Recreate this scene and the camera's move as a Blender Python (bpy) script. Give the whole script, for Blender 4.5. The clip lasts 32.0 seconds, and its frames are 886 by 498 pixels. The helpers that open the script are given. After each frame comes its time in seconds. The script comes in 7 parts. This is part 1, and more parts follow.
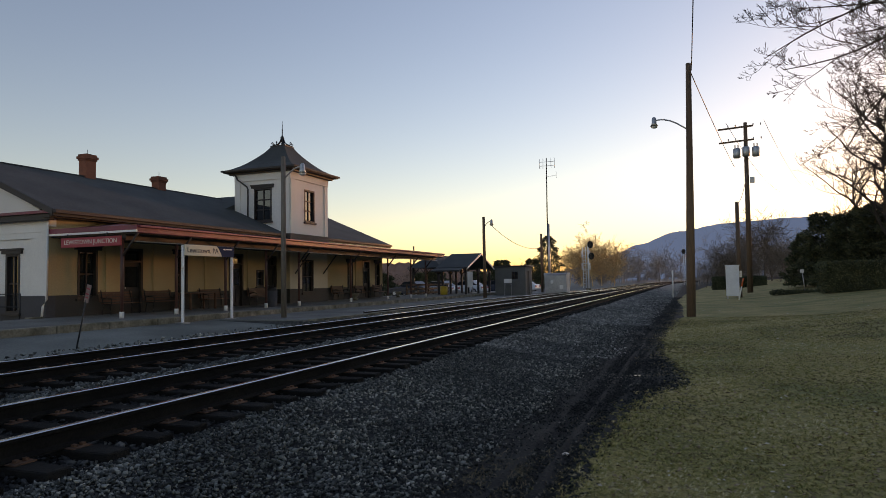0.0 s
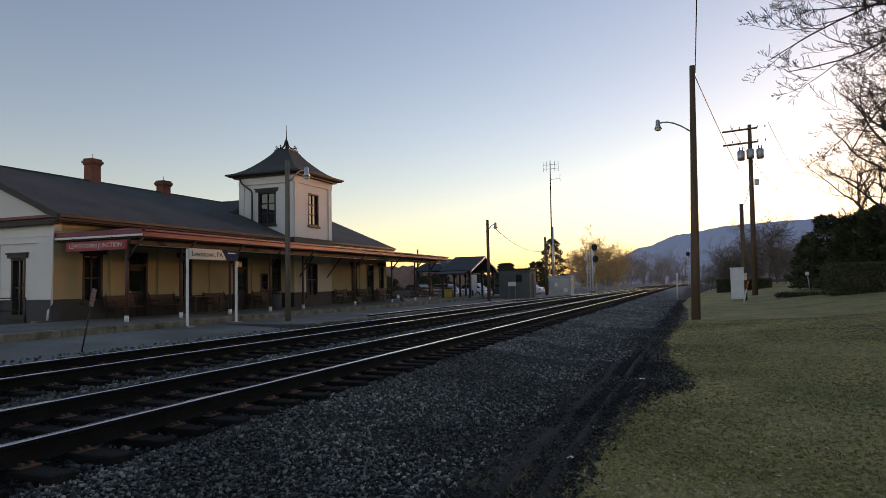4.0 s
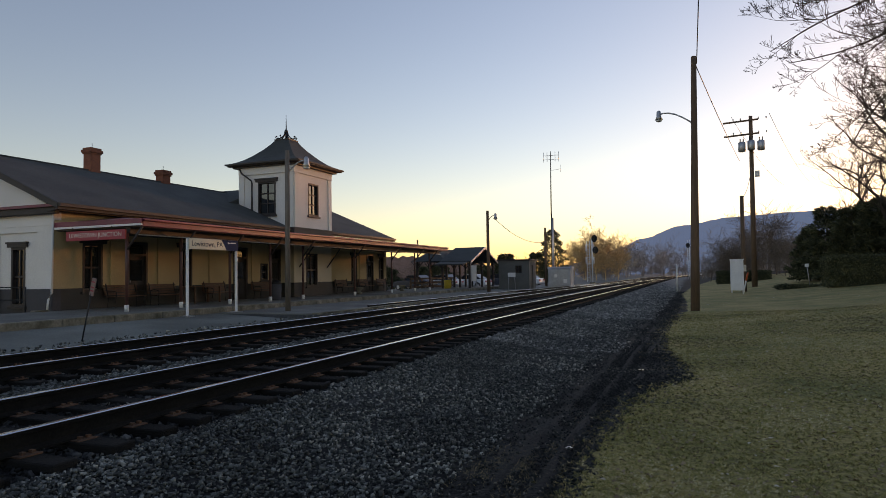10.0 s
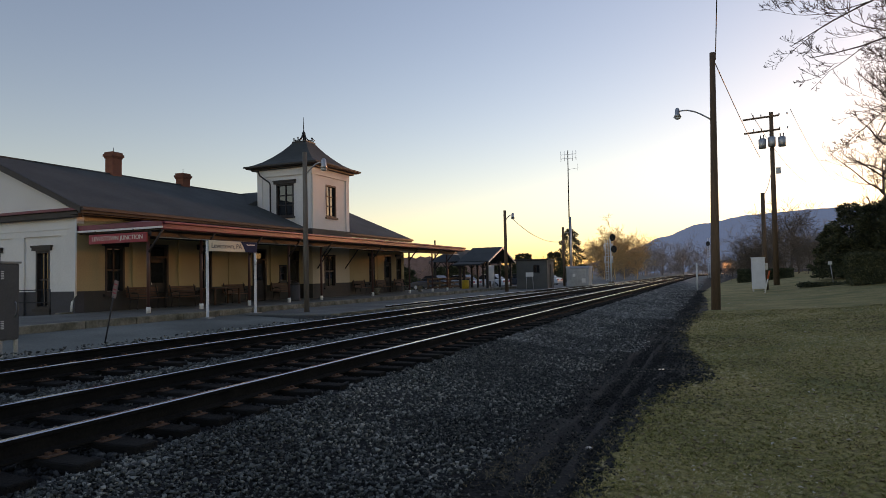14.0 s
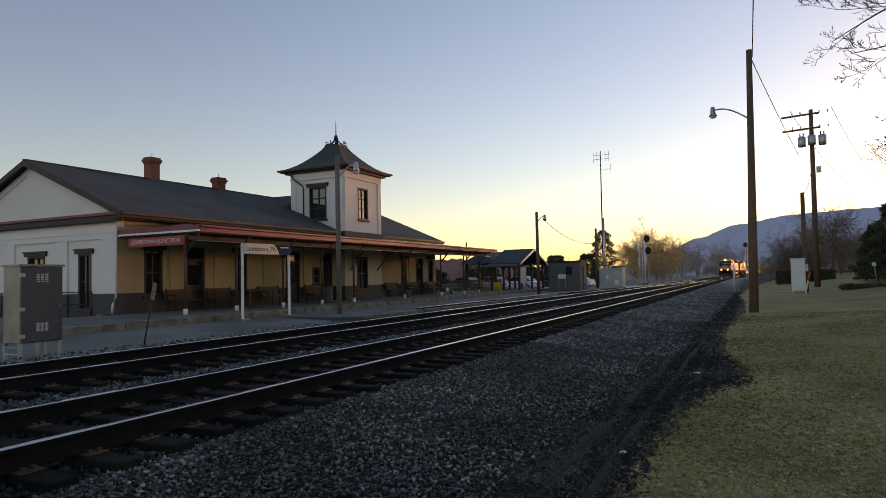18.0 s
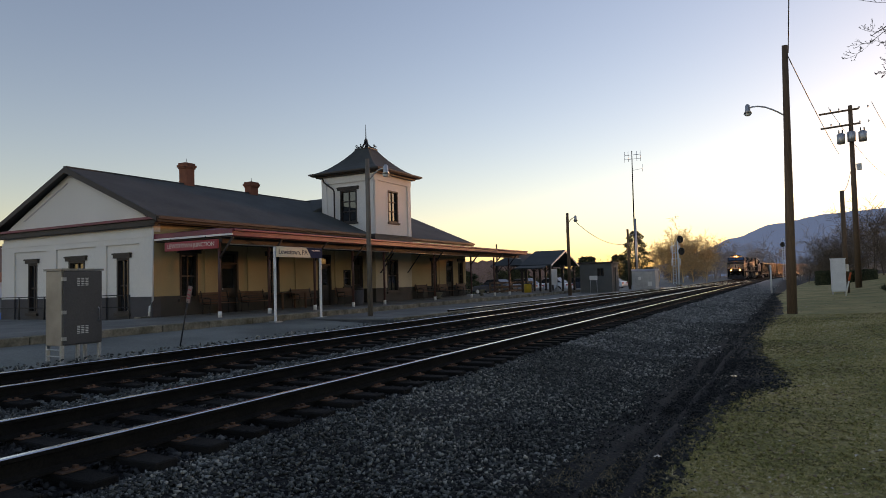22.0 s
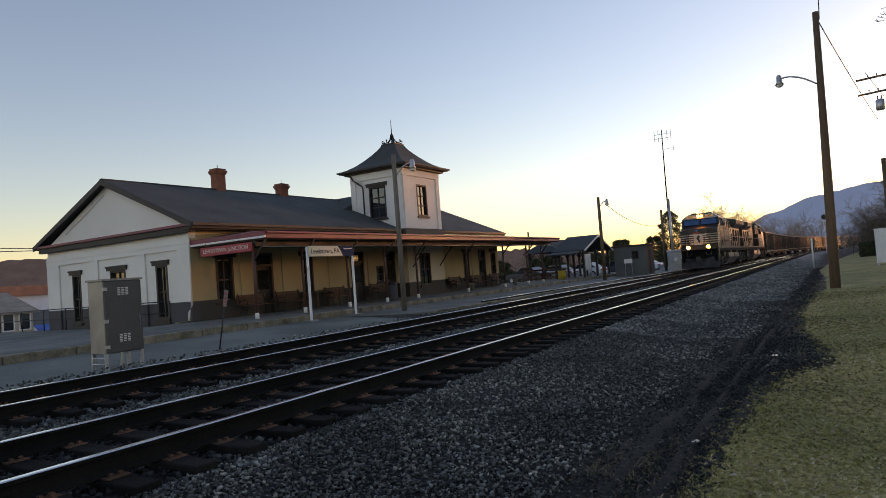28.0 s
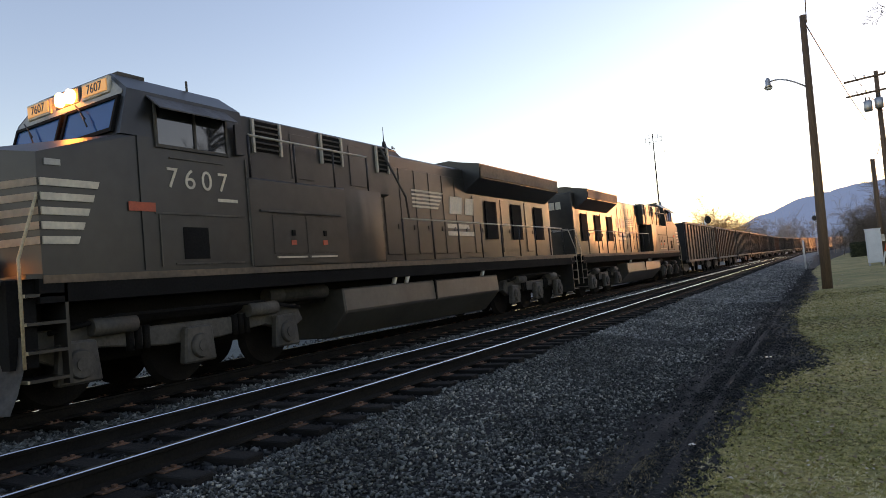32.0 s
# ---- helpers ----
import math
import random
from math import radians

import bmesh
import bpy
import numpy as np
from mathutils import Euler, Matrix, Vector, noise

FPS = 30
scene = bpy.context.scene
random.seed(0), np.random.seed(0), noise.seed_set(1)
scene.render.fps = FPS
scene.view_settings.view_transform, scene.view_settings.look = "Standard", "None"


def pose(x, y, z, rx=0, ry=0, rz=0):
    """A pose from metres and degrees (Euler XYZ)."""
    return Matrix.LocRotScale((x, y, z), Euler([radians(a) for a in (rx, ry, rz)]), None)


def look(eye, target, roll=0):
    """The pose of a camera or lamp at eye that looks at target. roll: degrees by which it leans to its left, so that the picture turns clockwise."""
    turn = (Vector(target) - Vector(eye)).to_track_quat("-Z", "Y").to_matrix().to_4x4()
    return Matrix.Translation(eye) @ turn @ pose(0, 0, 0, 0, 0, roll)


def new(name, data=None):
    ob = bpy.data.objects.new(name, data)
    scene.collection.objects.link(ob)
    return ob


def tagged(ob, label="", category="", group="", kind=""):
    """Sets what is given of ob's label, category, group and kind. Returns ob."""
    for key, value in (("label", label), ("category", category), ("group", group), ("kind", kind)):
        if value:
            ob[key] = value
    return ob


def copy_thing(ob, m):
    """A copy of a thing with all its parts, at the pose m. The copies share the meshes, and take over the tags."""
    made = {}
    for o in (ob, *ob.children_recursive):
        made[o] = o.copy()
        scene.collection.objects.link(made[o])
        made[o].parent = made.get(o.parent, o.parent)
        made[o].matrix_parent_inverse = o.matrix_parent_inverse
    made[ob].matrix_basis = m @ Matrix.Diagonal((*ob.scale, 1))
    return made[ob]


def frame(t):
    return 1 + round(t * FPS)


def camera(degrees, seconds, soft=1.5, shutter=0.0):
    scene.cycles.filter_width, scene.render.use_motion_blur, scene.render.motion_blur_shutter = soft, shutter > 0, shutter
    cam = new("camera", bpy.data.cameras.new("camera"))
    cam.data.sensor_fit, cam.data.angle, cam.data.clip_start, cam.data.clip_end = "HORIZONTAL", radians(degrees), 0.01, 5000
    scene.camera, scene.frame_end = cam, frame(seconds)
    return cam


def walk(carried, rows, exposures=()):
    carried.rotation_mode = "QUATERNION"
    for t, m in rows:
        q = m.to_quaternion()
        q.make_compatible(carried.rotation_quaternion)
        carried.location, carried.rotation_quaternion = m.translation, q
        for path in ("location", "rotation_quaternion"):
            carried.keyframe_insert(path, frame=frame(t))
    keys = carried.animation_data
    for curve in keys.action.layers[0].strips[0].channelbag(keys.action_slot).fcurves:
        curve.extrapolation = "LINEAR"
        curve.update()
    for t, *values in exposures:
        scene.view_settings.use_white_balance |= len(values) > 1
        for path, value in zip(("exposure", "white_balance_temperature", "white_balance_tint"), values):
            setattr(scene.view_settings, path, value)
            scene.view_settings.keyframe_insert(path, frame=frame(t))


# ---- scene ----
cam = camera(68.1, 32.0, soft=0.55)
PATH = [
    (0, pose(0, 0, 1.165, 92.84, 0.95, 20.80)),
    (0.5, pose(0, 0, 1.165, 92.81, 0.98, 20.89)),
    (1, pose(0, 0, 1.165, 92.87, 0.81, 20.78)),
    (1.5, pose(0, 0, 1.165, 93.01, 0.68, 20.80)),
    (2, pose(0, 0, 1.165, 93.06, 0.97, 20.82)),
    (2.5, pose(0, 0, 1.165, 93.10, 1.06, 20.78)),
    (4.5, pose(0, 0, 1.166, 93.15, 1.09, 21.63)),
    (5, pose(0, 0, 1.166, 93.21, 1.18, 22.29)),
    (5.5, pose(0, 0, 1.166, 93.24, 1.07, 22.44)),
    (6, pose(0, 0, 1.166, 93.13, 0.81, 22.41)),
    (6.5, pose(0, 0, 1.166, 93.03, 0.88, 22.42)),
    (7, pose(0, 0, 1.166, 92.96, 0.76, 22.32)),
    (7.5, pose(0, 0, 1.166, 92.92, 0.90, 22.30)),
    (8, pose(0, 0, 1.166, 92.80, 0.91, 22.24)),
    (8.5, pose(0, 0, 1.166, 92.51, 1.03, 21.93)),
    (9, pose(0, 0, 1.166, 92.17, 0.98, 21.62)),
    (9.5, pose(0, 0, 1.166, 92.10, 0.66, 21.03)),
    (10, pose(0, 0, 1.167, 92.30, 0.87, 21.13)),
    (10.5, pose(0, 0, 1.167, 92.32, 0.97, 21.48)),
    (11, pose(0, 0, 1.167, 92.01, 0.53, 21.64)),
    (11.5, pose(0, 0, 1.167, 91.83, 0.55, 21.92)),
    (12, pose(0, 0, 1.167, 91.83, 0.77, 22.26)),
    (12.5, pose(0, 0, 1.167, 91.76, 0.64, 22.22)),
    (13, pose(0, 0, 1.167, 91.75, 0.78, 22.17)),
    (13.5, pose(0, 0, 1.167, 92.28, 0.57, 22.60)),
    (14, pose(0, 0, 1.167, 92.35, 1.24, 22.67)),
    (14.5, pose(0, 0, 1.167, 92.61, 1.85, 22.82)),
    (16.5, pose(0, 0, 1.167, 92.02, 0.48, 23.37)),
    (17, pose(0, 0, 1.168, 91.88, 0.25, 23.67)),
    (17.5, pose(0, 0, 1.168, 92.16, 0.65, 25.26)),
    (18, pose(0, 0, 1.168, 92.59, 1.31, 25.43)),
    (18.5, pose(0, 0, 1.168, 92.59, 0.30, 26.50)),
    (19, pose(0, 0, 1.168, 92.70, 1.14, 27.21)),
    (19.5, pose(0, 0, 1.168, 92.78, 1.31, 27.25)),
    (20, pose(0, 0, 1.168, 92.83, 1.22, 27.36)),
    (20.5, pose(0, 0, 1.169, 92.83, 1.10, 27.39)),
    (21, pose(0, 0, 1.170, 92.84, 1.26, 27.57)),
    (21.5, pose(0, 0, 1.172, 92.78, 1.56, 27.64)),
    (22, pose(0, 0, 1.173, 92.83, 1.55, 28.07)),
    (22.5, pose(0, 0, 1.174, 92.74, 1.67, 28.87)),
    (23, pose(0, 0, 1.175, 92.48, 1.81, 29.41)),
    (23.5, pose(0, 0, 1.177, 92.36, 1.42, 29.57)),
    (24, pose(0, 0, 1.178, 92.21, 1.50, 30.29)),
    (24.5, pose(0, 0, 1.174, 93.16, 1.11, 30.99)),
    (26.5, pose(0.06, 0.04, 1.193, 92.73, 4.16, 30.42)),
    (27, pose(0.06, 0.04, 1.193, 92.64, 4.39, 30.70)),
    (27.5, pose(0.06, 0.04, 1.193, 91.94, 4.52, 30.65)),
    (28, pose(0.06, 0.04, 1.193, 92.23, 4.40, 31.04)),
    (28.5, pose(0.06, 0.04, 1.193, 92.65, 5.16, 31.10)),
    (29, pose(0.06, 0.04, 1.193, 93.09, 5.24, 31.15)),
    (29.5, pose(0.06, 0.04, 1.195, 93.02, 5.27, 31.00)),
    (30, pose(0.06, 0.04, 1.198, 92.92, 5.34, 30.93)),
    (30.5, pose(0.06, 0.04, 1.200, 92.90, 5.44, 30.96)),
    (31, pose(0.06, 0.04, 1.203, 92.89, 5.46, 30.89)),
    (31.5, pose(0.06, 0.04, 1.203, 92.75, 5.17, 30.68)),
    (32, pose(0.06, 0.04, 1.203, 92.71, 5.21, 30.51)),
]
walk(cam, PATH, exposures=[(0, 1.0, 8200, 35), (16, 1.0, 8200, 35), (24, 1.12, 8200, 35), (28, 1.28, 8200, 35), (30, 1.36, 8200, 35), (31, 1.44, 8200, 35), (31.5, 1.46, 8200, 35), (32, 1.8, 8200, 35)])


# ---------- light ----------
def make_world():
    w = bpy.data.worlds.new("dusk_sky")
    scene.world = w
    w.use_nodes = True
    nt = w.node_tree
    bg = nt.nodes["Background"]
    sky = nt.nodes.new("ShaderNodeTexSky")
    sky.sky_type, sky.sun_disc = "NISHITA", False
    sky.sun_elevation, sky.sun_rotation = radians(5.1), radians(23)
    sky.altitude, sky.air_density, sky.dust_density, sky.ozone_density = 200, 1.04, 0.35, 2.1
    nt.links.new(sky.outputs[0], bg.inputs[0])
    bg.inputs[1].default_value = 0.15
    sun = new("sun", bpy.data.lights.new("sun", "SUN"))
    sun.data.energy, sun.data.angle, sun.data.color = 0.5, radians(0.7), (1.0, 0.5, 0.2)
    sun.matrix_basis = look((0, 0, 50), (-math.sin(radians(25)), -math.cos(radians(25)), 50 - math.tan(radians(2.7))))


make_world()


# ---------- materials ----------
def mat(name, col, rough=0.8, metal=0.0, col2=None, scale=1.5, var=0.35, fine=30.0, bump=0.25, per=0.0, spec=0.5, stretch=(1, 1, 1)):
    m = bpy.data.materials.new(name)
    m.use_nodes = True
    nt = m.node_tree
    n, l = nt.nodes, nt.links
    b = n["Principled BSDF"]
    tc = n.new("ShaderNodeTexCoord")
    mp = n.new("ShaderNodeMapping")
    mp.inputs["Scale"].default_value = stretch
    l.new(tc.outputs["Object"], mp.inputs["Vector"])
    big = n.new("ShaderNodeTexNoise")
    big.inputs["Scale"].default_value, big.inputs["Detail"].default_value = scale, 5
    small = n.new("ShaderNodeTexNoise")
    small.inputs["Scale"].default_value, small.inputs["Detail"].default_value = fine, 4
    l.new(mp.outputs[0], big.inputs["Vector"])
    l.new(mp.outputs[0], small.inputs["Vector"])
    c2 = col2 or tuple(c * (1 - var) for c in col)
    mix = n.new("ShaderNodeMix")
    mix.data_type = "RGBA"
    rmp = n.new("ShaderNodeMapRange")
    rmp.inputs[1].default_value, rmp.inputs[2].default_value = 0.35, 0.68
    l.new(big.outputs["Fac"], rmp.inputs[0])
    l.new(rmp.outputs[0], mix.inputs[0])
    mix.inputs[6].default_value, mix.inputs[7].default_value = (*col, 1), (*c2, 1)
    mix2 = n.new("ShaderNodeMix")
    mix2.data_type, mix2.blend_type = "RGBA", "MULTIPLY"
    mix2.inputs[0].default_value = min(1.0, var * 1.6)
    l.new(mix.outputs[2], mix2.inputs[6])
    r2 = n.new("ShaderNodeMapRange")
    r2.inputs[1].default_value, r2.inputs[2].default_value, r2.inputs[3].default_value, r2.inputs[4].default_value = 0.3, 0.7, 0.45, 1.25
    l.new(small.outputs["Fac"], r2.inputs[0])
    l.new(r2.outputs[0], mix2.inputs[7])
    last = mix2.outputs[2]
    if per:
        oi = n.new("ShaderNodeObjectInfo")
        hv = n.new("ShaderNodeHueSaturation")
        r3 = n.new("ShaderNodeMapRange")
        r3.inputs[3].default_value, r3.inputs[4].default_value = 1 - per, 1 + per
        l.new(oi.outputs["Random"], r3.inputs[0])
        l.new(r3.outputs[0], hv.inputs["Value"])
        l.new(last, hv.inputs["Color"])
        last = hv.outputs[0]
    l.new(last, b.inputs["Base Color"])
    b.inputs["Roughness"].default_value, b.inputs["Metallic"].default_value = rough, metal
    b.inputs["Specular IOR Level"].default_value = spec
    if bump:
        bp = n.new("ShaderNodeBump")
        bp.inputs["Strength"].default_value, bp.inputs["Distance"].default_value = bump, 0.02
        l.new(small.outputs["Fac"], bp.inputs["Height"])
        l.new(bp.outputs[0], b.inputs["Normal"])
    return m


def speckled(name, stops, rough, scale, fine, patch, spec=0.5):
    """Pieces of many colours: each loose piece its own, drifting in patches."""
    m = mat(name, (0.5, 0.5, 0.5), rough, scale=scale, fine=fine, var=0.3, bump=0.3, spec=spec)
    nt = m.node_tree
    n, l = nt.nodes, nt.links
    b = n["Principled BSDF"]
    geo = n.new("ShaderNodeNewGeometry")
    tc = n.new("ShaderNodeTexCoord")
    big = n.new("ShaderNodeTexNoise")
    big.inputs["Scale"].default_value, big.inputs["Detail"].default_value = scale, 4
    l.new(tc.outputs["Object"], big.inputs["Vector"])
    r = n.new("ShaderNodeMapRange")
    r.inputs[1].default_value, r.inputs[2].default_value, r.inputs[3].default_value, r.inputs[4].default_value = 0.3, 0.7, -patch / 2, patch / 2
    l.new(big.outputs["Fac"], r.inputs[0])
    add = n.new("ShaderNodeMath")
    add.use_clamp = True
    l.new(geo.outputs["Random Per Island"], add.inputs[0])
    l.new(r.outputs[0], add.inputs[1])
    ramp = n.new("ShaderNodeValToRGB")
    while len(ramp.color_ramp.elements) < len(stops):
        ramp.color_ramp.elements.new(0.5)
    for e, (p, c) in zip(ramp.color_ramp.elements, stops):
        e.position, e.color = p, (*c, 1)
    l.new(add.outputs[0], ramp.inputs[0])
    l.new(ramp.outputs[0], b.inputs["Base Color"])
    return m


def gravelled(name, soil, soil2, gravel, gravel2):
    """Black cinders that give way, in ragged patches, to grey gravel along the tracks and further down the line."""
    m = mat(name, soil, 0.85, col2=soil2, scale=1.1, fine=34, var=0.55, bump=1.0, spec=0.2)
    nt = m.node_tree
    n, l = nt.nodes, nt.links
    b = n["Principled BSDF"]
    dark = b.inputs["Base Color"].links[0].from_socket
    tc = n.new("ShaderNodeTexCoord")
    sep = n.new("ShaderNodeSeparateXYZ")
    l.new(tc.outputs["Object"], sep.inputs[0])
    wob = n.new("ShaderNodeTexNoise")
    wob.inputs["Scale"].default_value, wob.inputs["Detail"].default_value = 0.7, 6
    l.new(tc.outputs["Object"], wob.inputs["Vector"])
    grit = n.new("ShaderNodeTexVoronoi")
    grit.inputs["Scale"].default_value = 26
    l.new(tc.outputs["Object"], grit.inputs["Vector"])
    ramp = n.new("ShaderNodeMix")
    ramp.data_type = "RGBA"
    ramp.inputs[6].default_value, ramp.inputs[7].default_value = (*gravel2, 1), (*gravel, 1)
    l.new(grit.outputs["Color"], ramp.inputs[0])

    def span(sock, a, c):
        r = n.new("ShaderNodeMapRange")
        r.interpolation_type = "SMOOTHSTEP"
        r.inputs[1].default_value, r.inputs[2].default_value = a, c
        l.new(sock, r.inputs[0])
        return r.outputs[0]

    def math2(op, a, c):
        q = n.new("ShaderNodeMath")
        q.operation = op
        for sock, v in zip(q.inputs, (a, c)):
            if isinstance(v, (int, float)):
                sock.default_value = v
            else:
                l.new(v, sock)
        return q.outputs[0]

    shift = math2("MULTIPLY", math2("SUBTRACT", wob.outputs["Fac"], 0.5), 2.2)
    side = span(math2("ADD", sep.outputs["X"], shift), -1.3, -2.5)
    along = span(math2("ADD", sep.outputs["Y"], math2("MULTIPLY", shift, 6.0)), 8.0, 40.0)
    mix = n.new("ShaderNodeMix")
    mix.data_type = "RGBA"
    l.new(math2("MULTIPLY", side, along), mix.inputs[0])
    l.new(dark, mix.inputs[6])
    l.new(ramp.outputs[2], mix.inputs[7])
    l.new(mix.outputs[2], b.inputs["Base Color"])
    return m


def glow(name, col, strength):
    m = bpy.data.materials.new(name)
    m.use_nodes = True
    b = m.node_tree.nodes["Principled BSDF"]
    b.inputs["Base Color"].default_value = (*col, 1)
    b.inputs["Emission Color"].default_value, b.inputs["Emission Strength"].default_value = (*col, 1), strength
    return m


def glass(name, col, rough=0.03):
    m = bpy.data.materials.new(name)
    m.use_nodes = True
    b = m.node_tree.nodes["Principled BSDF"]
    b.inputs["Base Color"].default_value = (*col, 1)
    b.inputs["Roughness"].default_value, b.inputs["Specular IOR Level"].default_value = rough, 0.9
    return m


M = {}
M["cinder"] = gravelled("dark_cinder_gravel", (0.011, 0.011, 0.0112), (0.03, 0.03, 0.03), (0.25, 0.252, 0.238), (0.11, 0.112, 0.107))
M["bed"] = mat("far_ballast_bed", (0.3, 0.285, 0.265), 0.8, col2=(0.16, 0.152, 0.142), scale=1.1, var=0.5, fine=14, bump=1.0, spec=0.5)
M["stone"] = speckled("ballast_stone", ((0.0, (0.014, 0.016, 0.0142)), (0.35, (0.045, 0.051, 0.046)), (0.75, (0.12, 0.13, 0.118)), (0.94, (0.23, 0.24, 0.215)), (1.0, (0.38, 0.37, 0.32))), 0.62, 0.45, 26, 0.5, 0.5)
# lighter copy of the ballast stone, with grazing skylight put into its colour
M["farstone"] = speckled("skylit_ballast_stone", ((0.0, (0.06, 0.063, 0.06)), (0.4, (0.14, 0.146, 0.138)), (0.85, (0.27, 0.275, 0.26)), (1.0, (0.42, 0.41, 0.37))), 0.7, 0.45, 26, 0.5)
M["grit"] = speckled("black_grit", ((0.0, (0.008, 0.008, 0.008)), (0.55, (0.02, 0.021, 0.021)), (0.92, (0.05, 0.052, 0.05)), (1.0, (0.16, 0.155, 0.14))), 0.75, 0.8, 26, 0.6, 0.35)
M["lot"] = mat("gravel_lot", (0.2, 0.22, 0.198), 0.85, col2=(0.1, 0.112, 0.1), scale=0.4, fine=22, bump=0.5)
M["asphalt"] = mat("old_asphalt", (0.19, 0.2, 0.186), 0.85, col2=(0.1, 0.106, 0.098), scale=0.5, fine=40, bump=0.3)
M["concrete"] = mat("weathered_concrete", (0.28, 0.25, 0.19), 0.9, col2=(0.075, 0.07, 0.04), scale=1.7, fine=14, bump=0.4)
M["grass"] = mat("winter_lawn", (0.43, 0.325, 0.12), 0.95, col2=(0.19, 0.19, 0.055), scale=0.55, fine=22, var=0.6, bump=0.6)
M["blade"] = speckled("grass_blade", ((0.0, (0.12, 0.085, 0.03)), (0.2, (0.18, 0.18, 0.042)), (0.5, (0.29, 0.265, 0.068)), (0.7, (0.43, 0.345, 0.125)), (0.94, (0.52, 0.41, 0.17)), (1.0, (0.64, 0.54, 0.32))), 0.8, 0.35, 7, 0.9)
M["rail"] = mat("rusty_rail_side", (0.016, 0.0145, 0.0125), 0.9, col2=(0.009, 0.0085, 0.008), scale=3, fine=40, bump=0.3, spec=0.12)
M["railtop"] = mat("polished_rail_head", (0.93, 0.92, 0.91), 0.1, 1.0, var=0.04, scale=2, fine=60, bump=0.02)
M["tie"] = mat("creosoted_tie", (0.02, 0.018, 0.016), 0.95, col2=(0.009, 0.0088, 0.0085), scale=2, fine=16, bump=0.7, per=0.35, spec=0.2, stretch=(1, 6, 6))
M["rust"] = mat("rusty_plate", (0.16, 0.07, 0.035), 0.8, col2=(0.08, 0.045, 0.03), scale=6, fine=50, per=0.3)
M["white"] = mat("white_stucco_paint", (0.8, 0.78, 0.74), 0.75, col2=(0.72, 0.7, 0.66), scale=0.5, var=0.12, fine=25, bump=0.12)
M["grey"] = mat("slate_grey_paint", (0.075, 0.075, 0.085), 0.75, col2=(0.055, 0.055, 0.06), scale=0.8, var=0.2, fine=22, bump=0.15)
M["tan"] = mat("cream_wall_paint", (0.56, 0.43, 0.24), 0.75, col2=(0.47, 0.35, 0.19), scale=0.5, var=0.14, fine=20, bump=0.12)
M["brown"] = mat("dark_wainscot_paint", (0.062, 0.056, 0.05), 0.7, col2=(0.04, 0.037, 0.034), scale=0.7, var=0.2, fine=20, bump=0.15)
M["bay"] = mat("pale_cream_bay_paint", (0.68, 0.6, 0.46), 0.75, col2=(0.6, 0.52, 0.38), scale=0.5, var=0.14, fine=20, bump=0.12)
M["trim"] = mat("dark_brown_trim", (0.045, 0.035, 0.032), 0.6, scale=2, var=0.3, fine=30, bump=0.1)
M["red"] = mat("oxide_red_paint", (0.25, 0.03, 0.06), 0.45, col2=(0.16, 0.024, 0.045), scale=1.2, var=0.2, fine=18, bump=0.12)
M["post"] = mat("red_brown_post_paint", (0.11, 0.045, 0.036), 0.55, scale=2, var=0.25, fine=24, bump=0.08)
M["signred"] = mat("sign_red", (0.4, 0.025, 0.045), 0.5, scale=2, var=0.12, bump=0.02)
M["roof"] = mat("dark_shingle", (0.058, 0.068, 0.068), 0.85, col2=(0.038, 0.045, 0.046), scale=0.7, fine=14, bump=0.35, per=0.12)
M["brick"] = mat("chimney_brick", (0.3, 0.1, 0.055), 0.85, col2=(0.22, 0.075, 0.045), scale=4, fine=30, per=0.25)
M["greywood"] = mat("grey_weathered_pole", (0.2, 0.17, 0.14), 0.85, col2=(0.13, 0.11, 0.09), scale=1.2, fine=14, bump=0.6, stretch=(3, 3, 0.25))
M["wood"] = mat("weathered_pole_wood", (0.19, 0.115, 0.07), 0.85, col2=(0.1, 0.064, 0.042), scale=1.2, fine=14, bump=0.6, stretch=(3, 3, 0.25))
M["bench"] = mat("brown_bench_slats", (0.14, 0.065, 0.035), 0.6, scale=3, fine=25)
M["galv"] = mat("galvanised_steel", (0.5, 0.51, 0.52), 0.42, 0.85, var=0.2, scale=3, fine=25, bump=0.05)
M["alu"] = mat("brushed_aluminium_cabinet", (0.5, 0.51, 0.52), 0.5, 0.35, col2=(0.36, 0.37, 0.38), scale=1.2, var=0.08, fine=6, bump=0.0)
M["black"] = mat("black_iron", (0.02, 0.02, 0.022), 0.5, scale=3, fine=30, bump=0.1)
M["glass"] = glass("dark_window_glass", (0.02, 0.024, 0.028))
M["paint"] = mat("white_sign_enamel", (0.78, 0.78, 0.75), 0.45, var=0.08, scale=2, bump=0.02)
M["blue"] = mat("blue_sign_enamel", (0.01, 0.028, 0.08), 0.7, var=0.1, scale=2, bump=0.02, spec=0.15)
M["cream"] = mat("cream_sign_enamel", (0.72, 0.66, 0.5), 0.5, var=0.08, scale=2, bump=0.02)
M["letter"] = mat("dark_letter", (0.03, 0.035, 0.05), 0.5, var=0.05, bump=0)
M["lettw"] = mat("pale_letter", (0.7, 0.66, 0.6), 0.5, var=0.05, bump=0)


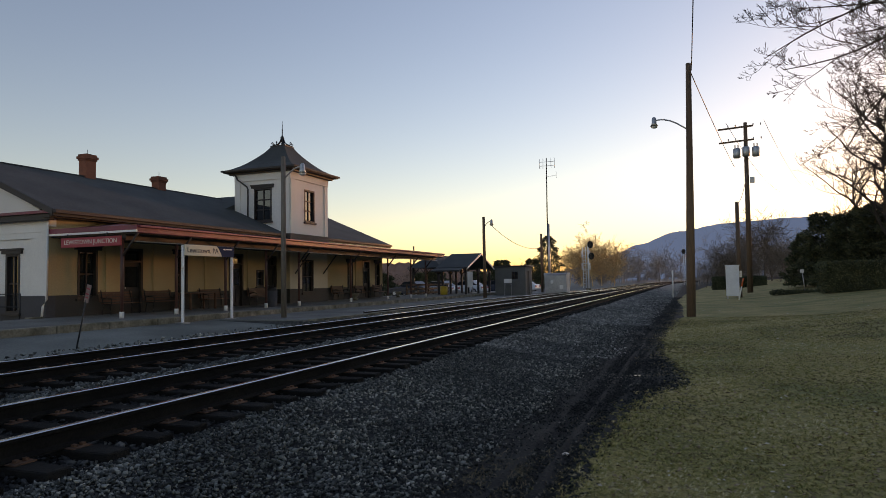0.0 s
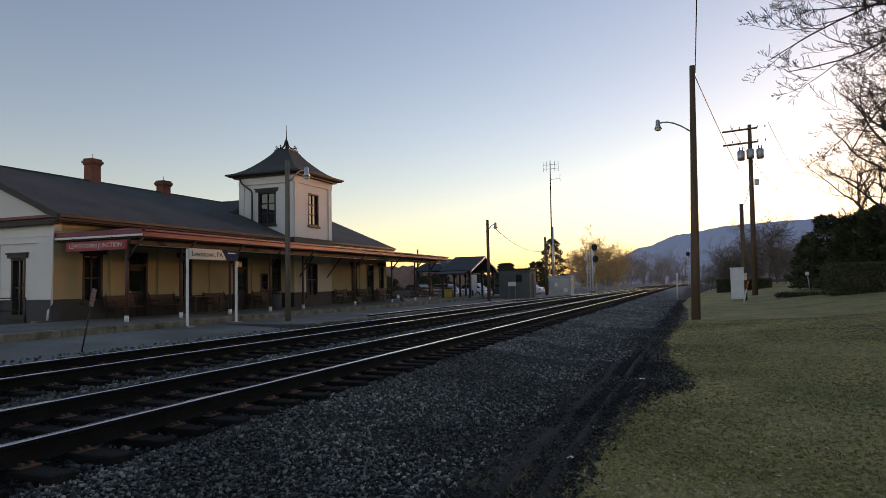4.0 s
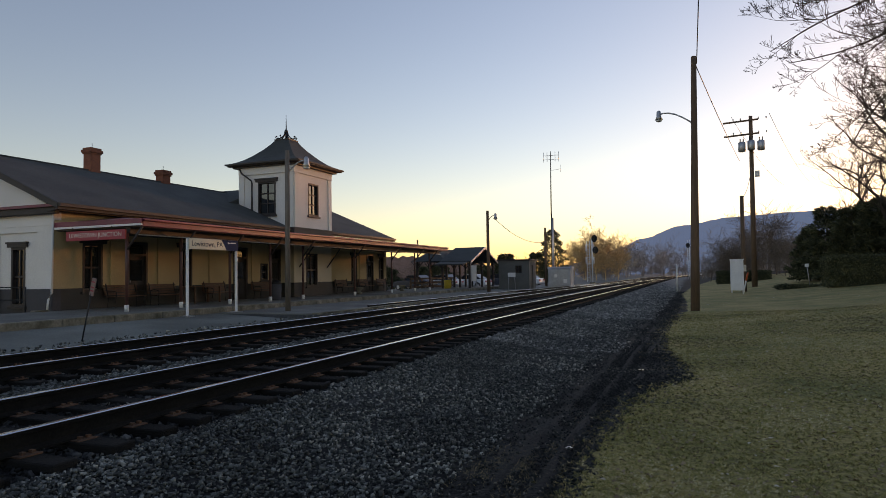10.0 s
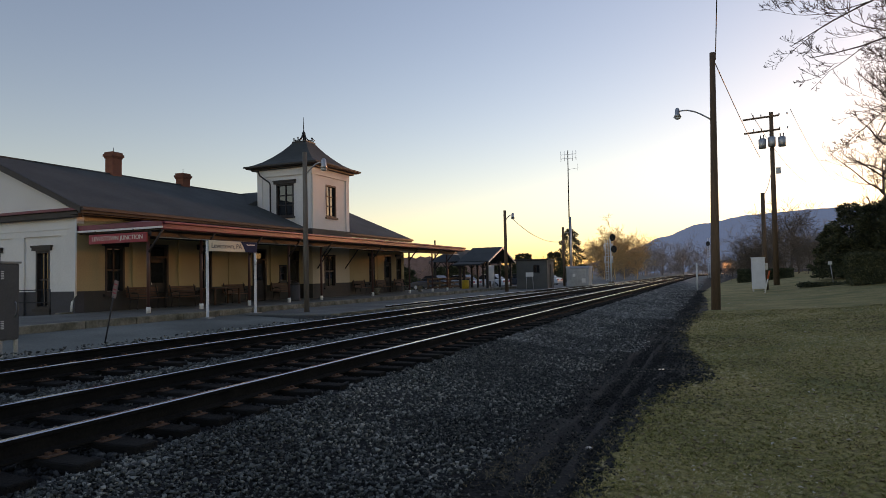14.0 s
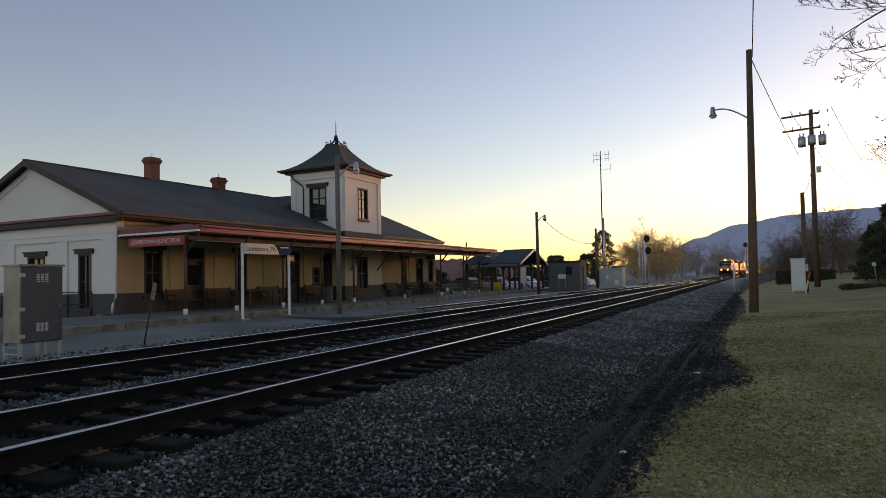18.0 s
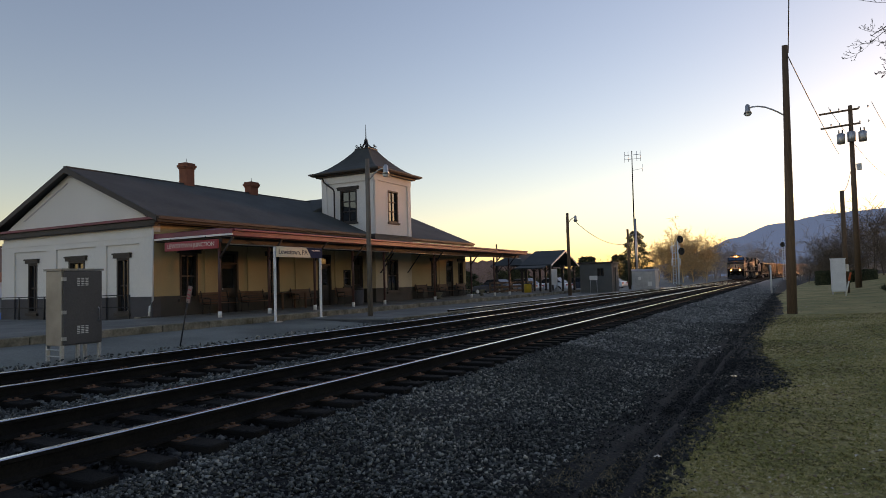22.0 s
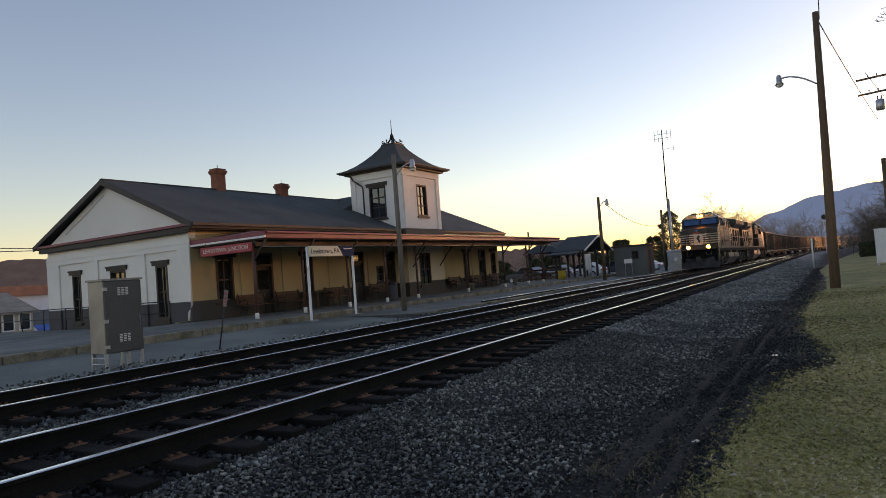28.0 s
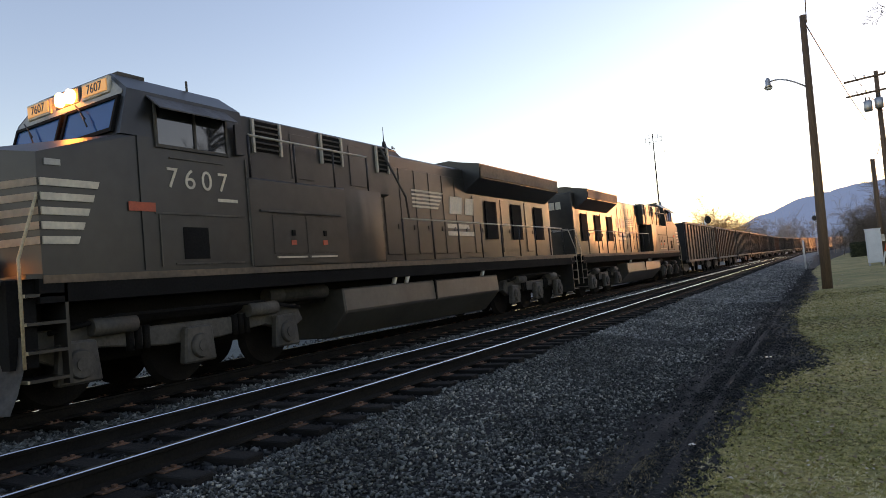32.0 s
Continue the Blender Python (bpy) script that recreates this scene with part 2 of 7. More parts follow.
# ---------- builders ----------
def box(bm, x0, x1, y0, y1, z0, z1, m=None):
    v = [bm.verts.new(p) for p in ((x0, y0, z0), (x1, y0, z0), (x1, y1, z0), (x0, y1, z0), (x0, y0, z1), (x1, y0, z1), (x1, y1, z1), (x0, y1, z1))]
    if m:
        for q in v:
            q.co = m @ q.co
    for f in ((3, 2, 1, 0), (4, 5, 6, 7), (0, 1, 5, 4), (1, 2, 6, 5), (2, 3, 7, 6), (3, 0, 4, 7)):
        bm.faces.new([v[i] for i in f])
    return v


def tube(bm, pts, radii, n=10, cap=True):
    """A round bar along pts."""
    pts = [Vector(p) for p in pts]
    if not isinstance(radii, (list, tuple)):
        radii = [radii] * len(pts)
    rings = []
    for i, p in enumerate(pts):
        d = (pts[min(i + 1, len(pts) - 1)] - pts[max(i - 1, 0)]).normalized()
        a = d.orthogonal().normalized() if abs(d.z) < 0.999 else Vector((1, 0, 0))
        if abs(d.z) < 0.999:
            a = d.cross(Vector((0, 0, 1))).normalized()
        b = d.cross(a)
        rings.append([bm.verts.new(p + (a * math.cos(k * math.tau / n) + b * math.sin(k * math.tau / n)) * radii[i]) for k in range(n)])
    for r, s in zip(rings, rings[1:]):
        for k in range(n):
            f = bm.faces.new((r[k], r[(k + 1) % n], s[(k + 1) % n], s[k]))
            f.smooth = True
    if cap:
        bm.faces.new(rings[0][::-1])
        bm.faces.new(rings[-1])


def prism(bm, outline, axis, a, b):
    """Extrudes a closed outline of 2D points along an axis from a to b."""
    def at(p, w):
        return {"x": (w, p[0], p[1]), "y": (p[0], w, p[1]), "z": (p[0], p[1], w)}[axis]
    r = [bm.verts.new(at(p, a)) for p in outline]
    s = [bm.verts.new(at(p, b)) for p in outline]
    k = len(r)
    for i in range(k):
        bm.faces.new((r[i], r[(i + 1) % k], s[(i + 1) % k], s[i]))
    bm.faces.new(r[::-1])
    bm.faces.new(s)


def mesh_of(name, bm, material, bevel=0.0):
    bmesh.ops.recalc_face_normals(bm, faces=bm.faces)
    if bevel:
        bmesh.ops.bevel(bm, geom=[e for e in bm.edges if e.calc_face_angle(0) > 0.6], offset=bevel, segments=1, affect="EDGES")
    me = bpy.data.meshes.new(name)
    bm.to_mesh(me)
    bm.free()
    me.materials.append(material)
    return me


def part(name, bm, material, parent=None, label="", bevel=0.0):
    ob = new(name, mesh_of(name, bm, material, bevel))
    ob.parent = parent
    if label:
        tagged(ob, label)
    return ob


def piece(name, me, parent, loc=(0, 0, 0), rot=(0, 0, 0), scale=(1, 1, 1)):
    ob = new(name, me)
    ob.parent = parent
    ob.location, ob.rotation_euler, ob.scale = loc, rot, scale
    return ob


def thing(name, at, label, category, group="", kind="", rz=0.0):
    ob = new(name)
    ob.location, ob.rotation_euler = at, (0, 0, radians(rz))
    ob.empty_display_size = 0.3
    return tagged(ob, label, category, group, kind)


def boxes(name, rows, material, parent, label="", bevel=0.0):
    bm = bmesh.new()
    for r in rows:
        box(bm, *r)
    return part(name, bm, material, parent, label, bevel)


def words(name, text, size, material, parent, m, label="", spacing=1.0):
    """Raised lettering, centred, in the plane of m."""
    cu = bpy.data.curves.new(name, "FONT")
    cu.body, cu.size, cu.extrude, cu.align_x, cu.align_y = text, size, 0.004, "CENTER", "CENTER"
    cu.space_character = spacing
    tmp = bpy.data.objects.new(name, cu)
    scene.collection.objects.link(tmp)
    bpy.context.view_layer.update()
    me = bpy.data.meshes.new_from_object(tmp.evaluated_get(bpy.context.evaluated_depsgraph_get()))
    bpy.data.objects.remove(tmp)
    me.materials.clear()
    me.materials.append(material)
    ob = new(name, me)
    ob.parent = parent
    ob.matrix_basis = m
    if label:
        tagged(ob, label)
    return ob


def fast(name, verts, faces, material, parent=None):
    me = bpy.data.meshes.new(name)
    me.from_pydata(verts, [], faces)
    me.materials.append(material)
    ob = new(name, me)
    ob.parent = parent
    return ob


# ---------- the lie of the land ----------
NEAR, FAR = -5.77, -9.65          # centre lines of the two tracks
BEND, RADIUS = 140.0, 560.0       # where the tracks begin to curve, and how sharply


def line_at(s, off=0.0):
    """Place and heading of a line that runs along y and bends to the right past BEND."""
    if s <= BEND:
        return off, s, 0.0
    a = (s - BEND) / RADIUS
    r = RADIUS - off
    return RADIUS - r * math.cos(a), BEND + r * math.sin(a), -a


PROFILE = ((-2600, -6), (-400, -6), (-120, -5), (-60, -4.2), (-42, -3.4), (-37, -2.2), (-33.5, -1.0), (-32.2, -0.35), (-23, -0.12), (-16.5, -0.12), (-12.2, -0.12), (-11.4, -0.25), (-10.9, -0.27), (-8.4, -0.27), (-7.7, -0.24), (-4.5, -0.27), (-4.3, -0.28), (-3.2, -0.47), (-2.2, -0.5), (-1.1, -0.5), (-0.7, -0.47), (0.5, -0.44), (4, -0.32), (9, 0.15), (14, 0.6), (30, 1.2), (120, 2.5), (400, 6), (2600, 10))


def land(x, y):
    for (x0, z0), (x1, z1) in zip(PROFILE, PROFILE[1:]):
        if x0 <= x <= x1:
            z = z0 + (z1 - z0) * (x - x0) / (x1 - x0)
            break
    if y > 60:
        k = min(1, (y - 60) / 120)
        rise = 1.3 * max(0.0, min(1.0, (x - 1.5) / 6))
        z = z * (1 - k) + (rise - 0.3) * k if x > -30 else z
    return z


def rut(x, y):
    """Two muddy wheel ruts beside the lawn, with pushed-up edges."""
    if not (-2.6 < x < 0.4 and y < 60):
        return 0.0
    k = max(0.0, min(1, (24 - y) / 8))
    z = 0.012 * noise.noise((x * 6, y * 4, 3)) + 0.01 * noise.noise((x * 14, y * 11, 3))
    for c, w, d in ((-1.36, 0.1, 0.05), (-1.08, 0.09, 0.045)):
        u = (x - c - 0.06 * noise.noise((y * 0.5, c, 0))) / w
        z += k * (-d * math.exp(-u * u) + 0.45 * d * math.exp(-((abs(u) - 1.7) ** 2) * 2)) * (1 + 0.5 * noise.noise((y * 2, c * 3, 1)))
    return z


def make_ground():
    xs = sorted(set([p[0] for p in PROFILE] + list(np.linspace(-40, -3, 42)) + list(np.linspace(-2.9, 0.5, 48)) + list(np.linspace(1, 14, 14)) + [-1500, -900, -250, -80, 20, 45, 70, 200, 800, 1500]))
    ys = [-400, -150, -60, -30, -15] + list(np.linspace(-8, 24, 190)) + list(np.linspace(25, 70, 45)) + [80, 95, 110, 130, 150, 180, 220, 260, 320, 400, 520, 700, 1000, 1500, 2600]
    verts, faces = [], []
    for y in ys:
        for x in xs:
            verts.append((x, y, land(x, y) + (0.02 * noise.noise((x * 0.9, y * 0.9, 0)) if -4 < x < 14 else 0) + rut(x, y) - (0.3 if -16.6 < x < -11.75 and y < 19.3 else 0)))
    w = len(xs)
    for j in range(len(ys) - 1):
        for i in range(w - 1):
            faces.append((j * w + i, j * w + i + 1, (j + 1) * w + i + 1, (j + 1) * w + i))
    ob = fast("ground", verts, faces, M["cinder"])
    ob.data.polygons.foreach_set("use_smooth", [True] * len(ob.data.polygons))
    tagged(ob, "dark cinder and coal-dust ground beside the tracks", "ground", kind="structure")


make_ground()


# ---------- tracks ----------
RAIL = [(-0.07, -0.18), (0.07, -0.18), (0.07, -0.165), (0.012, -0.14), (0.012, -0.05), (0.037, -0.038), (0.037, -0.007), (0.026, 0), (-0.026, 0), (-0.037, -0.007), (-0.037, -0.038), (-0.012, -0.05), (-0.012, -0.14), (-0.07, -0.165)]


def rail_mesh(path, top=0.0):
    """Sweeps the rail's section along points (x, y, heading)."""
    verts, faces, heads = [], [], []
    k = len(RAIL)
    for x, y, h in path:
        for u, z in RAIL:
            verts.append((x + u * math.cos(h), y + u * math.sin(h), z + top))
    for j in range(len(path) - 1):
        for i in range(k):
            faces.append((j * k + i, j * k + (i + 1) % k, (j + 1) * k + (i + 1) % k, (j + 1) * k + i))
            heads.append(1 if i in (6, 7, 8) else 0)
    faces.append(tuple(range(k))[::-1])
    heads.append(0)
    me = bpy.data.meshes.new("rail")
    me.from_pydata(verts, [], faces)
    me.materials.append(M["rail"])
    me.materials.append(M["railtop"])
    me.polygons.foreach_set("material_index", heads)
    return me


def make_track(name, off, label, piece_to, seed):
    rng = random.Random(seed)
    tr = thing(name, (0, 0, 0), label, "railway track", kind="structure")
    steps = [-30, -10] + list(range(0, 140, 10)) + list(range(140, 700, 6))
    for side in (-0.75, 0.75):
        ob = new("rail", rail_mesh([line_at(s, off + side) for s in steps]))
        ob.parent = tr
        tagged(ob, "rusty steel rail with a polished head")
    bm = bmesh.new()
    box(bm, -1.3, 1.3, -0.115, 0.115, -0.17, 0)
    tie = mesh_of("tie", bm, M["tie"], 0.012)
    bm = bmesh.new()
    box(bm, -0.17, 0.17, -0.095, 0.095, 0, 0.012)
    for u in (-0.11, 0.11):
        box(bm, u - 0.02, u + 0.02, -0.05, -0.02, 0.012, 0.035)
        box(bm, u - 0.02, u + 0.02, 0.03, 0.06, 0.012, 0.035)
    plate = mesh_of("tie_plate", bm, M["rust"])
    rest_v, rest_f = [], []
    s, n = -8.0, 0
    while s < 330:
        x, y, h = line_at(s, off)
        dx, dz, dr = rng.uniform(-0.05, 0.05), rng.uniform(-0.012, 0.008), rng.uniform(-0.02, 0.02)
        if s < piece_to:
            piece("tie", tie, tr, (x + dx, y, -0.187 + dz), (0, 0, h + dr), (1, rng.uniform(0.9, 1.05), 1))
            if s < 42:
                for side in (-0.75, 0.75):
                    piece("tie_plate", plate, tr, (x + side, y, -0.186), (0, 0, h))
        else:
            b = len(rest_v)
            for u in (-1.3, 1.3):
                for v in (-0.11, 0.11):
                    for z in (-0.3, -0.187):
                        rest_v.append((x + u * math.cos(h) - v * math.sin(h), y + u * math.sin(h) + v * math.cos(h), z + dz))
            for f in ((0, 1, 3, 2), (4, 6, 7, 5), (0, 4, 5, 1), (2, 3, 7, 6), (1, 5, 7, 3)):
                rest_f.append([b + i for i in f])
        s += 0.53 + rng.uniform(-0.03, 0.03)
        n += 1
    tagged(fast("far_ties", rest_v, rest_f, M["tie"], tr), "row of dark wooden ties", kind="stuff")
    return tr


PX, PZ = np.array([p[0] for p in PROFILE], float), np.array([p[1] for p in PROFILE], float)


def lie(x, y):
    """Heights of the land at many places, up to y = 60."""
    return np.interp(x, PX, PZ)


def loose(name, v, f, material):
    """A mesh from arrays of places and of equal-sized faces."""
    me = bpy.data.meshes.new(name)
    me.vertices.add(len(v))
    me.vertices.foreach_set("co", np.ascontiguousarray(v, dtype=np.float32).ravel())
    me.loops.add(f.size)
    me.loops.foreach_set("vertex_index", np.ascontiguousarray(f, dtype=np.int32).ravel())
    me.polygons.add(len(f))
    me.polygons.foreach_set("loop_start", np.arange(0, f.size, f.shape[1], dtype=np.int32))
    me.update(calc_edges=True)
    me.materials.append(material)
    return new(name, me)


def stones(name, label, areas, material, seed):
    """Loose broken stones over strips (x0, x1, y0, y1, how many, size, height above the land, how they crowd to x0)."""
    rng = np.random.default_rng(seed)
    base = np.array([(x, y, z) for x in (-1, 1) for y in (-1, 1) for z in (-1, 1)], float) * 0.72
    quad = np.array([(0, 1, 3, 2), (4, 6, 7, 5), (0, 4, 5, 1), (2, 3, 7, 6), (1, 5, 7, 3), (0, 2, 6, 4)])
    vs, fs, count = [], [], 0
    for x0, x1, y0, y1, n, size, lift, crowd in areas:
        y = y0 + (y1 - y0) * rng.random(n) ** 1.9
        x = x0 + (x1 - x0) * rng.random(n) ** crowd + rng.normal(0, 0.1, n) * (y > 6)
        s = size * rng.uniform(0.45, 1.3, n) * (1 + 0.008 * y)
        p = base[None] * rng.uniform(0.55, 1.25, (n, 1, 3)) + rng.normal(0, 0.36, (n, 8, 3))
        t, u = rng.uniform(0, math.tau, n), rng.normal(0, 0.5, n)
        c, d = np.cos(t)[:, None], np.sin(t)[:, None]
        e, g = np.cos(u)[:, None], np.sin(u)[:, None]
        px, py, pz = p[:, :, 0], p[:, :, 1], p[:, :, 2] * 0.8
        px, pz = px * e - pz * g, px * g + pz * e
        q = np.stack([px * c - py * d, px * d + py * c, pz], 2) * s[:, None, None]
        q += np.stack([x, y, lie(x, y) + lift + rng.uniform(-0.012, 0.022, n)], 1)[:, None]
        vs.append(q.reshape(-1, 3))
        fs.append((quad[None] + (count + 8 * np.arange(n))[:, None, None]).reshape(-1, 4))
        count += 8 * n
    tagged(loose(name, np.concatenate(vs), np.concatenate(fs), material), label, "gravel", kind="stuff")


def make_bed():
    """The pale stone bed under both tracks, further down the line."""
    verts, faces = [], []
    ss = list(np.linspace(20, 60, 40)) + list(range(62, 140, 4)) + list(range(140, 420, 8))
    xs = (-11.4, -10.9, -8.4, -7.7, -4.9, -4.5, -4.3, -4.1)
    for s in ss:
        for i, u in enumerate(xs):
            x, y, h = line_at(s, u)
            e = 0.2 * noise.noise((s * 0.6, i, 0)) if i in (0, len(xs) - 1) else 0
            verts.append((x + e, y, land(u, min(y, 60)) + (0.012 if s > 20 else -0.02)))
    w = len(xs)
    for j in range(len(ss) - 1):
        for i in range(w - 1):
            b = j * w + i
            faces.append((b, b + 1, b + w + 1, b + w))
    tagged(fast("track_bed", verts, faces, M["bed"]), "pale crushed-stone bed under the tracks", "ballast", kind="structure")


make_bed()
make_track("track_1", NEAR, "straight railway track on dark wooden ties, polished rails", 140, 1)
make_track("track_2", FAR, "second railway track beside the station platform", 60, 2)


def make_crossover():
    x = thing("track_crossover", (0, 0, 0), "crossover rails joining the two railway tracks", "railway track", kind="structure")
    for side in (-0.75, 0.75):
        path = []
        for k in range(25):
            u = k / 24
            w = u * u * (3 - 2 * u)
            path.append((FAR + side + (NEAR - FAR) * w, 52 + 66 * u, -math.atan2((NEAR - FAR) * 6 * u * (1 - u), 66)))
        ob = new("rail", rail_mesh(path, -0.002))
        ob.parent = x
    path = [(-12.6 + 2.2 * (k / 20) ** 2, 24 + 46 * k / 20, -4.4 * (k / 20) / 46) for k in range(21)]
    ob = new("switch_rail", rail_mesh(path, -0.004))
    ob.parent = x


make_crossover()


# ---------- platform ----------
PLAT, CURB = 0.09, -16.5


def make_platform():
    p = boxes("platform", [(-21.9, CURB - 0.35, 4.0, 62, -0.5, PLAT)], M["asphalt"], None)
    tagged(p, "dark asphalt station platform", "platform", kind="structure")
    c = thing("platform_curb", (0, 0, 0), "weathered concrete curb stones along the platform", "curb", kind="structure")
    rng = random.Random(3)
    y = 4.0
    while y < 62:
        ln = 1.9 + rng.uniform(-0.2, 0.2)
        boxes("curb_stone", [(CURB - 0.35, CURB + rng.uniform(-0.015, 0.015), y, y + ln - 0.02, -0.4, PLAT + 0.012 + rng.uniform(-0.012, 0.012))], M["concrete"], c, bevel=0.02)
        y += ln
    s = boxes("asphalt_strip", [(CURB, -12.4, 19.5, 75, -0.4, -0.085)], M["asphalt"], None)
    tagged(s, "asphalt strip between the curb and the tracks", "pavement", kind="structure")
    e = boxes("strip_edge", [(-12.4, -12.1, 19.5, 75, -0.4, -0.06)], M["concrete"], None)
    tagged(e, "worn pale concrete edge of the asphalt strip", "curb", kind="structure")
    bm = bmesh.new()
    prism(bm, [(CURB, -0.5), (-11.6, -0.5), (-11.6, -0.27), (-13.2, -0.25), (CURB, -0.1)], "y", -10, 19.48)
    l = part("gravel_lot", bm, M["lot"])
    tagged(l, "pale grey gravel lot before the platform", "gravel lot", kind="structure")
    w = boxes("side_walk", [(-40, -21.92, 4.0, 16.5, -0.5, 0.02)], M["asphalt"], None)
    tagged(w, "asphalt walk beside the station's gable end", "pavement", kind="structure")


make_platform()


# ---------- station ----------
WX, BX, Y0, Y1 = -21.75, -32.0, 17.1, 44.4     # front wall, back wall, near gable, far gable
WT, RIDGE = 3.73, 6.44
WAIN = 0.89


def holed(bm, axis, plane, thick, u0, u1, z0, z1, holes):
    """A wall in one piece, of thickness thick behind plane (towards minus the axis for thick > 0), with openings (u0, u1, z0, z1)."""
    us = sorted({u0, u1, *[v for h in holes for v in h[:2] if u0 < v < u1]})
    zs = sorted({z0, z1, *[v for h in holes for v in h[2:] if z0 < v < z1]})
    solid = {(i, j) for i in range(len(us) - 1) for j in range(len(zs) - 1)
             if not any(h[0] < (us[i] + us[i + 1]) / 2 < h[1] and h[2] < (zs[j] + zs[j + 1]) / 2 < h[3] for h in holes)}
    verts = {}

    def v(i, j, k):
        if (i, j, k) not in verts:
            d = plane - thick * k
            verts[i, j, k] = bm.verts.new((d, us[i], zs[j]) if axis == "x" else (us[i], d, zs[j]))
        return verts[i, j, k]

    for i, j in solid:
        for k in (0, 1):
            bm.faces.new((v(i, j, k), v(i + 1, j, k), v(i + 1, j + 1, k), v(i, j + 1, k)))
        for (di, dj), (a, b) in (((-1, 0), ((i, j), (i, j + 1))), ((1, 0), ((i + 1, j), (i + 1, j + 1))), ((0, -1), ((i, j), (i + 1, j))), ((0, 1), ((i, j + 1), (i + 1, j + 1)))):
            if (i + di, j + dj) not in solid:
                bm.faces.new((v(*a, 0), v(*b, 0), v(*b, 1), v(*a, 1)))


def slab(bm, axis, plane, out, u0, u1, d0, d1, z0, z1):
    """A box on a wall that faces out (+1 or -1) along axis, from depth d0 to d1 before the plane."""
    lo, hi = sorted((plane + out * d0, plane + out * d1))
    if axis == "x":
        box(bm, lo, hi, u0, u1, z0, z1)
    else:
        box(bm, u0, u1, lo, hi, z0, z1)


def add_window(house, axis, plane, out, u0, u1, z0, z1, cols=2, rows=2, lintel=True, blind=False):
    bm = bmesh.new()
    w = 0.09
    for a, b, c, d in ((u0, u0 + w, z0, z1), (u1 - w, u1, z0, z1), (u0 + w, u1 - w, z0, z0 + w), (u0 + w, u1 - w, z1 - w, z1)):
        slab(bm, axis, plane, out, a, b, -0.16, 0.02, c, d)
    wn = part("window", bm, M["trim"], house, "tall sash window with a dark frame")
    for j in range(rows):
        for i in range(cols):
            a = u0 + w + (u1 - u0 - 2 * w) * i / cols
            b = u0 + w + (u1 - u0 - 2 * w) * (i + 1) / cols
            c = z0 + w + (z1 - z0 - 2 * w) * j / rows
            d = z0 + w + (z1 - z0 - 2 * w) * (j + 1) / rows
            g = bmesh.new()
            slab(g, axis, plane, out, a + 0.025, b - 0.025, -0.12, -0.105, c + 0.03, d - 0.03)
            part("pane", g, M["glass"], wn)
            if blind and j == rows - 1:
                g = bmesh.new()
                slab(g, axis, plane, out, a + 0.03, b - 0.03, -0.15, -0.14, c + 0.02, d - 0.03)
                part("blind", g, M["tan"], wn, "drawn cream roller blind")
    g = bmesh.new()
    for i in range(1, cols):
        a = u0 + w + (u1 - u0 - 2 * w) * i / cols
        slab(g, axis, plane, out, a - 0.03, a + 0.03, -0.14, -0.06, z0 + w, z1 - w)
    for j in range(1, rows):
        c = z0 + w + (z1 - z0 - 2 * w) * j / rows
        slab(g, axis, plane, out, u0 + w, u1 - w, -0.145, -0.07, c - 0.035, c + 0.035)
    part("muntin", g, M["trim"], wn)
    g = bmesh.new()
    slab(g, axis, plane, out, u0 - 0.08, u1 + 0.08, 0, 0.1, z0 - 0.1, z0)
    part("sill", g, M["trim"], wn)
    if lintel:
        g = bmesh.new()
        slab(g, axis, plane, out, u0 - 0.14, u1 + 0.14, 0, 0.09, z1, z1 + 0.13)
        slab(g, axis, plane, out, u0 - 0.17, u1 + 0.17, 0, 0.13, z1 + 0.13, z1 + 0.2)
        part("lintel", g, M["trim"], wn)
    return wn


def add_door(house, axis, plane, out, u0, u1, z0, z1):
    bm = bmesh.new()
    for a, b, c, d in ((u0, u0 + 0.1, z0, z1), (u1 - 0.1, u1, z0, z1), (u0 + 0.1, u1 - 0.1, z1 - 0.1, z1), (u0 + 0.1, u1 - 0.1, z0 + 2.08, z0 + 2.16)):
        slab(bm, axis, plane, out, a, b, -0.18, 0.03, c, d)
    dr = part("door", bm, M["trim"], house, "closed dark panelled door with a transom")
    g = bmesh.new()
    slab(g, axis, plane, out, u0 + 0.1, u1 - 0.1, -0.14, -0.09, z0, z0 + 2.08)
    m = (u0 + u1) / 2
    for a, b in ((u0 + 0.2, m - 0.05), (m + 0.05, u1 - 0.2)):
        slab(g, axis, plane, out, a, b, -0.09, -0.07, z0 + 0.2, z0 + 0.85)
    leaf = part("door_leaf", g, M["trim"], dr)
    g = bmesh.new()
    slab(g, axis, plane, out, u0 + 0.22, u1 - 0.22, -0.085, -0.075, z0 + 1.05, z0 + 1.9)
    part("pane", g, M["glass"], dr)
    g = bmesh.new()
    slab(g, axis, plane, out, u0 + 0.1, u1 - 0.1, -0.13, -0.12, z0 + 2.16, z1 - 0.1)
    part("transom", g, M["glass"], dr)
    g = bmesh.new()
    slab(g, axis, plane, out, u0 + 0.16, u0 + 0.2, -0.09, -0.03, z0 + 0.98, z0 + 1.06)
    part("door_handle", g, M["galv"], dr)


TX0, TX1, TY0, TY1 = -24.6, -20.9, 31.1, 35.1    # the tower


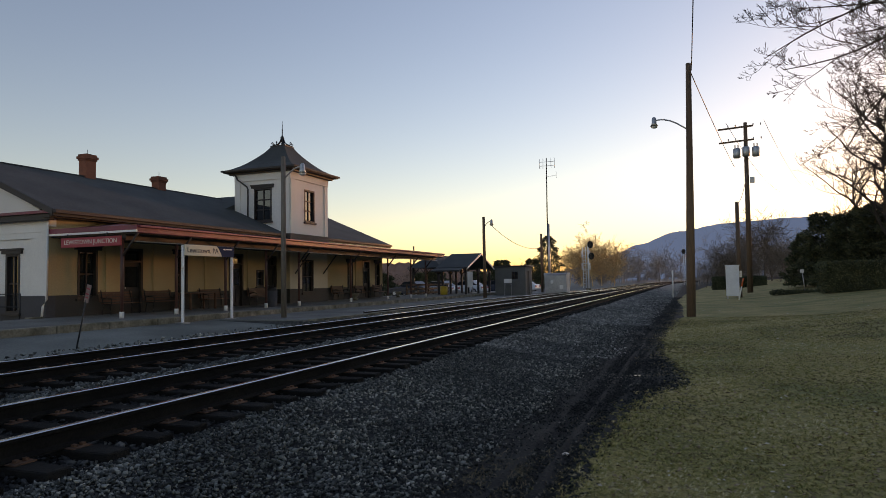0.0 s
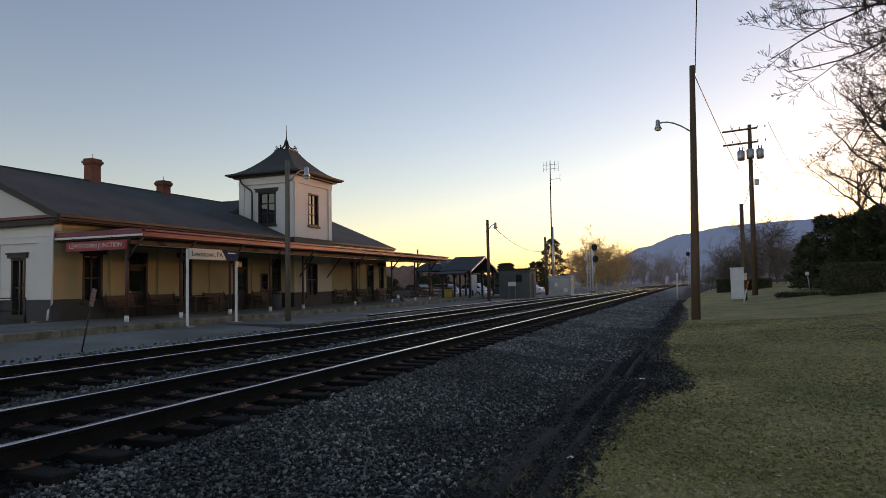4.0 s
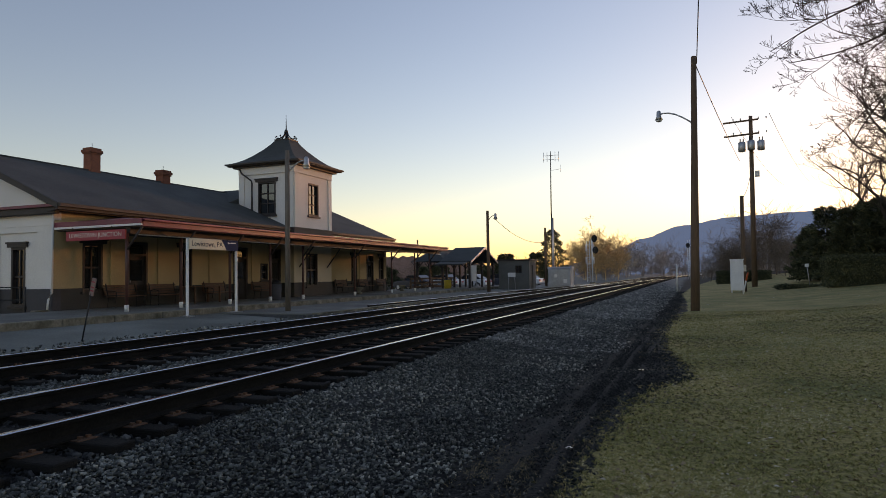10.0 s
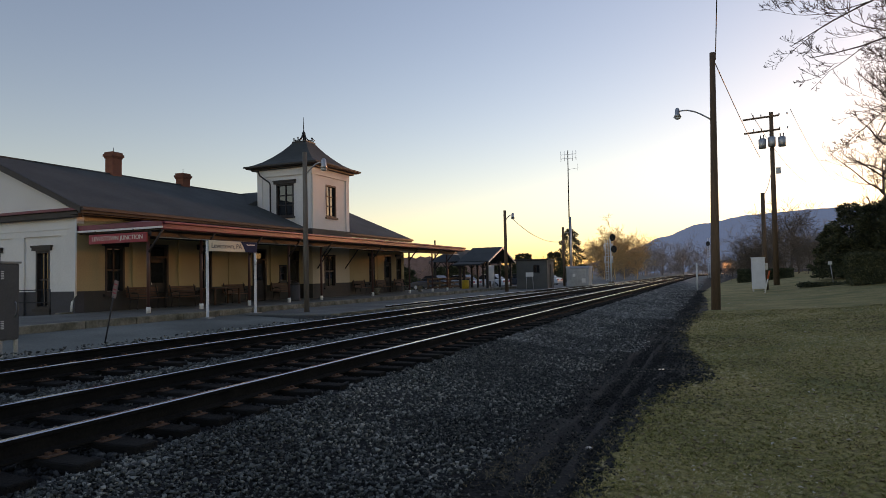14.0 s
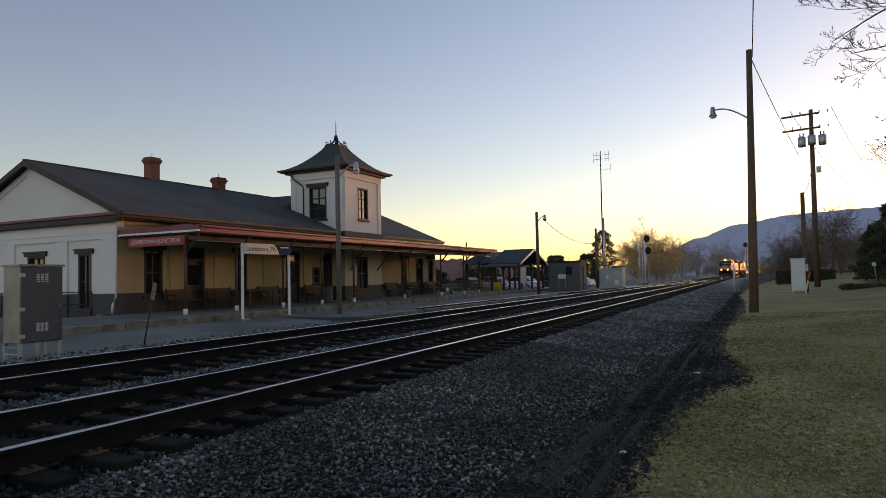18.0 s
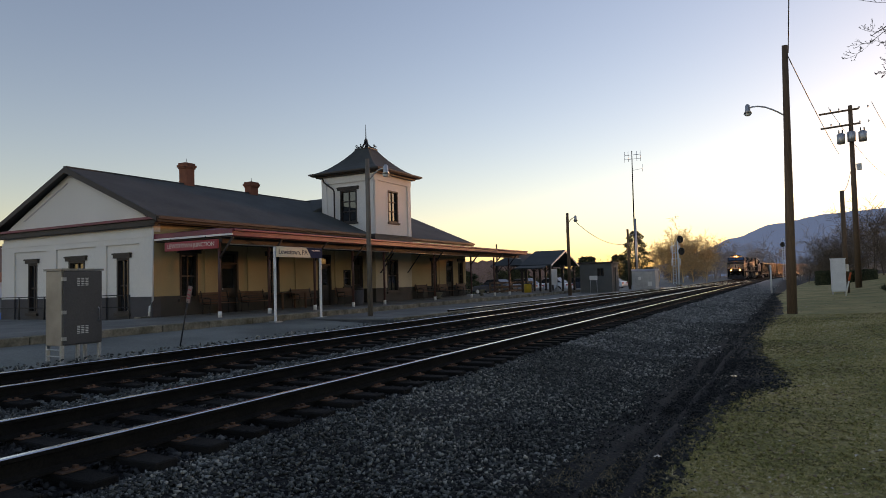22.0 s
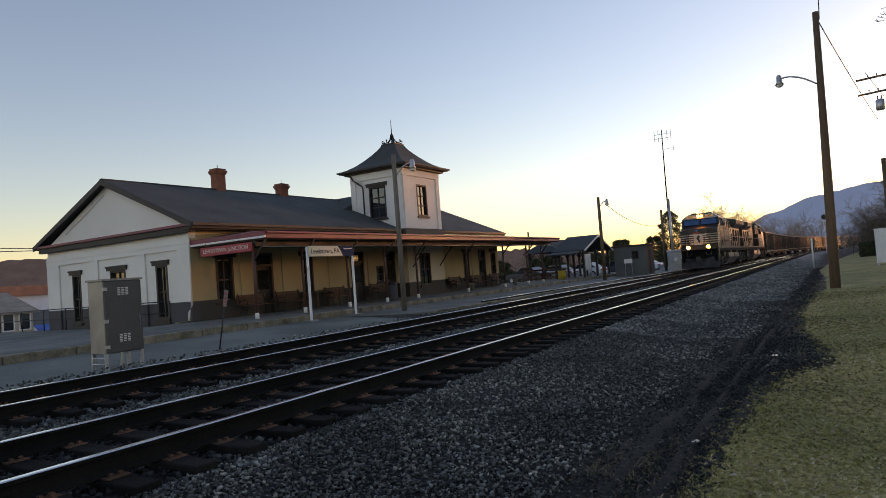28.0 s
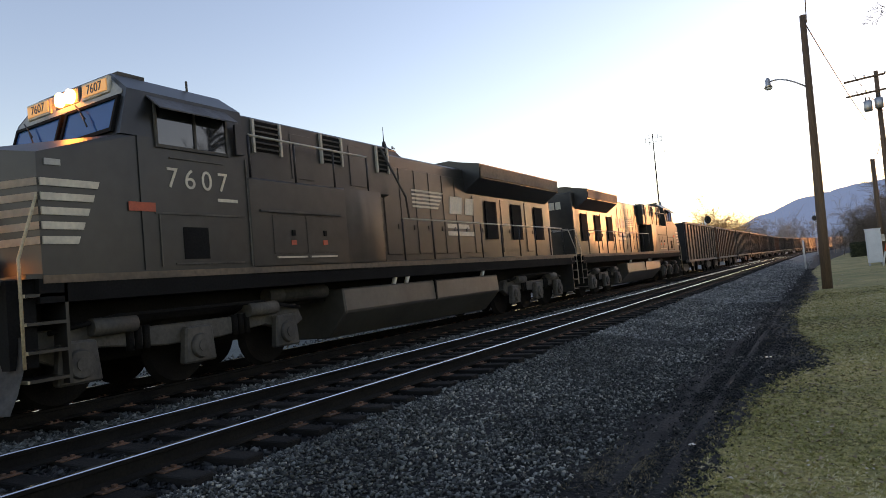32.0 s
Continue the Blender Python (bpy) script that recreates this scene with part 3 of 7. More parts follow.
def make_station():
    st = thing("station_building", (0, 0, 0), "old white railway station with a dark roof and square tower", "building")
    # front wall, under the canopy
    wins = [(18.3, 19.2), (23.3, 24.1), (39.1, 39.9), (43.2, 44.0)]
    doors = [(20.4, 21.45), (27.0, 28.1), (41.3, 42.35), (30.1, 31.0)]
    small = [(29.2, 29.85, 1.03, 1.95)]
    holes = [(a, b, 0.75, 2.6) for a, b in wins] + [(a, b, PLAT, 2.75) for a, b in doors] + small
    for nm, mt, z0, z1 in (("wall_lower", "brown", -0.5, WAIN), ("wall_upper", "tan", WAIN, WT)):
        bm = bmesh.new()
        holed(bm, "x", WX, 0.3, Y0 + 0.3, Y1, z0, z1, holes)
        part(nm, bm, M[mt], st, "cream painted wall under the canopy" if mt == "tan" else "dark brown painted base of the wall")
    for a, b in wins:
        add_window(st, "x", WX, 1, a, b, 0.75, 2.6, blind=a < 19)
    for a, b in doors:
        add_door(st, "x", WX, 1, a, b, PLAT, 2.75)
    add_window(st, "x", WX, 1, *small[0], lintel=False, cols=1)
    for y in (17.25, 19.75, 22.2, 25.4, 28.6, 36.6, 40.4, 44.15):
        bm = bmesh.new()
        box(bm, WX, WX + 0.06, y - 0.2, y + 0.2, WAIN, 3.4)
        part("pilaster", bm, M["tan"], st)
    # bay below the tower
    bm = bmesh.new()
    hole = [(32.3, 33.5, 0.64, 2.55)]
    holed(bm, "x", TX1, 0.25, TY0, TY1, WAIN, 3.4, hole)
    part("bay_upper", bm, M["bay"], st, "pale cream bay wall below the tower")
    bm = bmesh.new()
    holed(bm, "x", TX1, 0.25, TY0, TY1, -0.4, WAIN, hole)
    part("bay_lower", bm, M["brown"], st)
    for y in (TY0, TY1 - 0.25):
        boxes("bay_side", [(WX, TX1 - 0.25, y, y + 0.25, WAIN, 3.4)], M["bay"], st)
        boxes("bay_side_base", [(WX, TX1 - 0.25, y, y + 0.25, -0.4, WAIN)], M["brown"], st)
    add_window(st, "x", TX1, 1, *hole[0], lintel=False)
    # gable end
    gw = [(-30.02, -29.35), (-27.1, -26.0), (-23.95, -23.2)]
    gh = [(a, b, 0.25, 2.45) for a, b in gw]
    bm = bmesh.new()
    holed(bm, "y", Y0, -0.3, BX, WX, WAIN, WT - 0.3, gh)
    part("gable_wall", bm, M["white"], st, "white painted gable wall")
    bm = bmesh.new()
    holed(bm, "y", Y0, -0.3, BX, WX, -1.2, WAIN, gh)
    part("gable_base", bm, M["grey"], st, "slate-grey painted base of the gable wall")
    for a, b in gw:
        add_window(st, "y", Y0, -1, a, b, 0.25, 2.45, cols=2 if b - a > 0.7 else 2)
    for a, b in ((BX, -31.0), (-28.6, -27.9), (-25.2, -24.55), (-22.5, WX)):
        bm = bmesh.new()
        box(bm, a, b, Y0 - 0.07, Y0, WAIN, 2.98)
        part("pilaster", bm, M["white"], st)
        bm = bmesh.new()
        box(bm, a - 0.01, b + 0.01, Y0 - 0.08, Y0, -1.2, WAIN)
        part("pilaster_base", bm, M["grey"], st)
    boxes("frieze", [(BX, WX + 0.02, Y0 - 0.075, Y0, 2.98, 3.2)], M["white"], st)
    boxes("frieze", [(BX, WX + 0.03, Y0 - 0.055, Y0, 3.2, WT - 0.3)], M["white"], st)
    boxes("frieze_moulding", [(BX, WX + 0.03, Y0 - 0.1, Y0 - 0.055, 3.2, 3.26)], M["white"], st)
    boxes("frieze", [(BX, WX, Y0, Y0 + 0.3, WT - 0.3, WT + 0.1)], M["white"], st)
    # pediment
    bm = bmesh.new()
    mx = (BX + WX) / 2
    prism(bm, [(BX + 0.3, WT + 0.24), (WX - 0.3, WT + 0.24), (mx, RIDGE - 0.18)], "y", Y0 - 0.02, Y0 + 0.25)
    part("pediment", bm, M["white"], st, "white triangular pediment")
    bm = bmesh.new()
    prism(bm, [(BX + 1.6, 4.35), (mx - 0.3, RIDGE - 0.62), (mx - 0.3, RIDGE - 0.68), (BX + 1.75, 4.35)], "y", Y0 - 0.04, Y0 - 0.02)
    part("pediment_groove", bm, M["alu"], st)
    boxes("cornice", [(BX - 0.3, WX + 0.35, Y0 - 0.25, Y0 - 0.05, WT - 0.12, WT + 0.12)], M["trim"], st, bevel=0.02)
    boxes("cornice_ledge", [(BX - 0.5, WX + 0.5, Y0 - 0.34, Y0 - 0.03, WT + 0.12, WT + 0.22)], M["red"], st, "oxide-red sloping ledge below the pediment")
    # back and far walls
    bm = bmesh.new()
    holed(bm, "x", BX + 0.3, 0.3, Y0 + 0.3, Y1, -3.5, WT, [])
    box(bm, BX, WX - 0.3, Y1 - 0.3, Y1, -1.5, WT)
    part("back_wall", bm, M["white"], st)
    # roof
    ev, ez, oy = 0.6, 3.98, 0.33
    sl = (RIDGE - ez) / (mx - BX + ev)
    bm = bmesh.new()
    for sgn in (-1, 1):
        ex = mx + sgn * (mx - BX + ev)
        prism(bm, [(mx, RIDGE), (ex, ez), (ex, ez - 0.14), (mx, RIDGE - 0.15)], "y", Y0 - oy, Y1 + 0.3)
    part("roof", bm, M["roof"], st, "dark grey asphalt shingle roof")
    for sgn in (-1, 1):
        bm = bmesh.new()
        ex = mx + sgn * (mx - BX + ev)
        prism(bm, [(mx, RIDGE - 0.02), (ex, ez - 0.02), (ex, ez - 0.22), (mx, RIDGE - 0.26)], "y", Y0 - oy - 0.03, Y0 - oy + 0.05)
        part("rake_board", bm, M["trim"], st)
    boxes("eave_board", [(WX + ev - 0.12, WX + ev + 0.03, Y0 - oy, Y1 + 0.3, ez - 0.24, ez - 0.03)], M["brown"], st)
    boxes("eave_gutter", [(WX + ev + 0.03, WX + ev + 0.14, Y0 - oy, Y1 + 0.3, ez - 0.14, ez - 0.03)], M["trim"], st)
    boxes("soffit", [(WX, WX + ev - 0.12, Y0 - oy, Y1 + 0.3, ez - 0.28, ez - 0.25)], M["trim"], st)
    boxes("ridge_cap", [(mx - 0.1, mx + 0.1, Y0 - oy, Y1 + 0.3, RIDGE - 0.03, RIDGE + 0.02)], M["roof"], st)
    # chimneys
    for y, h in ((23.1, 7.5), (27.6, 7.08)):
        ch = boxes("chimney", [(mx - 0.24, mx + 0.24, y - 0.27, y + 0.27, 5.9, h - 0.3)], M["brick"], st, "red brick chimney with a corbelled top")
        boxes("chimney_cap", [(mx - 0.28, mx + 0.28, y - 0.31, y + 0.31, h - 0.3, h - 0.22), (mx - 0.32, mx + 0.32, y - 0.35, y + 0.35, h - 0.22, h - 0.1), (mx - 0.27, mx + 0.27, y - 0.3, y + 0.3, h - 0.1, h)], M["brick"], ch)
        bm = bmesh.new()
        tube(bm, [(mx, y, h), (mx, y, h + 0.25)], 0.012, 6)
        part("lightning_rod", bm, M["black"], ch)
    # cross gable behind the tower
    bm = bmesh.new()
    prism(bm, [(33.1, 6.62), (30.0, 5.4), (30.0, 5.2), (36.2, 5.2), (36.2, 5.4)], "x", mx - 5, TX0)
    part("cross_roof", bm, M["roof"], st)
    # tower
    tw = thing("tower", (0, 0, 0), "square white tower with a curved hip roof", "")
    tw.parent = st
    for k in ("category",):
        if k in tw:
            del tw[k]
    bm = bmesh.new()
    wz = (4.75, 6.65)
    cy, cx = (TY0 + TY1) / 2, (TX0 + TX1) / 2
    holed(bm, "x", TX1, 0.2, TY0, TY1, 3.4, 7.5, [(cy - 0.55, cy + 0.55, *wz)])
    part("tower_wall", bm, M["white"], tw)
    bm = bmesh.new()
    holed(bm, "y", TY0, -0.2, TX0, TX1 - 0.2, 3.4, 7.5, [(cx - 0.55, cx + 0.65, *wz)])
    part("tower_wall", bm, M["white"], tw)
    boxes("tower_wall", [(TX0, TX0 + 0.2, TY0 + 0.2, TY1, 3.4, 7.5)], M["white"], tw)
    boxes("tower_wall", [(TX0 + 0.2, TX1 - 0.2, TY1 - 0.2, TY1, 3.4, 7.5)], M["white"], tw)
    for y in (TY0 + 0.02, TY1 - 0.38):
        boxes("corner_board", [(TX1, TX1 + 0.06, y, y + 0.36, 4.0, 7.1)], M["white"], tw)
    for x in (TX0, TX1 - 0.36):
        boxes("corner_board", [(x, x + 0.36, TY0 - 0.06, TY0, 4.0, 7.1)], M["white"], tw)
    boxes("frieze_board", [(TX1, TX1 + 0.08, TY0 - 0.08, TY1, 7.1, 7.5)], M["white"], tw)
    boxes("frieze_board", [(TX0, TX1, TY0 - 0.08, TY0, 7.1, 7.5)], M["white"], tw)
    boxes("tower_skirt", [(TX1, TX1 + 0.09, TY0 - 0.09, TY1 + 0.09, 3.55, 4.0), (TX0, TX1, TY0 - 0.09, TY0, 3.55, 4.0)], M["brown"], tw)
    add_window(st, "x", TX1, 1, cy - 0.55, cy + 0.55, *wz, cols=2, rows=3, lintel=False)
    add_window(st, "y", TY0, -1, cx - 0.55, cx + 0.65, *wz, cols=2, rows=3)
    # curved hip roof, in rings
    bm = bmesh.new()
    rings = []
    for half, u in ((2.42, 0.0), (2.06, 0.09), (1.72, 0.21), (1.43, 0.35), (1.16, 0.5), (0.9, 0.66), (0.66, 0.83), (0.47, 1.0)):
        z = 7.74 + 1.62 * u
        rings.append([bm.verts.new((cx + a * half, cy + b * half, z)) for a, b in ((-1, -1), (1, -1), (1, 1), (-1, 1))])
    for r, s in zip(rings, rings[1:]):
        for i in range(4):
            bm.faces.new((r[i], r[(i + 1) % 4], s[(i + 1) % 4], s[i]))
    bm.faces.new(rings[-1])
    bm.faces.new(rings[0][::-1])
    part("tower_roof", bm, M["roof"], tw, "dark bell-curved hip roof")
    boxes("tower_eave", [(cx - 2.42, cx + 2.42, cy - 2.42, cy + 2.42, 7.6, 7.742)], M["trim"], tw, bevel=0.03)
    for a in (-1, 1):
        boxes("tower_gutter", [(*sorted((cx + a * 2.42, cx + a * 2.5)), cy - 2.42, cy + 2.42, 7.66, 7.75)], M["brown"], tw)
        boxes("tower_gutter", [(cx - 2.5, cx + 2.5, *sorted((cy + a * 2.42, cy + a * 2.5)), 7.66, 7.75)], M["brown"], tw)
    boxes("tower_soffit", [(cx - 2.15, cx + 2.15, cy - 2.2, cy + 2.2, 7.5, 7.6)], M["trim"], tw)
    # iron cresting and finial
    bm = bmesh.new()
    zt = 9.36
    tube(bm, [(cx, cy, zt), (cx, cy, zt + 0.45), (cx, cy, zt + 0.52), (cx, cy, zt + 0.62), (cx, cy, zt + 0.72), (cx, cy, zt + 1.6)], [0.05, 0.06, 0.11, 0.11, 0.035, 0.01], 8)
    part("iron_finial", bm, M["black"], tw, "black wrought-iron spike")
    for a in range(8):
        bm = bmesh.new()
        c, s = math.cos(a * math.pi / 4), math.sin(a * math.pi / 4)
        tube(bm, [(cx + c * d, cy + s * d, zt + z) for d, z in ((0.06, 0.62), (0.13, 0.36), (0.28, 0.18), (0.46, 0.1), (0.6, 0.12), (0.64, 0.2), (0.58, 0.26), (0.53, 0.19))], 0.032, 6)
        part("iron_scroll", bm, M["black"], tw)
    bm = bmesh.new()
    box(bm, cx - 0.5, cx + 0.5, cy - 0.5, cy + 0.5, zt - 0.02, zt + 0.05)
    part("cresting_base", bm, M["black"], tw)
    return st


def make_canopy():
    cp = thing("platform_canopy", (0, 0, 0), "long red-edged platform canopy on slim dark posts", "canopy")
    x1, ye = -17.65, 46.5
    bm = bmesh.new()
    for p in ((x1, Y0 + 0.05, 3.26), (x1, ye, 3.26), (WX, ye, 3.28), (WX, ye - 3, 3.72), (WX, Y0 + 3.0, 3.72), (WX, Y0 + 0.05, 3.28),
              (x1, Y0 + 0.05, 3.14), (x1, ye, 3.14), (WX, ye, 3.14), (WX, Y0 + 0.05, 3.14)):
        bm.verts.new(p)
    bmesh.ops.convex_hull(bm, input=bm.verts[:])
    part("canopy_roof", bm, M["red"], cp, "oxide-red metal canopy roof with hipped ends")
    y = Y0 + 3.2
    while y < ye - 3.2:
        bm = bmesh.new()
        tube(bm, [(WX + 0.1, y, 3.712), (x1, y, 3.268)], 0.016, 5)
        part("roof_seam", bm, M["red"], cp)
        y += 0.62
    # thin pale tube added as the lit lower edge of the canopy beam
    bm = bmesh.new()
    tube(bm, [(-18.13, Y0 + 0.4, 2.75), (-18.13, ye, 2.75)], 0.022, 6)
    part("beam_edge_line", bm, M["galv"], cp, "pale tube drawn for the beam's lit lower edge")
    boxes("fascia", [(x1 - 0.02, x1 + 0.1, Y0, ye, 3.0, 3.26)], M["red"], cp, bevel=0.02)
    boxes("gutter", [(x1 + 0.1, x1 + 0.18, Y0, ye, 3.18, 3.27)], M["red"], cp, bevel=0.02)
    bm = bmesh.new()
    prism(bm, [(WX, 3.1), (x1 + 0.1, 3.1), (x1 + 0.1, 3.27), (WX, 3.29)], "y", Y0 - 0.05, Y0 + 0.04)
    part("end_fascia", bm, M["red"], cp)
    bm = bmesh.new()
    prism(bm, [(WX, 3.03), (x1 + 0.1, 3.03), (x1 + 0.1, 3.1), (WX, 3.1)], "y", Y0 - 0.07, Y0 + 0.0)
    part("end_trim", bm, M["paint"], cp)
    boxes("ceiling_board", [(WX, x1 - 0.02, Y0 + 0.05, ye, 2.98, 3.02)], M["trim"], cp)
    boxes("beam", [(-18.4, -18.2, Y0 + 0.1, ye, 2.78, 2.98)], M["trim"], cp)
    for y in (17.15, 19.7, 22.5, 25.3, 28.0, 33.3, 38.2, 41.9, 44.6):
        bm = bmesh.new()
        tube(bm, [(-18.3, y, PLAT + 0.22), (-18.3, y, 2.8)], 0.055, 10)
        ps = part("post", bm, M["post"], cp)
        bm = bmesh.new()
        tube(bm, [(-18.3, y, PLAT), (-18.3, y, PLAT + 0.22)], 0.075, 10)
        part("post_sleeve", bm, M["paint"], ps, "white painted post foot")
        bm = bmesh.new()
        tube(bm, [(-18.3, y, 2.2), (-17.6, y, 3.0)], 0.04, 6)
        part("brace", bm, M["trim"], ps)
    for y in (31.6, 34.6):
        bm = bmesh.new()
        tube(bm, [(TX1, y, 1.75), (TX1 + 0.95, y, 2.9)], 0.035, 6)
        part("wall_brace", bm, M["trim"], cp)
    sg = boxes("hanging_sign", [(-21.0, -18.2, Y0 - 0.12, Y0 - 0.06, 2.58, 2.92)], M["signred"], None, bevel=0.01)
    tagged(sg, "red hanging station sign with pale capital letters", "sign")
    words("lettering", "LEWISTOWN JUNCTION", 0.222, M["lettw"], sg, pose(-19.6, Y0 - 0.122, 2.755, 90, 0, 0))
    bm = bmesh.new()
    for x in (-20.7, -18.85):
        box(bm, x - 0.015, x + 0.015, Y0 - 0.1, Y0 - 0.08, 2.92, 3.05)
    part("hanger", bm, M["black"], sg)


make_station()
make_canopy()


# ---------- poles ----------
def gooseneck(parent, x, y, z, dx, length, rise):
    bm = bmesh.new()
    pts = [(x + dx * length * u, y, z + rise * math.sin(u * math.pi * 0.62)) for u in (0, 0.15, 0.3, 0.5, 0.7, 0.85, 1)]
    tube(bm, pts, 0.03, 8)
    arm = part("lamp_arm", bm, M["galv"], parent)
    ex, ez = pts[-1][0], pts[-1][2]
    bm = bmesh.new()
    tube(bm, [(ex, y, ez + 0.16), (ex, y, ez + 0.1), (ex, y, ez - 0.1), (ex, y, ez - 0.22)], [0.05, 0.09, 0.1, 0.16], 12)
    hd = part("lamp_head", bm, M["galv"], parent, "grey lamp head")
    bm = bmesh.new()
    tube(bm, [(ex, y, ez - 0.22), (ex, y, ez - 0.28), (ex, y, ez - 0.31)], [0.13, 0.12, 0.06], 12)
    part("lens", bm, M["paint"], hd)


def make_poles():
    p = thing("lamp_pole", (0, 28.6, -0.45), "tall brown wooden lamp pole at the lawn edge", "lamp post")
    bm = bmesh.new()
    tube(bm, [(-0.1, 0, -0.6), (-0.02, 0, 3), (0.06, 0, 6.5), (0.14, 0, 10.45)], [0.185, 0.165, 0.13, 0.105], 14)
    part("pole", bm, M["wood"], p)
    gooseneck(p, 0.0, 0, 7.72, -1, 1.28, 0.5)
    p2 = thing("platform_lamp", (-14.4, 21.0, -0.09), "weathered wooden lamp pole by the platform", "lamp post")
    bm = bmesh.new()
    tube(bm, [(0, 0, -0.3), (0, 0, 6.1)], [0.105, 0.085], 12)
    part("pole", bm, M["greywood"], p2)
    gooseneck(p2, 0.1, 0, 5.3, 1, 0.75, 0.35)
    p3 = thing("platform_lamp", (-14.2, 46, -0.09), "wooden lamp pole with a short lamp arm", "lamp post")
    bm = bmesh.new()
    tube(bm, [(0, 0, -0.3), (0, 0, 5.95)], [0.14, 0.1], 12)
    part("pole", bm, M["wood"], p3)
    gooseneck(p3, 0.1, 0, 5.3, 1, 0.5, 0.3)


make_poles()


# ---------- small things round the station ----------
def make_bench_proto():
    b = thing("platform_bench", (0, 0, 0), "slatted brown wooden bench with black iron ends", "bench", "platform benches")
    for i in range(4):
        boxes("seat_slat", [(0.02 + i * 0.11, 0.11 + i * 0.11, -0.8, 0.8, 0.42, 0.45)], M["bench"], b)
    for i in range(4):
        bm = bmesh.new()
        box(bm, -0.03, 0.0, -0.8, 0.8, 0.5 + i * 0.105, 0.58 + i * 0.105, Matrix.Rotation(-0.12, 4, "Y"))
        part("back_slat", bm, M["bench"], b)
    for y in (-0.7, 0.7):
        bm = bmesh.new()
        tube(bm, [(0.42, y, 0), (0.4, y, 0.3), (0.45, y, 0.42)], 0.022, 6)
        tube(bm, [(-0.02, y, 0), (0.03, y, 0.3), (0.0, y, 0.45), (-0.12, y, 0.95)], 0.022, 6)
        tube(bm, [(-0.05, y, 0.62), (0.2, y, 0.66), (0.44, y, 0.63), (0.45, y, 0.42)], 0.02, 6)
        tube(bm, [(0.45, y, 0.41), (0.0, y, 0.41)], 0.02, 6)
        part("iron_end", bm, M["black"], b)
    return b


def make_platform_things():
    b = make_bench_proto()
    b.location = (-21.4, 22.0, PLAT)
    for y in (19.6 + 0.25, 25.3, 28.9, 37.3, 40.3, 43.1):
        copy_thing(b, pose(-21.4, y, PLAT))
    t = thing("waiting_table", (-21.0, 23.9, PLAT), "plain dark wooden table by the station wall", "table")
    boxes("tabletop", [(-0.4, 0.4, -0.9, 0.9, 0.72, 0.76)], M["bench"], t)
    for x in (-0.33, 0.33):
        for y in (-0.8, 0.8):
            boxes("leg", [(x - 0.035, x + 0.035, y - 0.035, y + 0.035, 0, 0.72)], M["bench"], t)
    bn = thing("litter_bin", (-19.2, 27.0, PLAT), "dark litter bin with a domed lid", "bin")
    bm = bmesh.new()
    tube(bm, [(0, 0, 0), (0, 0, 0.05), (0, 0, 0.78)], [0.24, 0.26, 0.27], 16)
    part("body", bm, M["grey"], bn)
    bm = bmesh.new()
    tube(bm, [(0, 0, 0.78), (0, 0, 0.9), (0, 0, 0.98)], [0.28, 0.22, 0.06], 16)
    part("lid", bm, M["black"], bn)
    for y in (42.6, 36.2):
        u = thing("planter_urn", (-19.6, y, PLAT), "small pale stone planter urn", "planter")
        bm = bmesh.new()
        tube(bm, [(0, 0, 0), (0, 0, 0.08), (0, 0, 0.12), (0, 0, 0.3), (0, 0, 0.42)], [0.16, 0.16, 0.07, 0.2, 0.24], 14)
        part("bowl", bm, M["concrete"], u)
    # station name sign
    s = thing("name_sign", (-16.2, 17.7, -0.1), "cream station name sign with a blue end, on two aluminium posts", "sign")
    for y in (0.03, 2.57):
        bm = bmesh.new()
        box(bm, -0.04, 0.04, y - 0.04, y + 0.04, 0, 2.66)
        p = part("post", bm, M["whitebox"], s, bevel=0.01)
        boxes("base_plate", [(-0.17, 0.17, y - 0.17, y + 0.17, -0.05, 0.03)], M["galv"], p)
        bm = bmesh.new()
        tube(bm, [(0.06, y - 0.05, 1.95), (0.16, y - 0.16, 2.0), (0.2, y - 0.25, 1.85)], 0.035, 8)
        part("floodlight", bm, M["paint"], p)
    boxes("board", [(0.05, 0.09, 0.03, 2.57, 2.3, 2.68)], M["cream"], s, "cream enamel board", bevel=0.008)
    bm = bmesh.new()
    prism(bm, [(1.62, 2.68), (1.72, 2.6), (1.85, 2.42), (1.92, 2.3), (2.57, 2.3), (2.57, 2.68)], "x", 0.09, 0.094)
    part("blue_field", bm, M["blue"], s, "blue end with an unreadable mark")
    bm = bmesh.new()
    prism(bm, [(1.95, 2.58), (2.02, 2.6), (2.25, 2.56), (2.05, 2.55)], "x", 0.094, 0.097)
    box(bm, 0.094, 0.097, 2.14, 2.45, 2.56, 2.6)
    part("mark", bm, M["paint"], s)
    words("lettering", "Lewistown, PA", 0.26, M["letter"], s, Matrix.Translation((0.092, 0.92, 2.49)) @ pose(0, 0, 0, 90, 0, 90))
    # signal cabinet
    c = thing("signal_cabinet", (-13.0, 8.05, -0.33), "grey aluminium railway equipment cabinet on steel legs", "cabinet")
    boxes("housing", [(-0.53, 0, 0, 0.86, 0.41, 1.93)], M["cab_side"], c, bevel=0.012)
    boxes("roof_cap", [(-0.56, 0.05, -0.03, 0.89, 1.93, 1.97)], M["cab_side"], c)
    d = boxes("door", [(0.004, 0.045, 0.02, 0.85, 0.43, 1.92)], M["cab_door"], c, "dark grey cabinet door", bevel=0.01)
    for z in (0.64, 1.62):
        for y in (0.3, 0.39, 0.48):
            for k in range(5):
                boxes("vent_slot", [(0.045, 0.052, y, y + 0.06, z + k * 0.035, z + k * 0.035 + 0.018)], M["paint"], d)
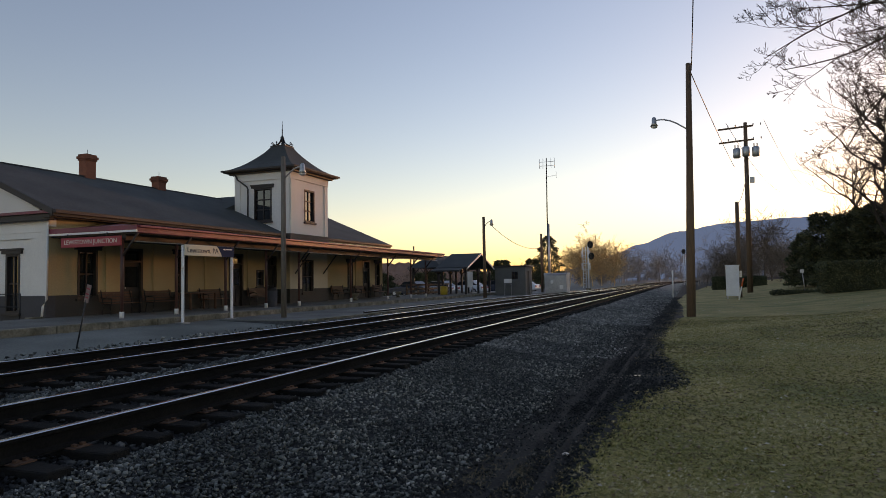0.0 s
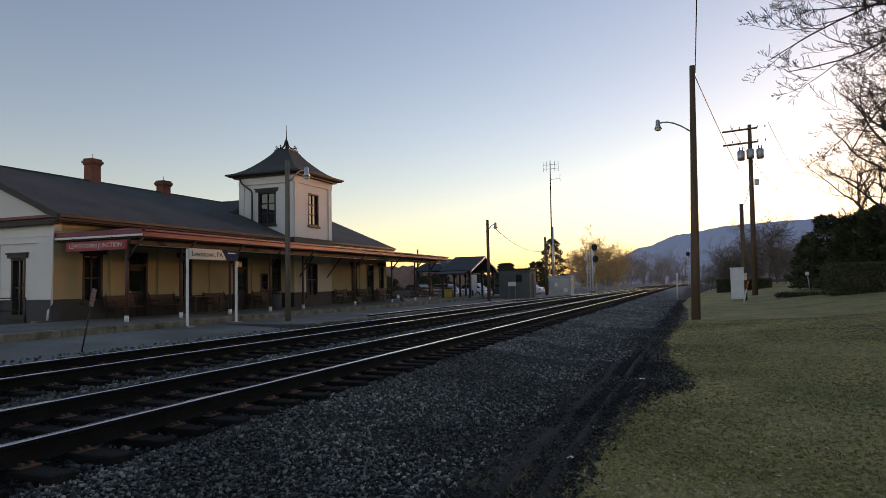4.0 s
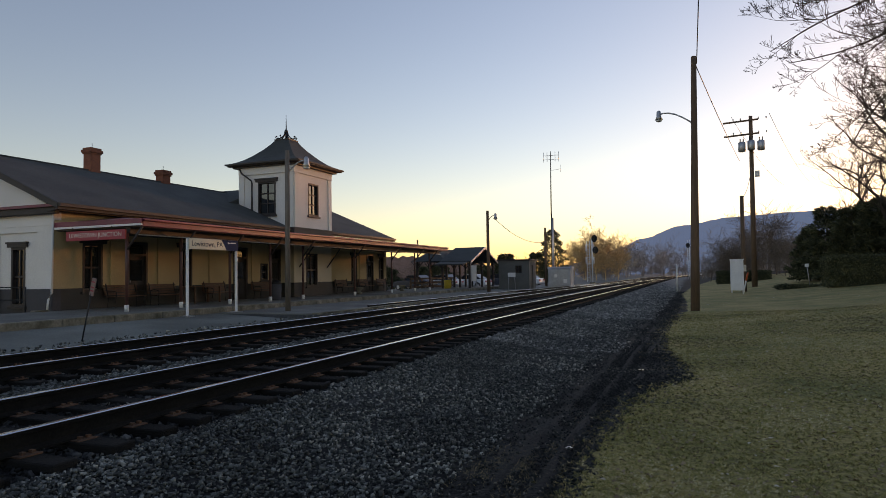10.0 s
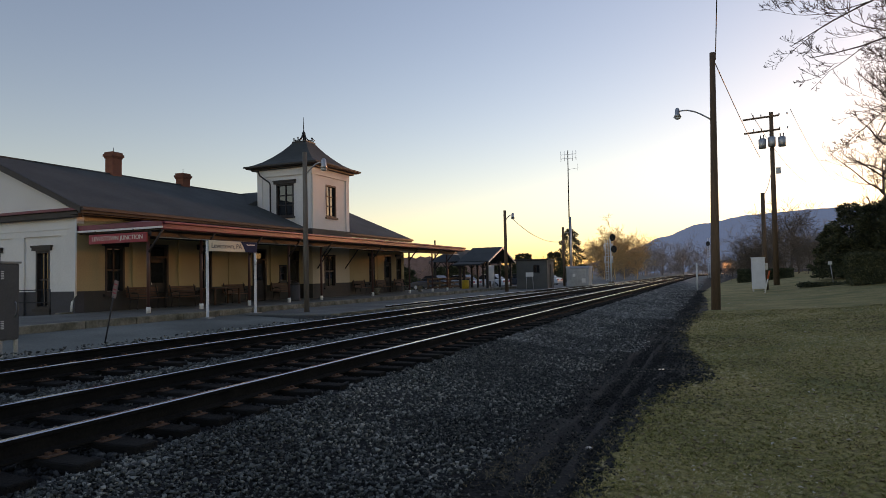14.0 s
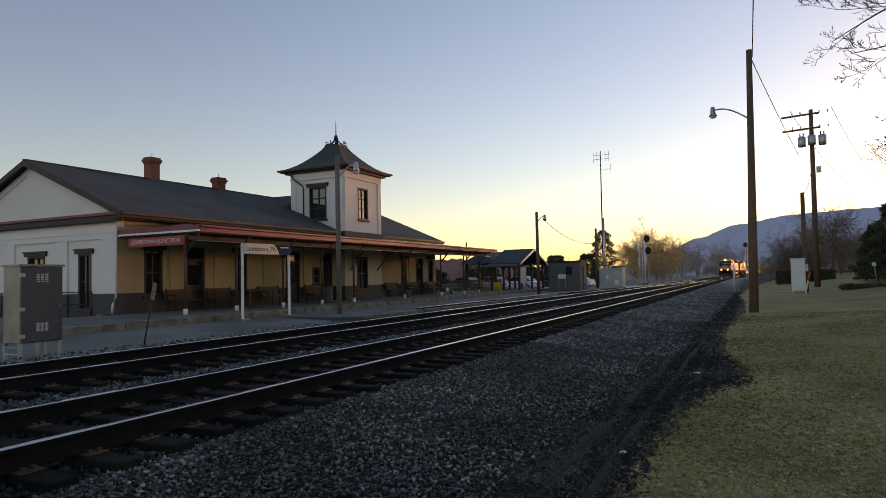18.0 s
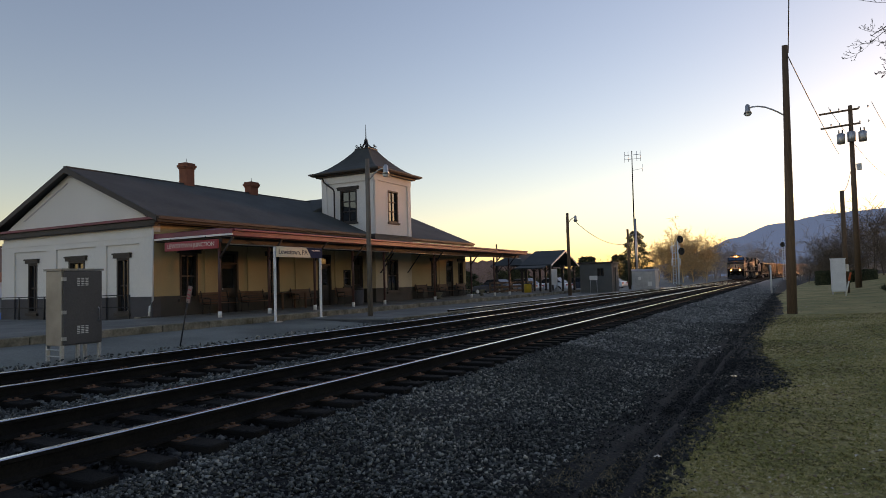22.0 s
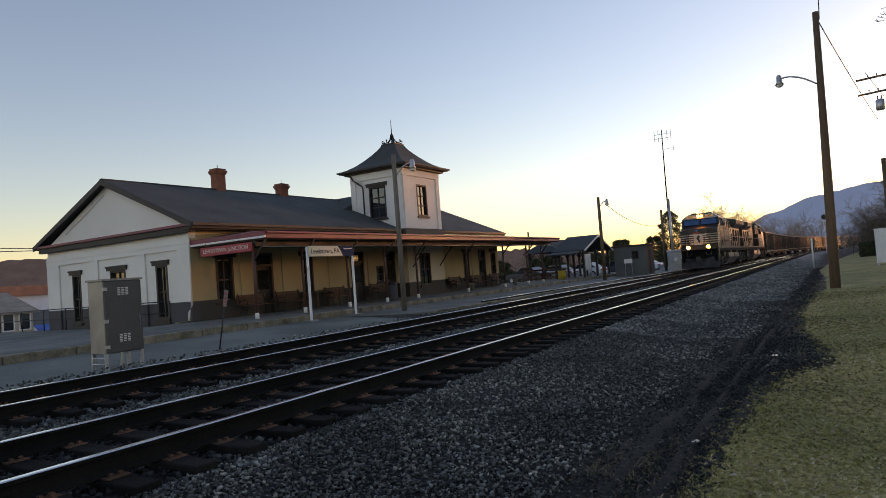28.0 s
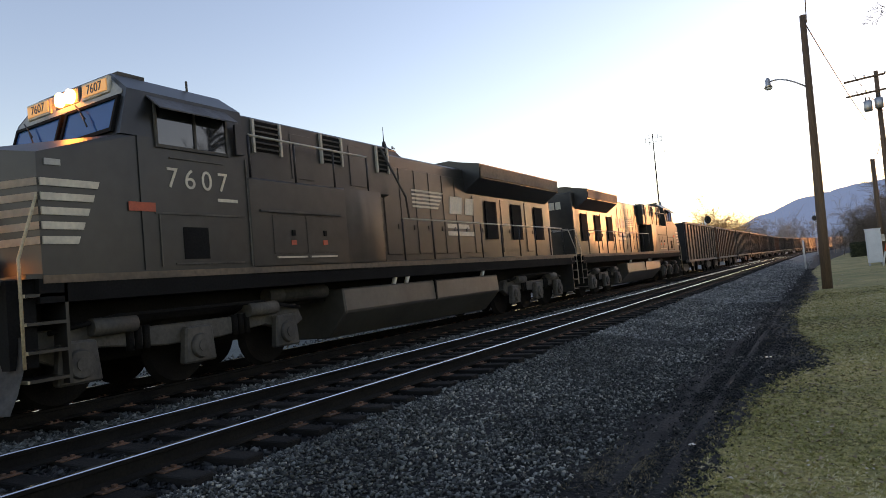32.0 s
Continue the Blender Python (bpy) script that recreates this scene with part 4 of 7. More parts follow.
    for z in (0.52, 1.05, 1.72):
        boxes("hinge", [(0.02, 0.075, -0.02, 0.06, z, z + 0.07)], M["galv"], d)
    bm = bmesh.new()
    tube(bm, [(0.05, 0.76, 0.88), (0.09, 0.76, 0.9), (0.09, 0.76, 1.14), (0.05, 0.76, 1.16)], 0.014, 6)
    part("door_handle", bm, M["galv"], d)
    for x in (-0.5, -0.03):
        for y in (0.03, 0.36, 0.52, 0.83) if x > -0.2 else (0.03, 0.83):
            boxes("leg", [(x - 0.03, x + 0.03, y - 0.03, y + 0.03, -0.05, 0.41)], M["galv"], c)
    bm = bmesh.new()
    for a, b2 in (((-0.5, 0.0, 0.02), (-0.03, 0.0, 0.02)), ((-0.5, 0, 0.2), (-0.03, 0, 0.2)), ((-0.5, 0, 0.33), (-0.03, 0, 0.33))):
        tube(bm, [a, b2], 0.015, 6)
    part("cross_bar", bm, M["galv"], c)
    # leaning stake with a small notice
    k = thing("marker_stake", (-13.0, 10.9, -0.27), "leaning thin dark stake with a small pale notice", "sign")
    bm = bmesh.new()
    tube(bm, [(0, 0, -0.1), (0.32, 0.0, 1.15)], 0.018, 6)
    part("stake", bm, M["black"], k)
    bm = bmesh.new()
    box(bm, -0.06, 0.06, -0.012, 0.012, 0, 0.4, Matrix.Translation((0.32, 0, 1.1)) @ Matrix.Rotation(0.25, 4, "Y"))
    part("notice", bm, M["stripe_dull"], k)
    bm = bmesh.new()
    for z in (0.1, 0.18, 0.3):
        box(bm, -0.05, 0.05, -0.015, -0.012, z, z + 0.03, Matrix.Translation((0.32, 0, 1.1)) @ Matrix.Rotation(0.25, 4, "Y"))
    part("bars", bm, M["signred"], k)
    # railing before the gable
    r = thing("walk_railing", (0, 16.3, 0.02), "black iron railing before the gable end", "railing")
    for z in (0.5, 0.95):
        bm = bmesh.new()
        tube(bm, [(-40, 0, z), (-22.1, 0, z)], 0.022, 6)
        part("rail_bar", bm, M["black"], r)
    for x in (-22.1, -23.9, -25.7, -27.5, -29.3, -31.1, -33, -35, -37, -39):
        bm = bmesh.new()
        tube(bm, [(x, 0, 0), (x, 0, 0.97)], 0.025, 6)
        part("post", bm, M["black"], r)
    ds = thing("downspout", (-21.72, 17.0, 0), "white downspout at the station's corner with a splash block", "downspout")
    bm = bmesh.new()
    tube(bm, [(0.05, 0, 3.6), (0.05, -0.02, 0.75), (0.0, -0.12, 0.5), (-0.02, -0.14, 0.15)], 0.04, 8)
    part("pipe", bm, M["paint"], ds)
    bm = bmesh.new()
    box(bm, -0.3, 0.1, -0.6, -0.12, 0.02, 0.14)
    part("splash_block", bm, M["concrete"], ds, bevel=0.03)
    t2 = thing("tower_downspout", (-24.0, 31.0, 0), "dark downspout on the tower wall", "downspout")
    bm = bmesh.new()
    tube(bm, [(-0.45, -0.1, 7.5), (-0.3, -0.1, 7.2), (0.35, -0.08, 6.75), (0.4, -0.07, 6.6), (0.4, -0.07, 4.75)], 0.045, 8)
    part("pipe", bm, M["trim"], t2)


M["stripe_dull"] = mat("faded_notice_paint", (0.3, 0.2, 0.18), 0.7, var=0.2, scale=4, bump=0.02)
M["whitebox"] = mat("white_metal_paint", (0.78, 0.8, 0.82), 0.5, var=0.12, scale=2, bump=0.04)
M["cab_side"] = mat("dull_aluminium_side", (0.33, 0.32, 0.31), 0.42, 0.6, col2=(0.22, 0.21, 0.2), scale=1.6, var=0.1, fine=5, bump=0.02)
M["cab_door"] = mat("dark_grey_cabinet_paint", (0.075, 0.075, 0.078), 0.5, 0.0, var=0.2, scale=1.5, bump=0.04)
make_platform_things()


def make_far_end():
    # timber shelter
    s = thing("timber_shelter", (0, 0, 0), "open timber shelter with a dark hipped roof beyond the station", "shelter")
    bm = bmesh.new()
    x0, x1, y0, y1, e, r = -22.5, -19.4, 50.6, 58.0, 2.35, 3.5
    v = [bm.verts.new(p) for p in ((x0, y0, e), (x1, y0, e), (x1, y1, e), (x0, y1, e), (-21, y0 + 2.0, r), (-21, y1 - 0.5, r))]
    for f in ((0, 1, 4), (1, 2, 5, 4), (2, 3, 5), (3, 0, 4, 5), (3, 2, 1, 0)):
        bm.faces.new([v[i] for i in f])
    part("roof", bm, M["roof"], s, "dark hipped shingle roof")
    for y in (51.2, 54, 57):
        for x in (-22.1, -19.8):
            bm = bmesh.new()
            box(bm, x - 0.08, x + 0.08, y - 0.08, y + 0.08, PLAT - 0.2, 2.4)
            p = part("post", bm, M["trim"], s)
            bm = bmesh.new()
            for a in (-1, 1):
                tube(bm, [(x, y, 1.75), (x, y + a * 0.6, 2.36)], 0.045, 6)
                tube(bm, [(x, y, 1.75), (x + a * 0.55, y, 2.36)], 0.045, 6)
            part("bracket", bm, M["trim"], p)
    g = thing("gabled_shelter", (0, 0, 0), "open platform shelter with a gabled shingle roof", "shelter")
    bm = bmesh.new()
    a0, a1, b0, b1, e, r = -19.6, -16.9, 50.0, 57.6, 2.3, 3.55
    prism(bm, [(b0, e), ((b0 + b1) / 2, r), (b1, e), (b1, e - 0.1), ((b0 + b1) / 2, r - 0.12), (b0, e - 0.1)], "x", a0, a1)
    part("roof", bm, M["roof"], g, "grey gabled shingle roof")
    bm = bmesh.new()
    prism(bm, [(b0, e - 0.02), ((b0 + b1) / 2, r), (b1, e - 0.02), (b1, e - 0.14), ((b0 + b1) / 2, r - 0.16), (b0, e - 0.14)], "x", a1, a1 + 0.05)
    part("white_rake", bm, M["paint"], g)
    bm = bmesh.new()
    prism(bm, [(b0 + 0.3, e), (b0 + 0.3, e - 0.1), (b0 - 1.2, e - 0.35), (b0 - 1.2, e - 0.25)], "x", a0, a1 - 0.3)
    part("side_roof", bm, M["roof"], g)
    for y in (50.5, 53.8, 57.1):
        for x in (-19.2, -17.2):
            bm = bmesh.new()
            box(bm, x - 0.08, x + 0.08, y - 0.08, y + 0.08, -0.25, e)
            p = part("post", bm, M["trim"], g)
            bm = bmesh.new()
            for a in (-1, 1):
                tube(bm, [(x, y, 1.65), (x, y + a * 0.6, 2.26)], 0.045, 6)
            part("bracket", bm, M["trim"], p)
    ib = thing("information_board", (-17.3, 51.8, -0.1), "pale information board on two posts", "notice board")
    boxes("panel", [(-0.04, 0.04, -0.75, 0.75, 0.75, 2.05)], M["paint"], ib, bevel=0.01)
    for y in (-0.7, 0.7):
        boxes("post", [(-0.05, 0.05, y - 0.04, y + 0.04, 0, 2.0)], M["galv"], ib)
    yb = thing("yellow_barrel", (-19.0, 50.2, -0.08), "yellow plastic litter barrel", "bin")
    bm = bmesh.new()
    tube(bm, [(0, 0, 0), (0, 0, 0.4), (0, 0, 0.86)], [0.27, 0.31, 0.29], 16)
    part("drum", bm, M["yellow"], yb)
    fn = thing("plank_fence", (-22.0, 49.5, -0.12), "low dark plank fence behind the shelter", "fence")
    for k in range(5):
        boxes("post", [(-0.06, 0.06, k * 2.4 - 0.06, k * 2.4 + 0.06, 0, 1.1)], M["wood"], fn)
    for z in (0.25, 0.6, 0.95):
        boxes("plank", [(0.06, 0.1, -0.2, 9.8, z, z + 0.16)], M["wood"], fn)
    # grey shed
    h = thing("equipment_shed", (0, 0, -0.1), "small flat-roofed grey shed beside the tracks", "shed")
    bm = bmesh.new()
    holed(bm, "y", 54, -0.12, -15.75, -13.1, 0, 2.4, [(-14.3, -13.75, 1.35, 2.0)])
    part("wall", bm, M["shed"], h)
    boxes("wall", [(-15.75, -15.63, 54.12, 56.4, 0, 2.4)], M["shed"], h)
    boxes("wall", [(-15.63, -13.22, 56.28, 56.4, 0, 2.4)], M["shed"], h)
    bm = bmesh.new()
    holed(bm, "x", -13.1, 0.12, 54.12, 56.4, 0, 2.4, [(54.5, 55.4, 0, 2.05)])
    part("wall", bm, M["shed"], h)
    boxes("roof", [(-15.9, -12.95, 53.85, 56.55, 2.4, 2.52)], M["trim"], h, bevel=0.02)
    boxes("window_pane", [(-14.3, -13.75, 54.06, 54.08, 1.35, 2.0)], M["glass"], h)
    boxes("door", [(-13.2, -13.16, 54.5, 55.4, 0, 2.05)], M["brown"], h)
    sb = thing("notice_panel", (-14.3, 52.8, -0.1), "small white notice on thin legs before the shed", "sign")
    boxes("panel", [(-0.32, 0.32, -0.02, 0.02, 1.05, 1.4)], M["paint"], sb)
    for x in (-0.25, 0.25):
        bm = bmesh.new()
        tube(bm, [(x * 1.2, 0, 0), (x, 0, 1.1)], 0.02, 6)
        part("leg", bm, M["galv"], sb)
    # aluminium hut with aerial mast
    u = thing("signal_hut", (0, 0, -0.1), "silver aluminium signal hut beside the tracks", "hut")
    boxes("body", [(-13.2, -11.1, 62, 63.8, 0, 1.75)], M["alu"], u, bevel=0.03)
    bm = bmesh.new()
    prism(bm, [(61.9, 1.75), (63.9, 1.75), (63.7, 1.92), (62.1, 1.92)], "x", -13.25, -11.05)
    part("roof", bm, M["alu"], u)
    for x in (-12.9, -12.1):
        boxes("door", [(x, x + 0.72, 61.97, 62, 0.15, 1.65)], M["galv"], u)
    boxes("label_plate", [(-11.75, -11.4, 61.965, 61.975, 0.35, 0.75)], M["paint"], u)
    boxes("label_plate", [(-12.6, -12.35, 61.955, 61.968, 0.9, 1.2)], M["paint"], u)
    m = thing("aerial_mast", (-13.15, 64.3, -0.1), "tall thin steel mast with rod aerials", "mast")
    bm = bmesh.new()
    tube(bm, [(0, 0, 0), (0, 0, 6.8)], [0.13, 0.11], 10)
    part("lower_pole", bm, M["galv"], m)
    bm = bmesh.new()
    tube(bm, [(-0.12, 0, 0), (-0.1, 0, 8), (-0.05, 0, 13.4)], [0.07, 0.06, 0.04], 8)
    part("upper_pole", bm, M["rail"], m)
    bm = bmesh.new()
    for z in (12.6, 13.0):
        tube(bm, [(-0.75, 0, z), (0.75, 0, z)], 0.02, 6)
    for x in (-0.75, -0.4, 0.4, 0.75):
        tube(bm, [(x, 0, 12.35), (x, 0, 13.35)], 0.02, 6)
    tube(bm, [(0.0, 0, 11.5), (0.9, 0, 11.6)], 0.015, 6)
    tube(bm, [(0.9, 0, 11.3), (0.9, 0, 12.0)], 0.015, 6)
    part("aerial", bm, M["galv"], m)
    p = thing("short_pole", (-14.1, 65.2, -0.1), "short weathered wooden pole with a small arm", "pole")
    bm = bmesh.new()
    tube(bm, [(0, 0, 0), (0, 0, 5.9)], [0.13, 0.11], 10)
    part("pole", bm, M["wood"], p)
    bm = bmesh.new()
    tube(bm, [(0, 0, 5.2), (0.4, 0, 5.35), (0.75, 0, 5.3)], 0.02, 6)
    part("arm", bm, M["galv"], p)
    fp = thing("utility_post", (-25, 58, -1), "thin distant wooden pole behind the station", "pole")
    bm = bmesh.new()
    tube(bm, [(0, 0, 0), (0, 0, 5.6)], [0.1, 0.08], 8)
    part("pole", bm, M["wood"], fp)


M["yellow"] = mat("yellow_plastic", (0.6, 0.4, 0.02), 0.5, var=0.15, scale=3, bump=0.03)
M["shed"] = mat("grey_green_shed_paint", (0.12, 0.125, 0.12), 0.75, var=0.2, scale=1.5, fine=20, bump=0.1)
make_far_end()


def make_signal(at, rz, heads, tall, label):
    s = thing("signal_mast", at, label, "railway signal", "railway signals", rz=rz)
    boxes("base", [(-0.3, 0.3, -0.3, 0.3, -0.1, 0.25)], M["concrete"], s)
    bm = bmesh.new()
    tube(bm, [(0, 0, 0.2), (0, 0, tall)], 0.09, 10)
    part("mast", bm, M["whitebox"], s)
    bm = bmesh.new()
    for x in (-0.62, -0.3):
        tube(bm, [(x, 0.1, 0.3), (x, 0.1, tall - 0.3)], 0.04, 6)
    z = 0.5
    while z < tall - 0.7:
        tube(bm, [(-0.62, 0.1, z), (-0.3, 0.1, z)], 0.025, 5)
        z += 0.3
    part("ladder", bm, M["whitebox"], s, "pale steel ladder")
    for z in (tall * 0.45, tall * 0.72):
        bm = bmesh.new()
        box(bm, -0.75, 0.15, -0.05, 0.5, z, z + 0.04)
        for x in (-0.75, 0.15):
            tube(bm, [(x, -0.05, z), (x, -0.05, z + 0.75)], 0.032, 5)
            tube(bm, [(x, 0.5, z), (x, 0.5, z + 0.75)], 0.032, 5)
        tube(bm, [(-0.75, -0.05, z + 0.75), (0.15, -0.05, z + 0.75), (0.15, 0.5, z + 0.75), (-0.75, 0.5, z + 0.75)], 0.032, 5)
        part("cage", bm, M["whitebox"], s)
    for hx, hz in heads:
        bm = bmesh.new()
        prism(bm, [(hx + 0.34 * math.cos(a * math.tau / 18), hz + 0.42 * math.sin(a * math.tau / 18)) for a in range(18)], "y", -0.14, -0.09)
        hd = part("signal_head", bm, M["black"], s, "round black signal target")
        for k, z in ((0, 0.2), (1, -0.02), (2, -0.22)):
            bm = bmesh.new()
            tube(bm, [(hx, -0.14, hz + z), (hx, -0.36, hz + z)], 0.085, 10, cap=False)
            tube(bm, [(hx, -0.1, hz + z), (hx, -0.16, hz + z)], 0.07, 10)
            part("hood", bm, M["black"], hd)


make_signal((-11.35, 78, -0.15), 0, ((0.3, 5.35), (0.4, 4.0)), 5.4, "white steel railway signal mast with round black targets")
make_signal((-0.7, 120, -0.45), 0, ((0.35, 7.3), (-0.55, 6.1)), 7.4, "tall railway signal mast with a ladder and black targets")


# ---------- lawn side ----------
EDGE = ((-8, -0.9), (3, -0.88), (5.1, -0.88), (6.5, -0.89), (8.7, -0.78), (9.8, -0.52), (10.4, -0.12), (11.6, -0.12), (12.7, -0.28), (15, -0.6), (18.6, -0.79), (24, -0.65), (30, -0.4), (39, -0.57), (50, -1.1), (70, -0.6), (110, 2.0))
EY, EX = np.array([e[0] for e in EDGE], float), np.array([e[1] for e in EDGE], float)


def lawn_edge(y):
    return float(np.interp(y, EY, EX)) + 0.14 * noise.noise((y * 1.7, 3, 0)) + 0.09 * noise.noise((y * 5, 9, 0)) + 0.06 * noise.noise((y * 13, 4, 0))


def leaf_quads(x, y, z, s, rng):
    """Small bent four-cornered leaves at many places."""
    n = len(x)
    t = rng.uniform(0, math.tau, n)
    c, d = np.cos(t) * s, np.sin(t) * s
    a, b = s * rng.uniform(0, 0.8, n), s * rng.uniform(0, 0.6, n)
    v = np.stack([np.stack([x - c, y - d, z], 1), np.stack([x - d * 0.6, y + c * 0.6, z + a], 1), np.stack([x + c, y + d, z], 1), np.stack([x + d * 0.6, y - c * 0.6, z + b], 1)], 1)
    return v.reshape(-1, 3), np.arange(4 * n).reshape(-1, 4)


def blades(x, y, z, h, w, lean, rng):
    n = len(x)
    t = rng.uniform(0, math.tau, n)
    c, s = np.cos(t) * w, np.sin(t) * w
    lx, ly = rng.normal(0, lean, n), rng.normal(0, lean, n)
    v = np.stack([np.stack([x - c, y - s, z], 1), np.stack([x + c, y + s, z], 1), np.stack([x + lx, y + ly, z + h], 1)], 1)
    return v.reshape(-1, 3), np.arange(3 * n).reshape(-1, 3)


def tufts(x, y, z, rng, k=7):
    """Small tufts of k blades that spring from one root."""
    n = len(x)
    root = np.stack([x, y, z], 1)[:, None]
    t = rng.uniform(0, math.tau, (n, k))
    big = (rng.uniform(0.6, 1.5, n) * (1 + 0.02 * y))[:, None]
    r, h, w = rng.uniform(0.008, 0.032, (n, k)) * big, rng.uniform(0.005, 0.02, (n, k)) * big, rng.uniform(0.002, 0.004, (n, k)) * (1 + 0.07 * y)[:, None]
    c, s = np.cos(t), np.sin(t)
    mid = np.stack([c * r * 0.6 - s * w, s * r * 0.6 + c * w, h * 0.75], 2)
    tip = np.stack([c * r, s * r, h], 2)
    v = np.concatenate([root, root + mid, root + tip], 1).reshape(-1, 3)
    one = np.array([(0, 1 + i, 1 + k + i) for i in range(k)])
    f = (one[None] + ((1 + 2 * k) * np.arange(n))[:, None, None]).reshape(-1, 3)
    return v, f


def make_lawn():
    ys = list(np.linspace(-6, 22, 420)) + list(np.linspace(22.2, 110, 180))
    cols = 34
    verts, faces = [], []
    for y in ys:
        a = lawn_edge(y)
        for i in range(cols):
            u = (i / (cols - 1)) ** 2.0
            x = a + (30 - a) * u
            z = land(x, y) + 0.004 + 0.02 * min(1, i / 3)
            verts.append((x, y, z if i else land(x, y) - 0.05))
    for j in range(len(ys) - 1):
        for i in range(cols - 1):
            b = j * cols + i
            faces.append((b, b + 1, b + cols + 1, b + cols))
    ob = fast("lawn", verts, faces, M["grass"])
    ob.data.polygons.foreach_set("use_smooth", [True] * len(faces))
    tagged(ob, "short winter lawn, part straw-coloured and part green", "lawn", kind="structure")
    rng = np.random.default_rng(7)
    n = 90000
    y = 2.5 + 25 * rng.random(n) ** 1.75
    x = np.interp(y, EY, EX) + rng.normal(0, 0.13, n) + rng.random(n) ** 1.15 * (1.2 + 0.66 * y)
    v, f = tufts(x, y, lie(x, y) + 0.022, rng)
    tagged(loose("grass_blades", v, f, M["blade"]), "short dry and green grass blades on the lawn", "grass", kind="stuff")
    # thin dry weeds straggling over the dark ground
    n = 5200
    c = rng.integers(0, 260, n)
    cy = 4 + 32 * rng.random(260) ** 1.7
    cx = np.interp(cy, EY, EX) - np.abs(rng.normal(0, 0.3, 260))
    near = rng.random(260) < 0.22
    cy[near], cx[near] = rng.normal(5.5, 0.35, near.sum()), rng.normal(-1.6, 0.16, near.sum())
    x, y = cx[c] + rng.normal(0, 0.07, n), cy[c] + rng.normal(0, 0.12, n)
    v, f = blades(x, y, lie(x, y) + 0.0, rng.uniform(0.008, 0.035, n), rng.uniform(0.0015, 0.003, n) * (1 + y * 0.06), 0.035, rng)
    tagged(loose("dry_weeds", v, f, M["straw"]), "thin dry weeds straggling over the dark ground", "weeds", kind="stuff")
    # fallen leaves
    n = 9000
    y = 3.5 + 40 * rng.random(n) ** 1.5
    x = np.interp(y, EY, EX) + 0.1 + rng.random(n) * (2 + 0.55 * y)
    v, f = leaf_quads(x, y, lie(x, y) + rng.uniform(0.03, 0.055, n), rng.uniform(0.008, 0.028, n) * (1 + 0.01 * y), rng)
    tagged(loose("fallen_leaves", v, f, M["deadleaf"]), "pale brown fallen leaves on the grass", "leaves", kind="stuff")
    for cx, cy, a, b2 in ((-1.1, 11.5, 0.045, 0.07), (-0.9, 11.45, 0.05, 0.06), (-1.0, 11.75, 0.025, 0.04), (-1.02, 10.9, 0.02, 0.05), (-1.18, 6.3, 0.03, 0.05)):
        bm = bmesh.new()
        prism(bm, [(cx + a * math.cos(k * math.tau / 24) * (1 + 0.35 * math.sin(3 * k * math.tau / 24 + cx * 9)), cy + b2 * math.sin(k * math.tau / 24) * (1 + 0.3 * math.cos(5 * k * math.tau / 24 + cy))) for k in range(24)], "z", -0.6, land(cx, cy) + rut(cx, cy) + 0.012)
        p = part("puddle", bm, M["water"])
        tagged(p, "small shallow puddle in the dark ground", "puddle", kind="structure")


M["straw"] = mat("dry_straw", (0.34, 0.27, 0.14), 0.8, bump=0)
M["deadleaf"] = speckled("dead_leaf", ((0.0, (0.16, 0.1, 0.055)), (0.5, (0.27, 0.18, 0.1)), (0.85, (0.38, 0.28, 0.18)), (1.0, (0.6, 0.55, 0.47))), 0.8, 0.6, 9, 0.3)
M["water"] = glass("puddle_water", (0.02, 0.02, 0.02), 0.25)
M["limb"] = mat("dark_limb_bark", (0.06, 0.045, 0.035), 0.9, scale=2, bump=0)
M["twig"] = mat("grey_brown_twig", (0.2, 0.145, 0.105), 0.9, col2=(0.12, 0.09, 0.07), scale=2, bump=0)
# grey-brown twig paled in its base colour to give distance haze
M["haze_twig"] = mat("haze_paled_brown_twig", (0.42, 0.34, 0.29), 0.9, scale=2, bump=0)
# tan pushed towards gold: sunset backlight painted into the twig colour
M["twig_warm"] = mat("sunset_lit_tan_twig", (0.9, 0.6, 0.3), 0.9, scale=2, bump=0)
M["bark"] = mat("tree_bark", (0.1, 0.075, 0.055), 0.9, scale=2, fine=12, bump=0.6, stretch=(3, 3, 0.5))
M["needle"] = speckled("dark_evergreen", ((0.0, (0.03, 0.036, 0.02)), (0.6, (0.075, 0.085, 0.045)), (1.0, (0.15, 0.155, 0.08))), 0.8, 0.8, 9, 0.6, 0.3)
make_lawn()


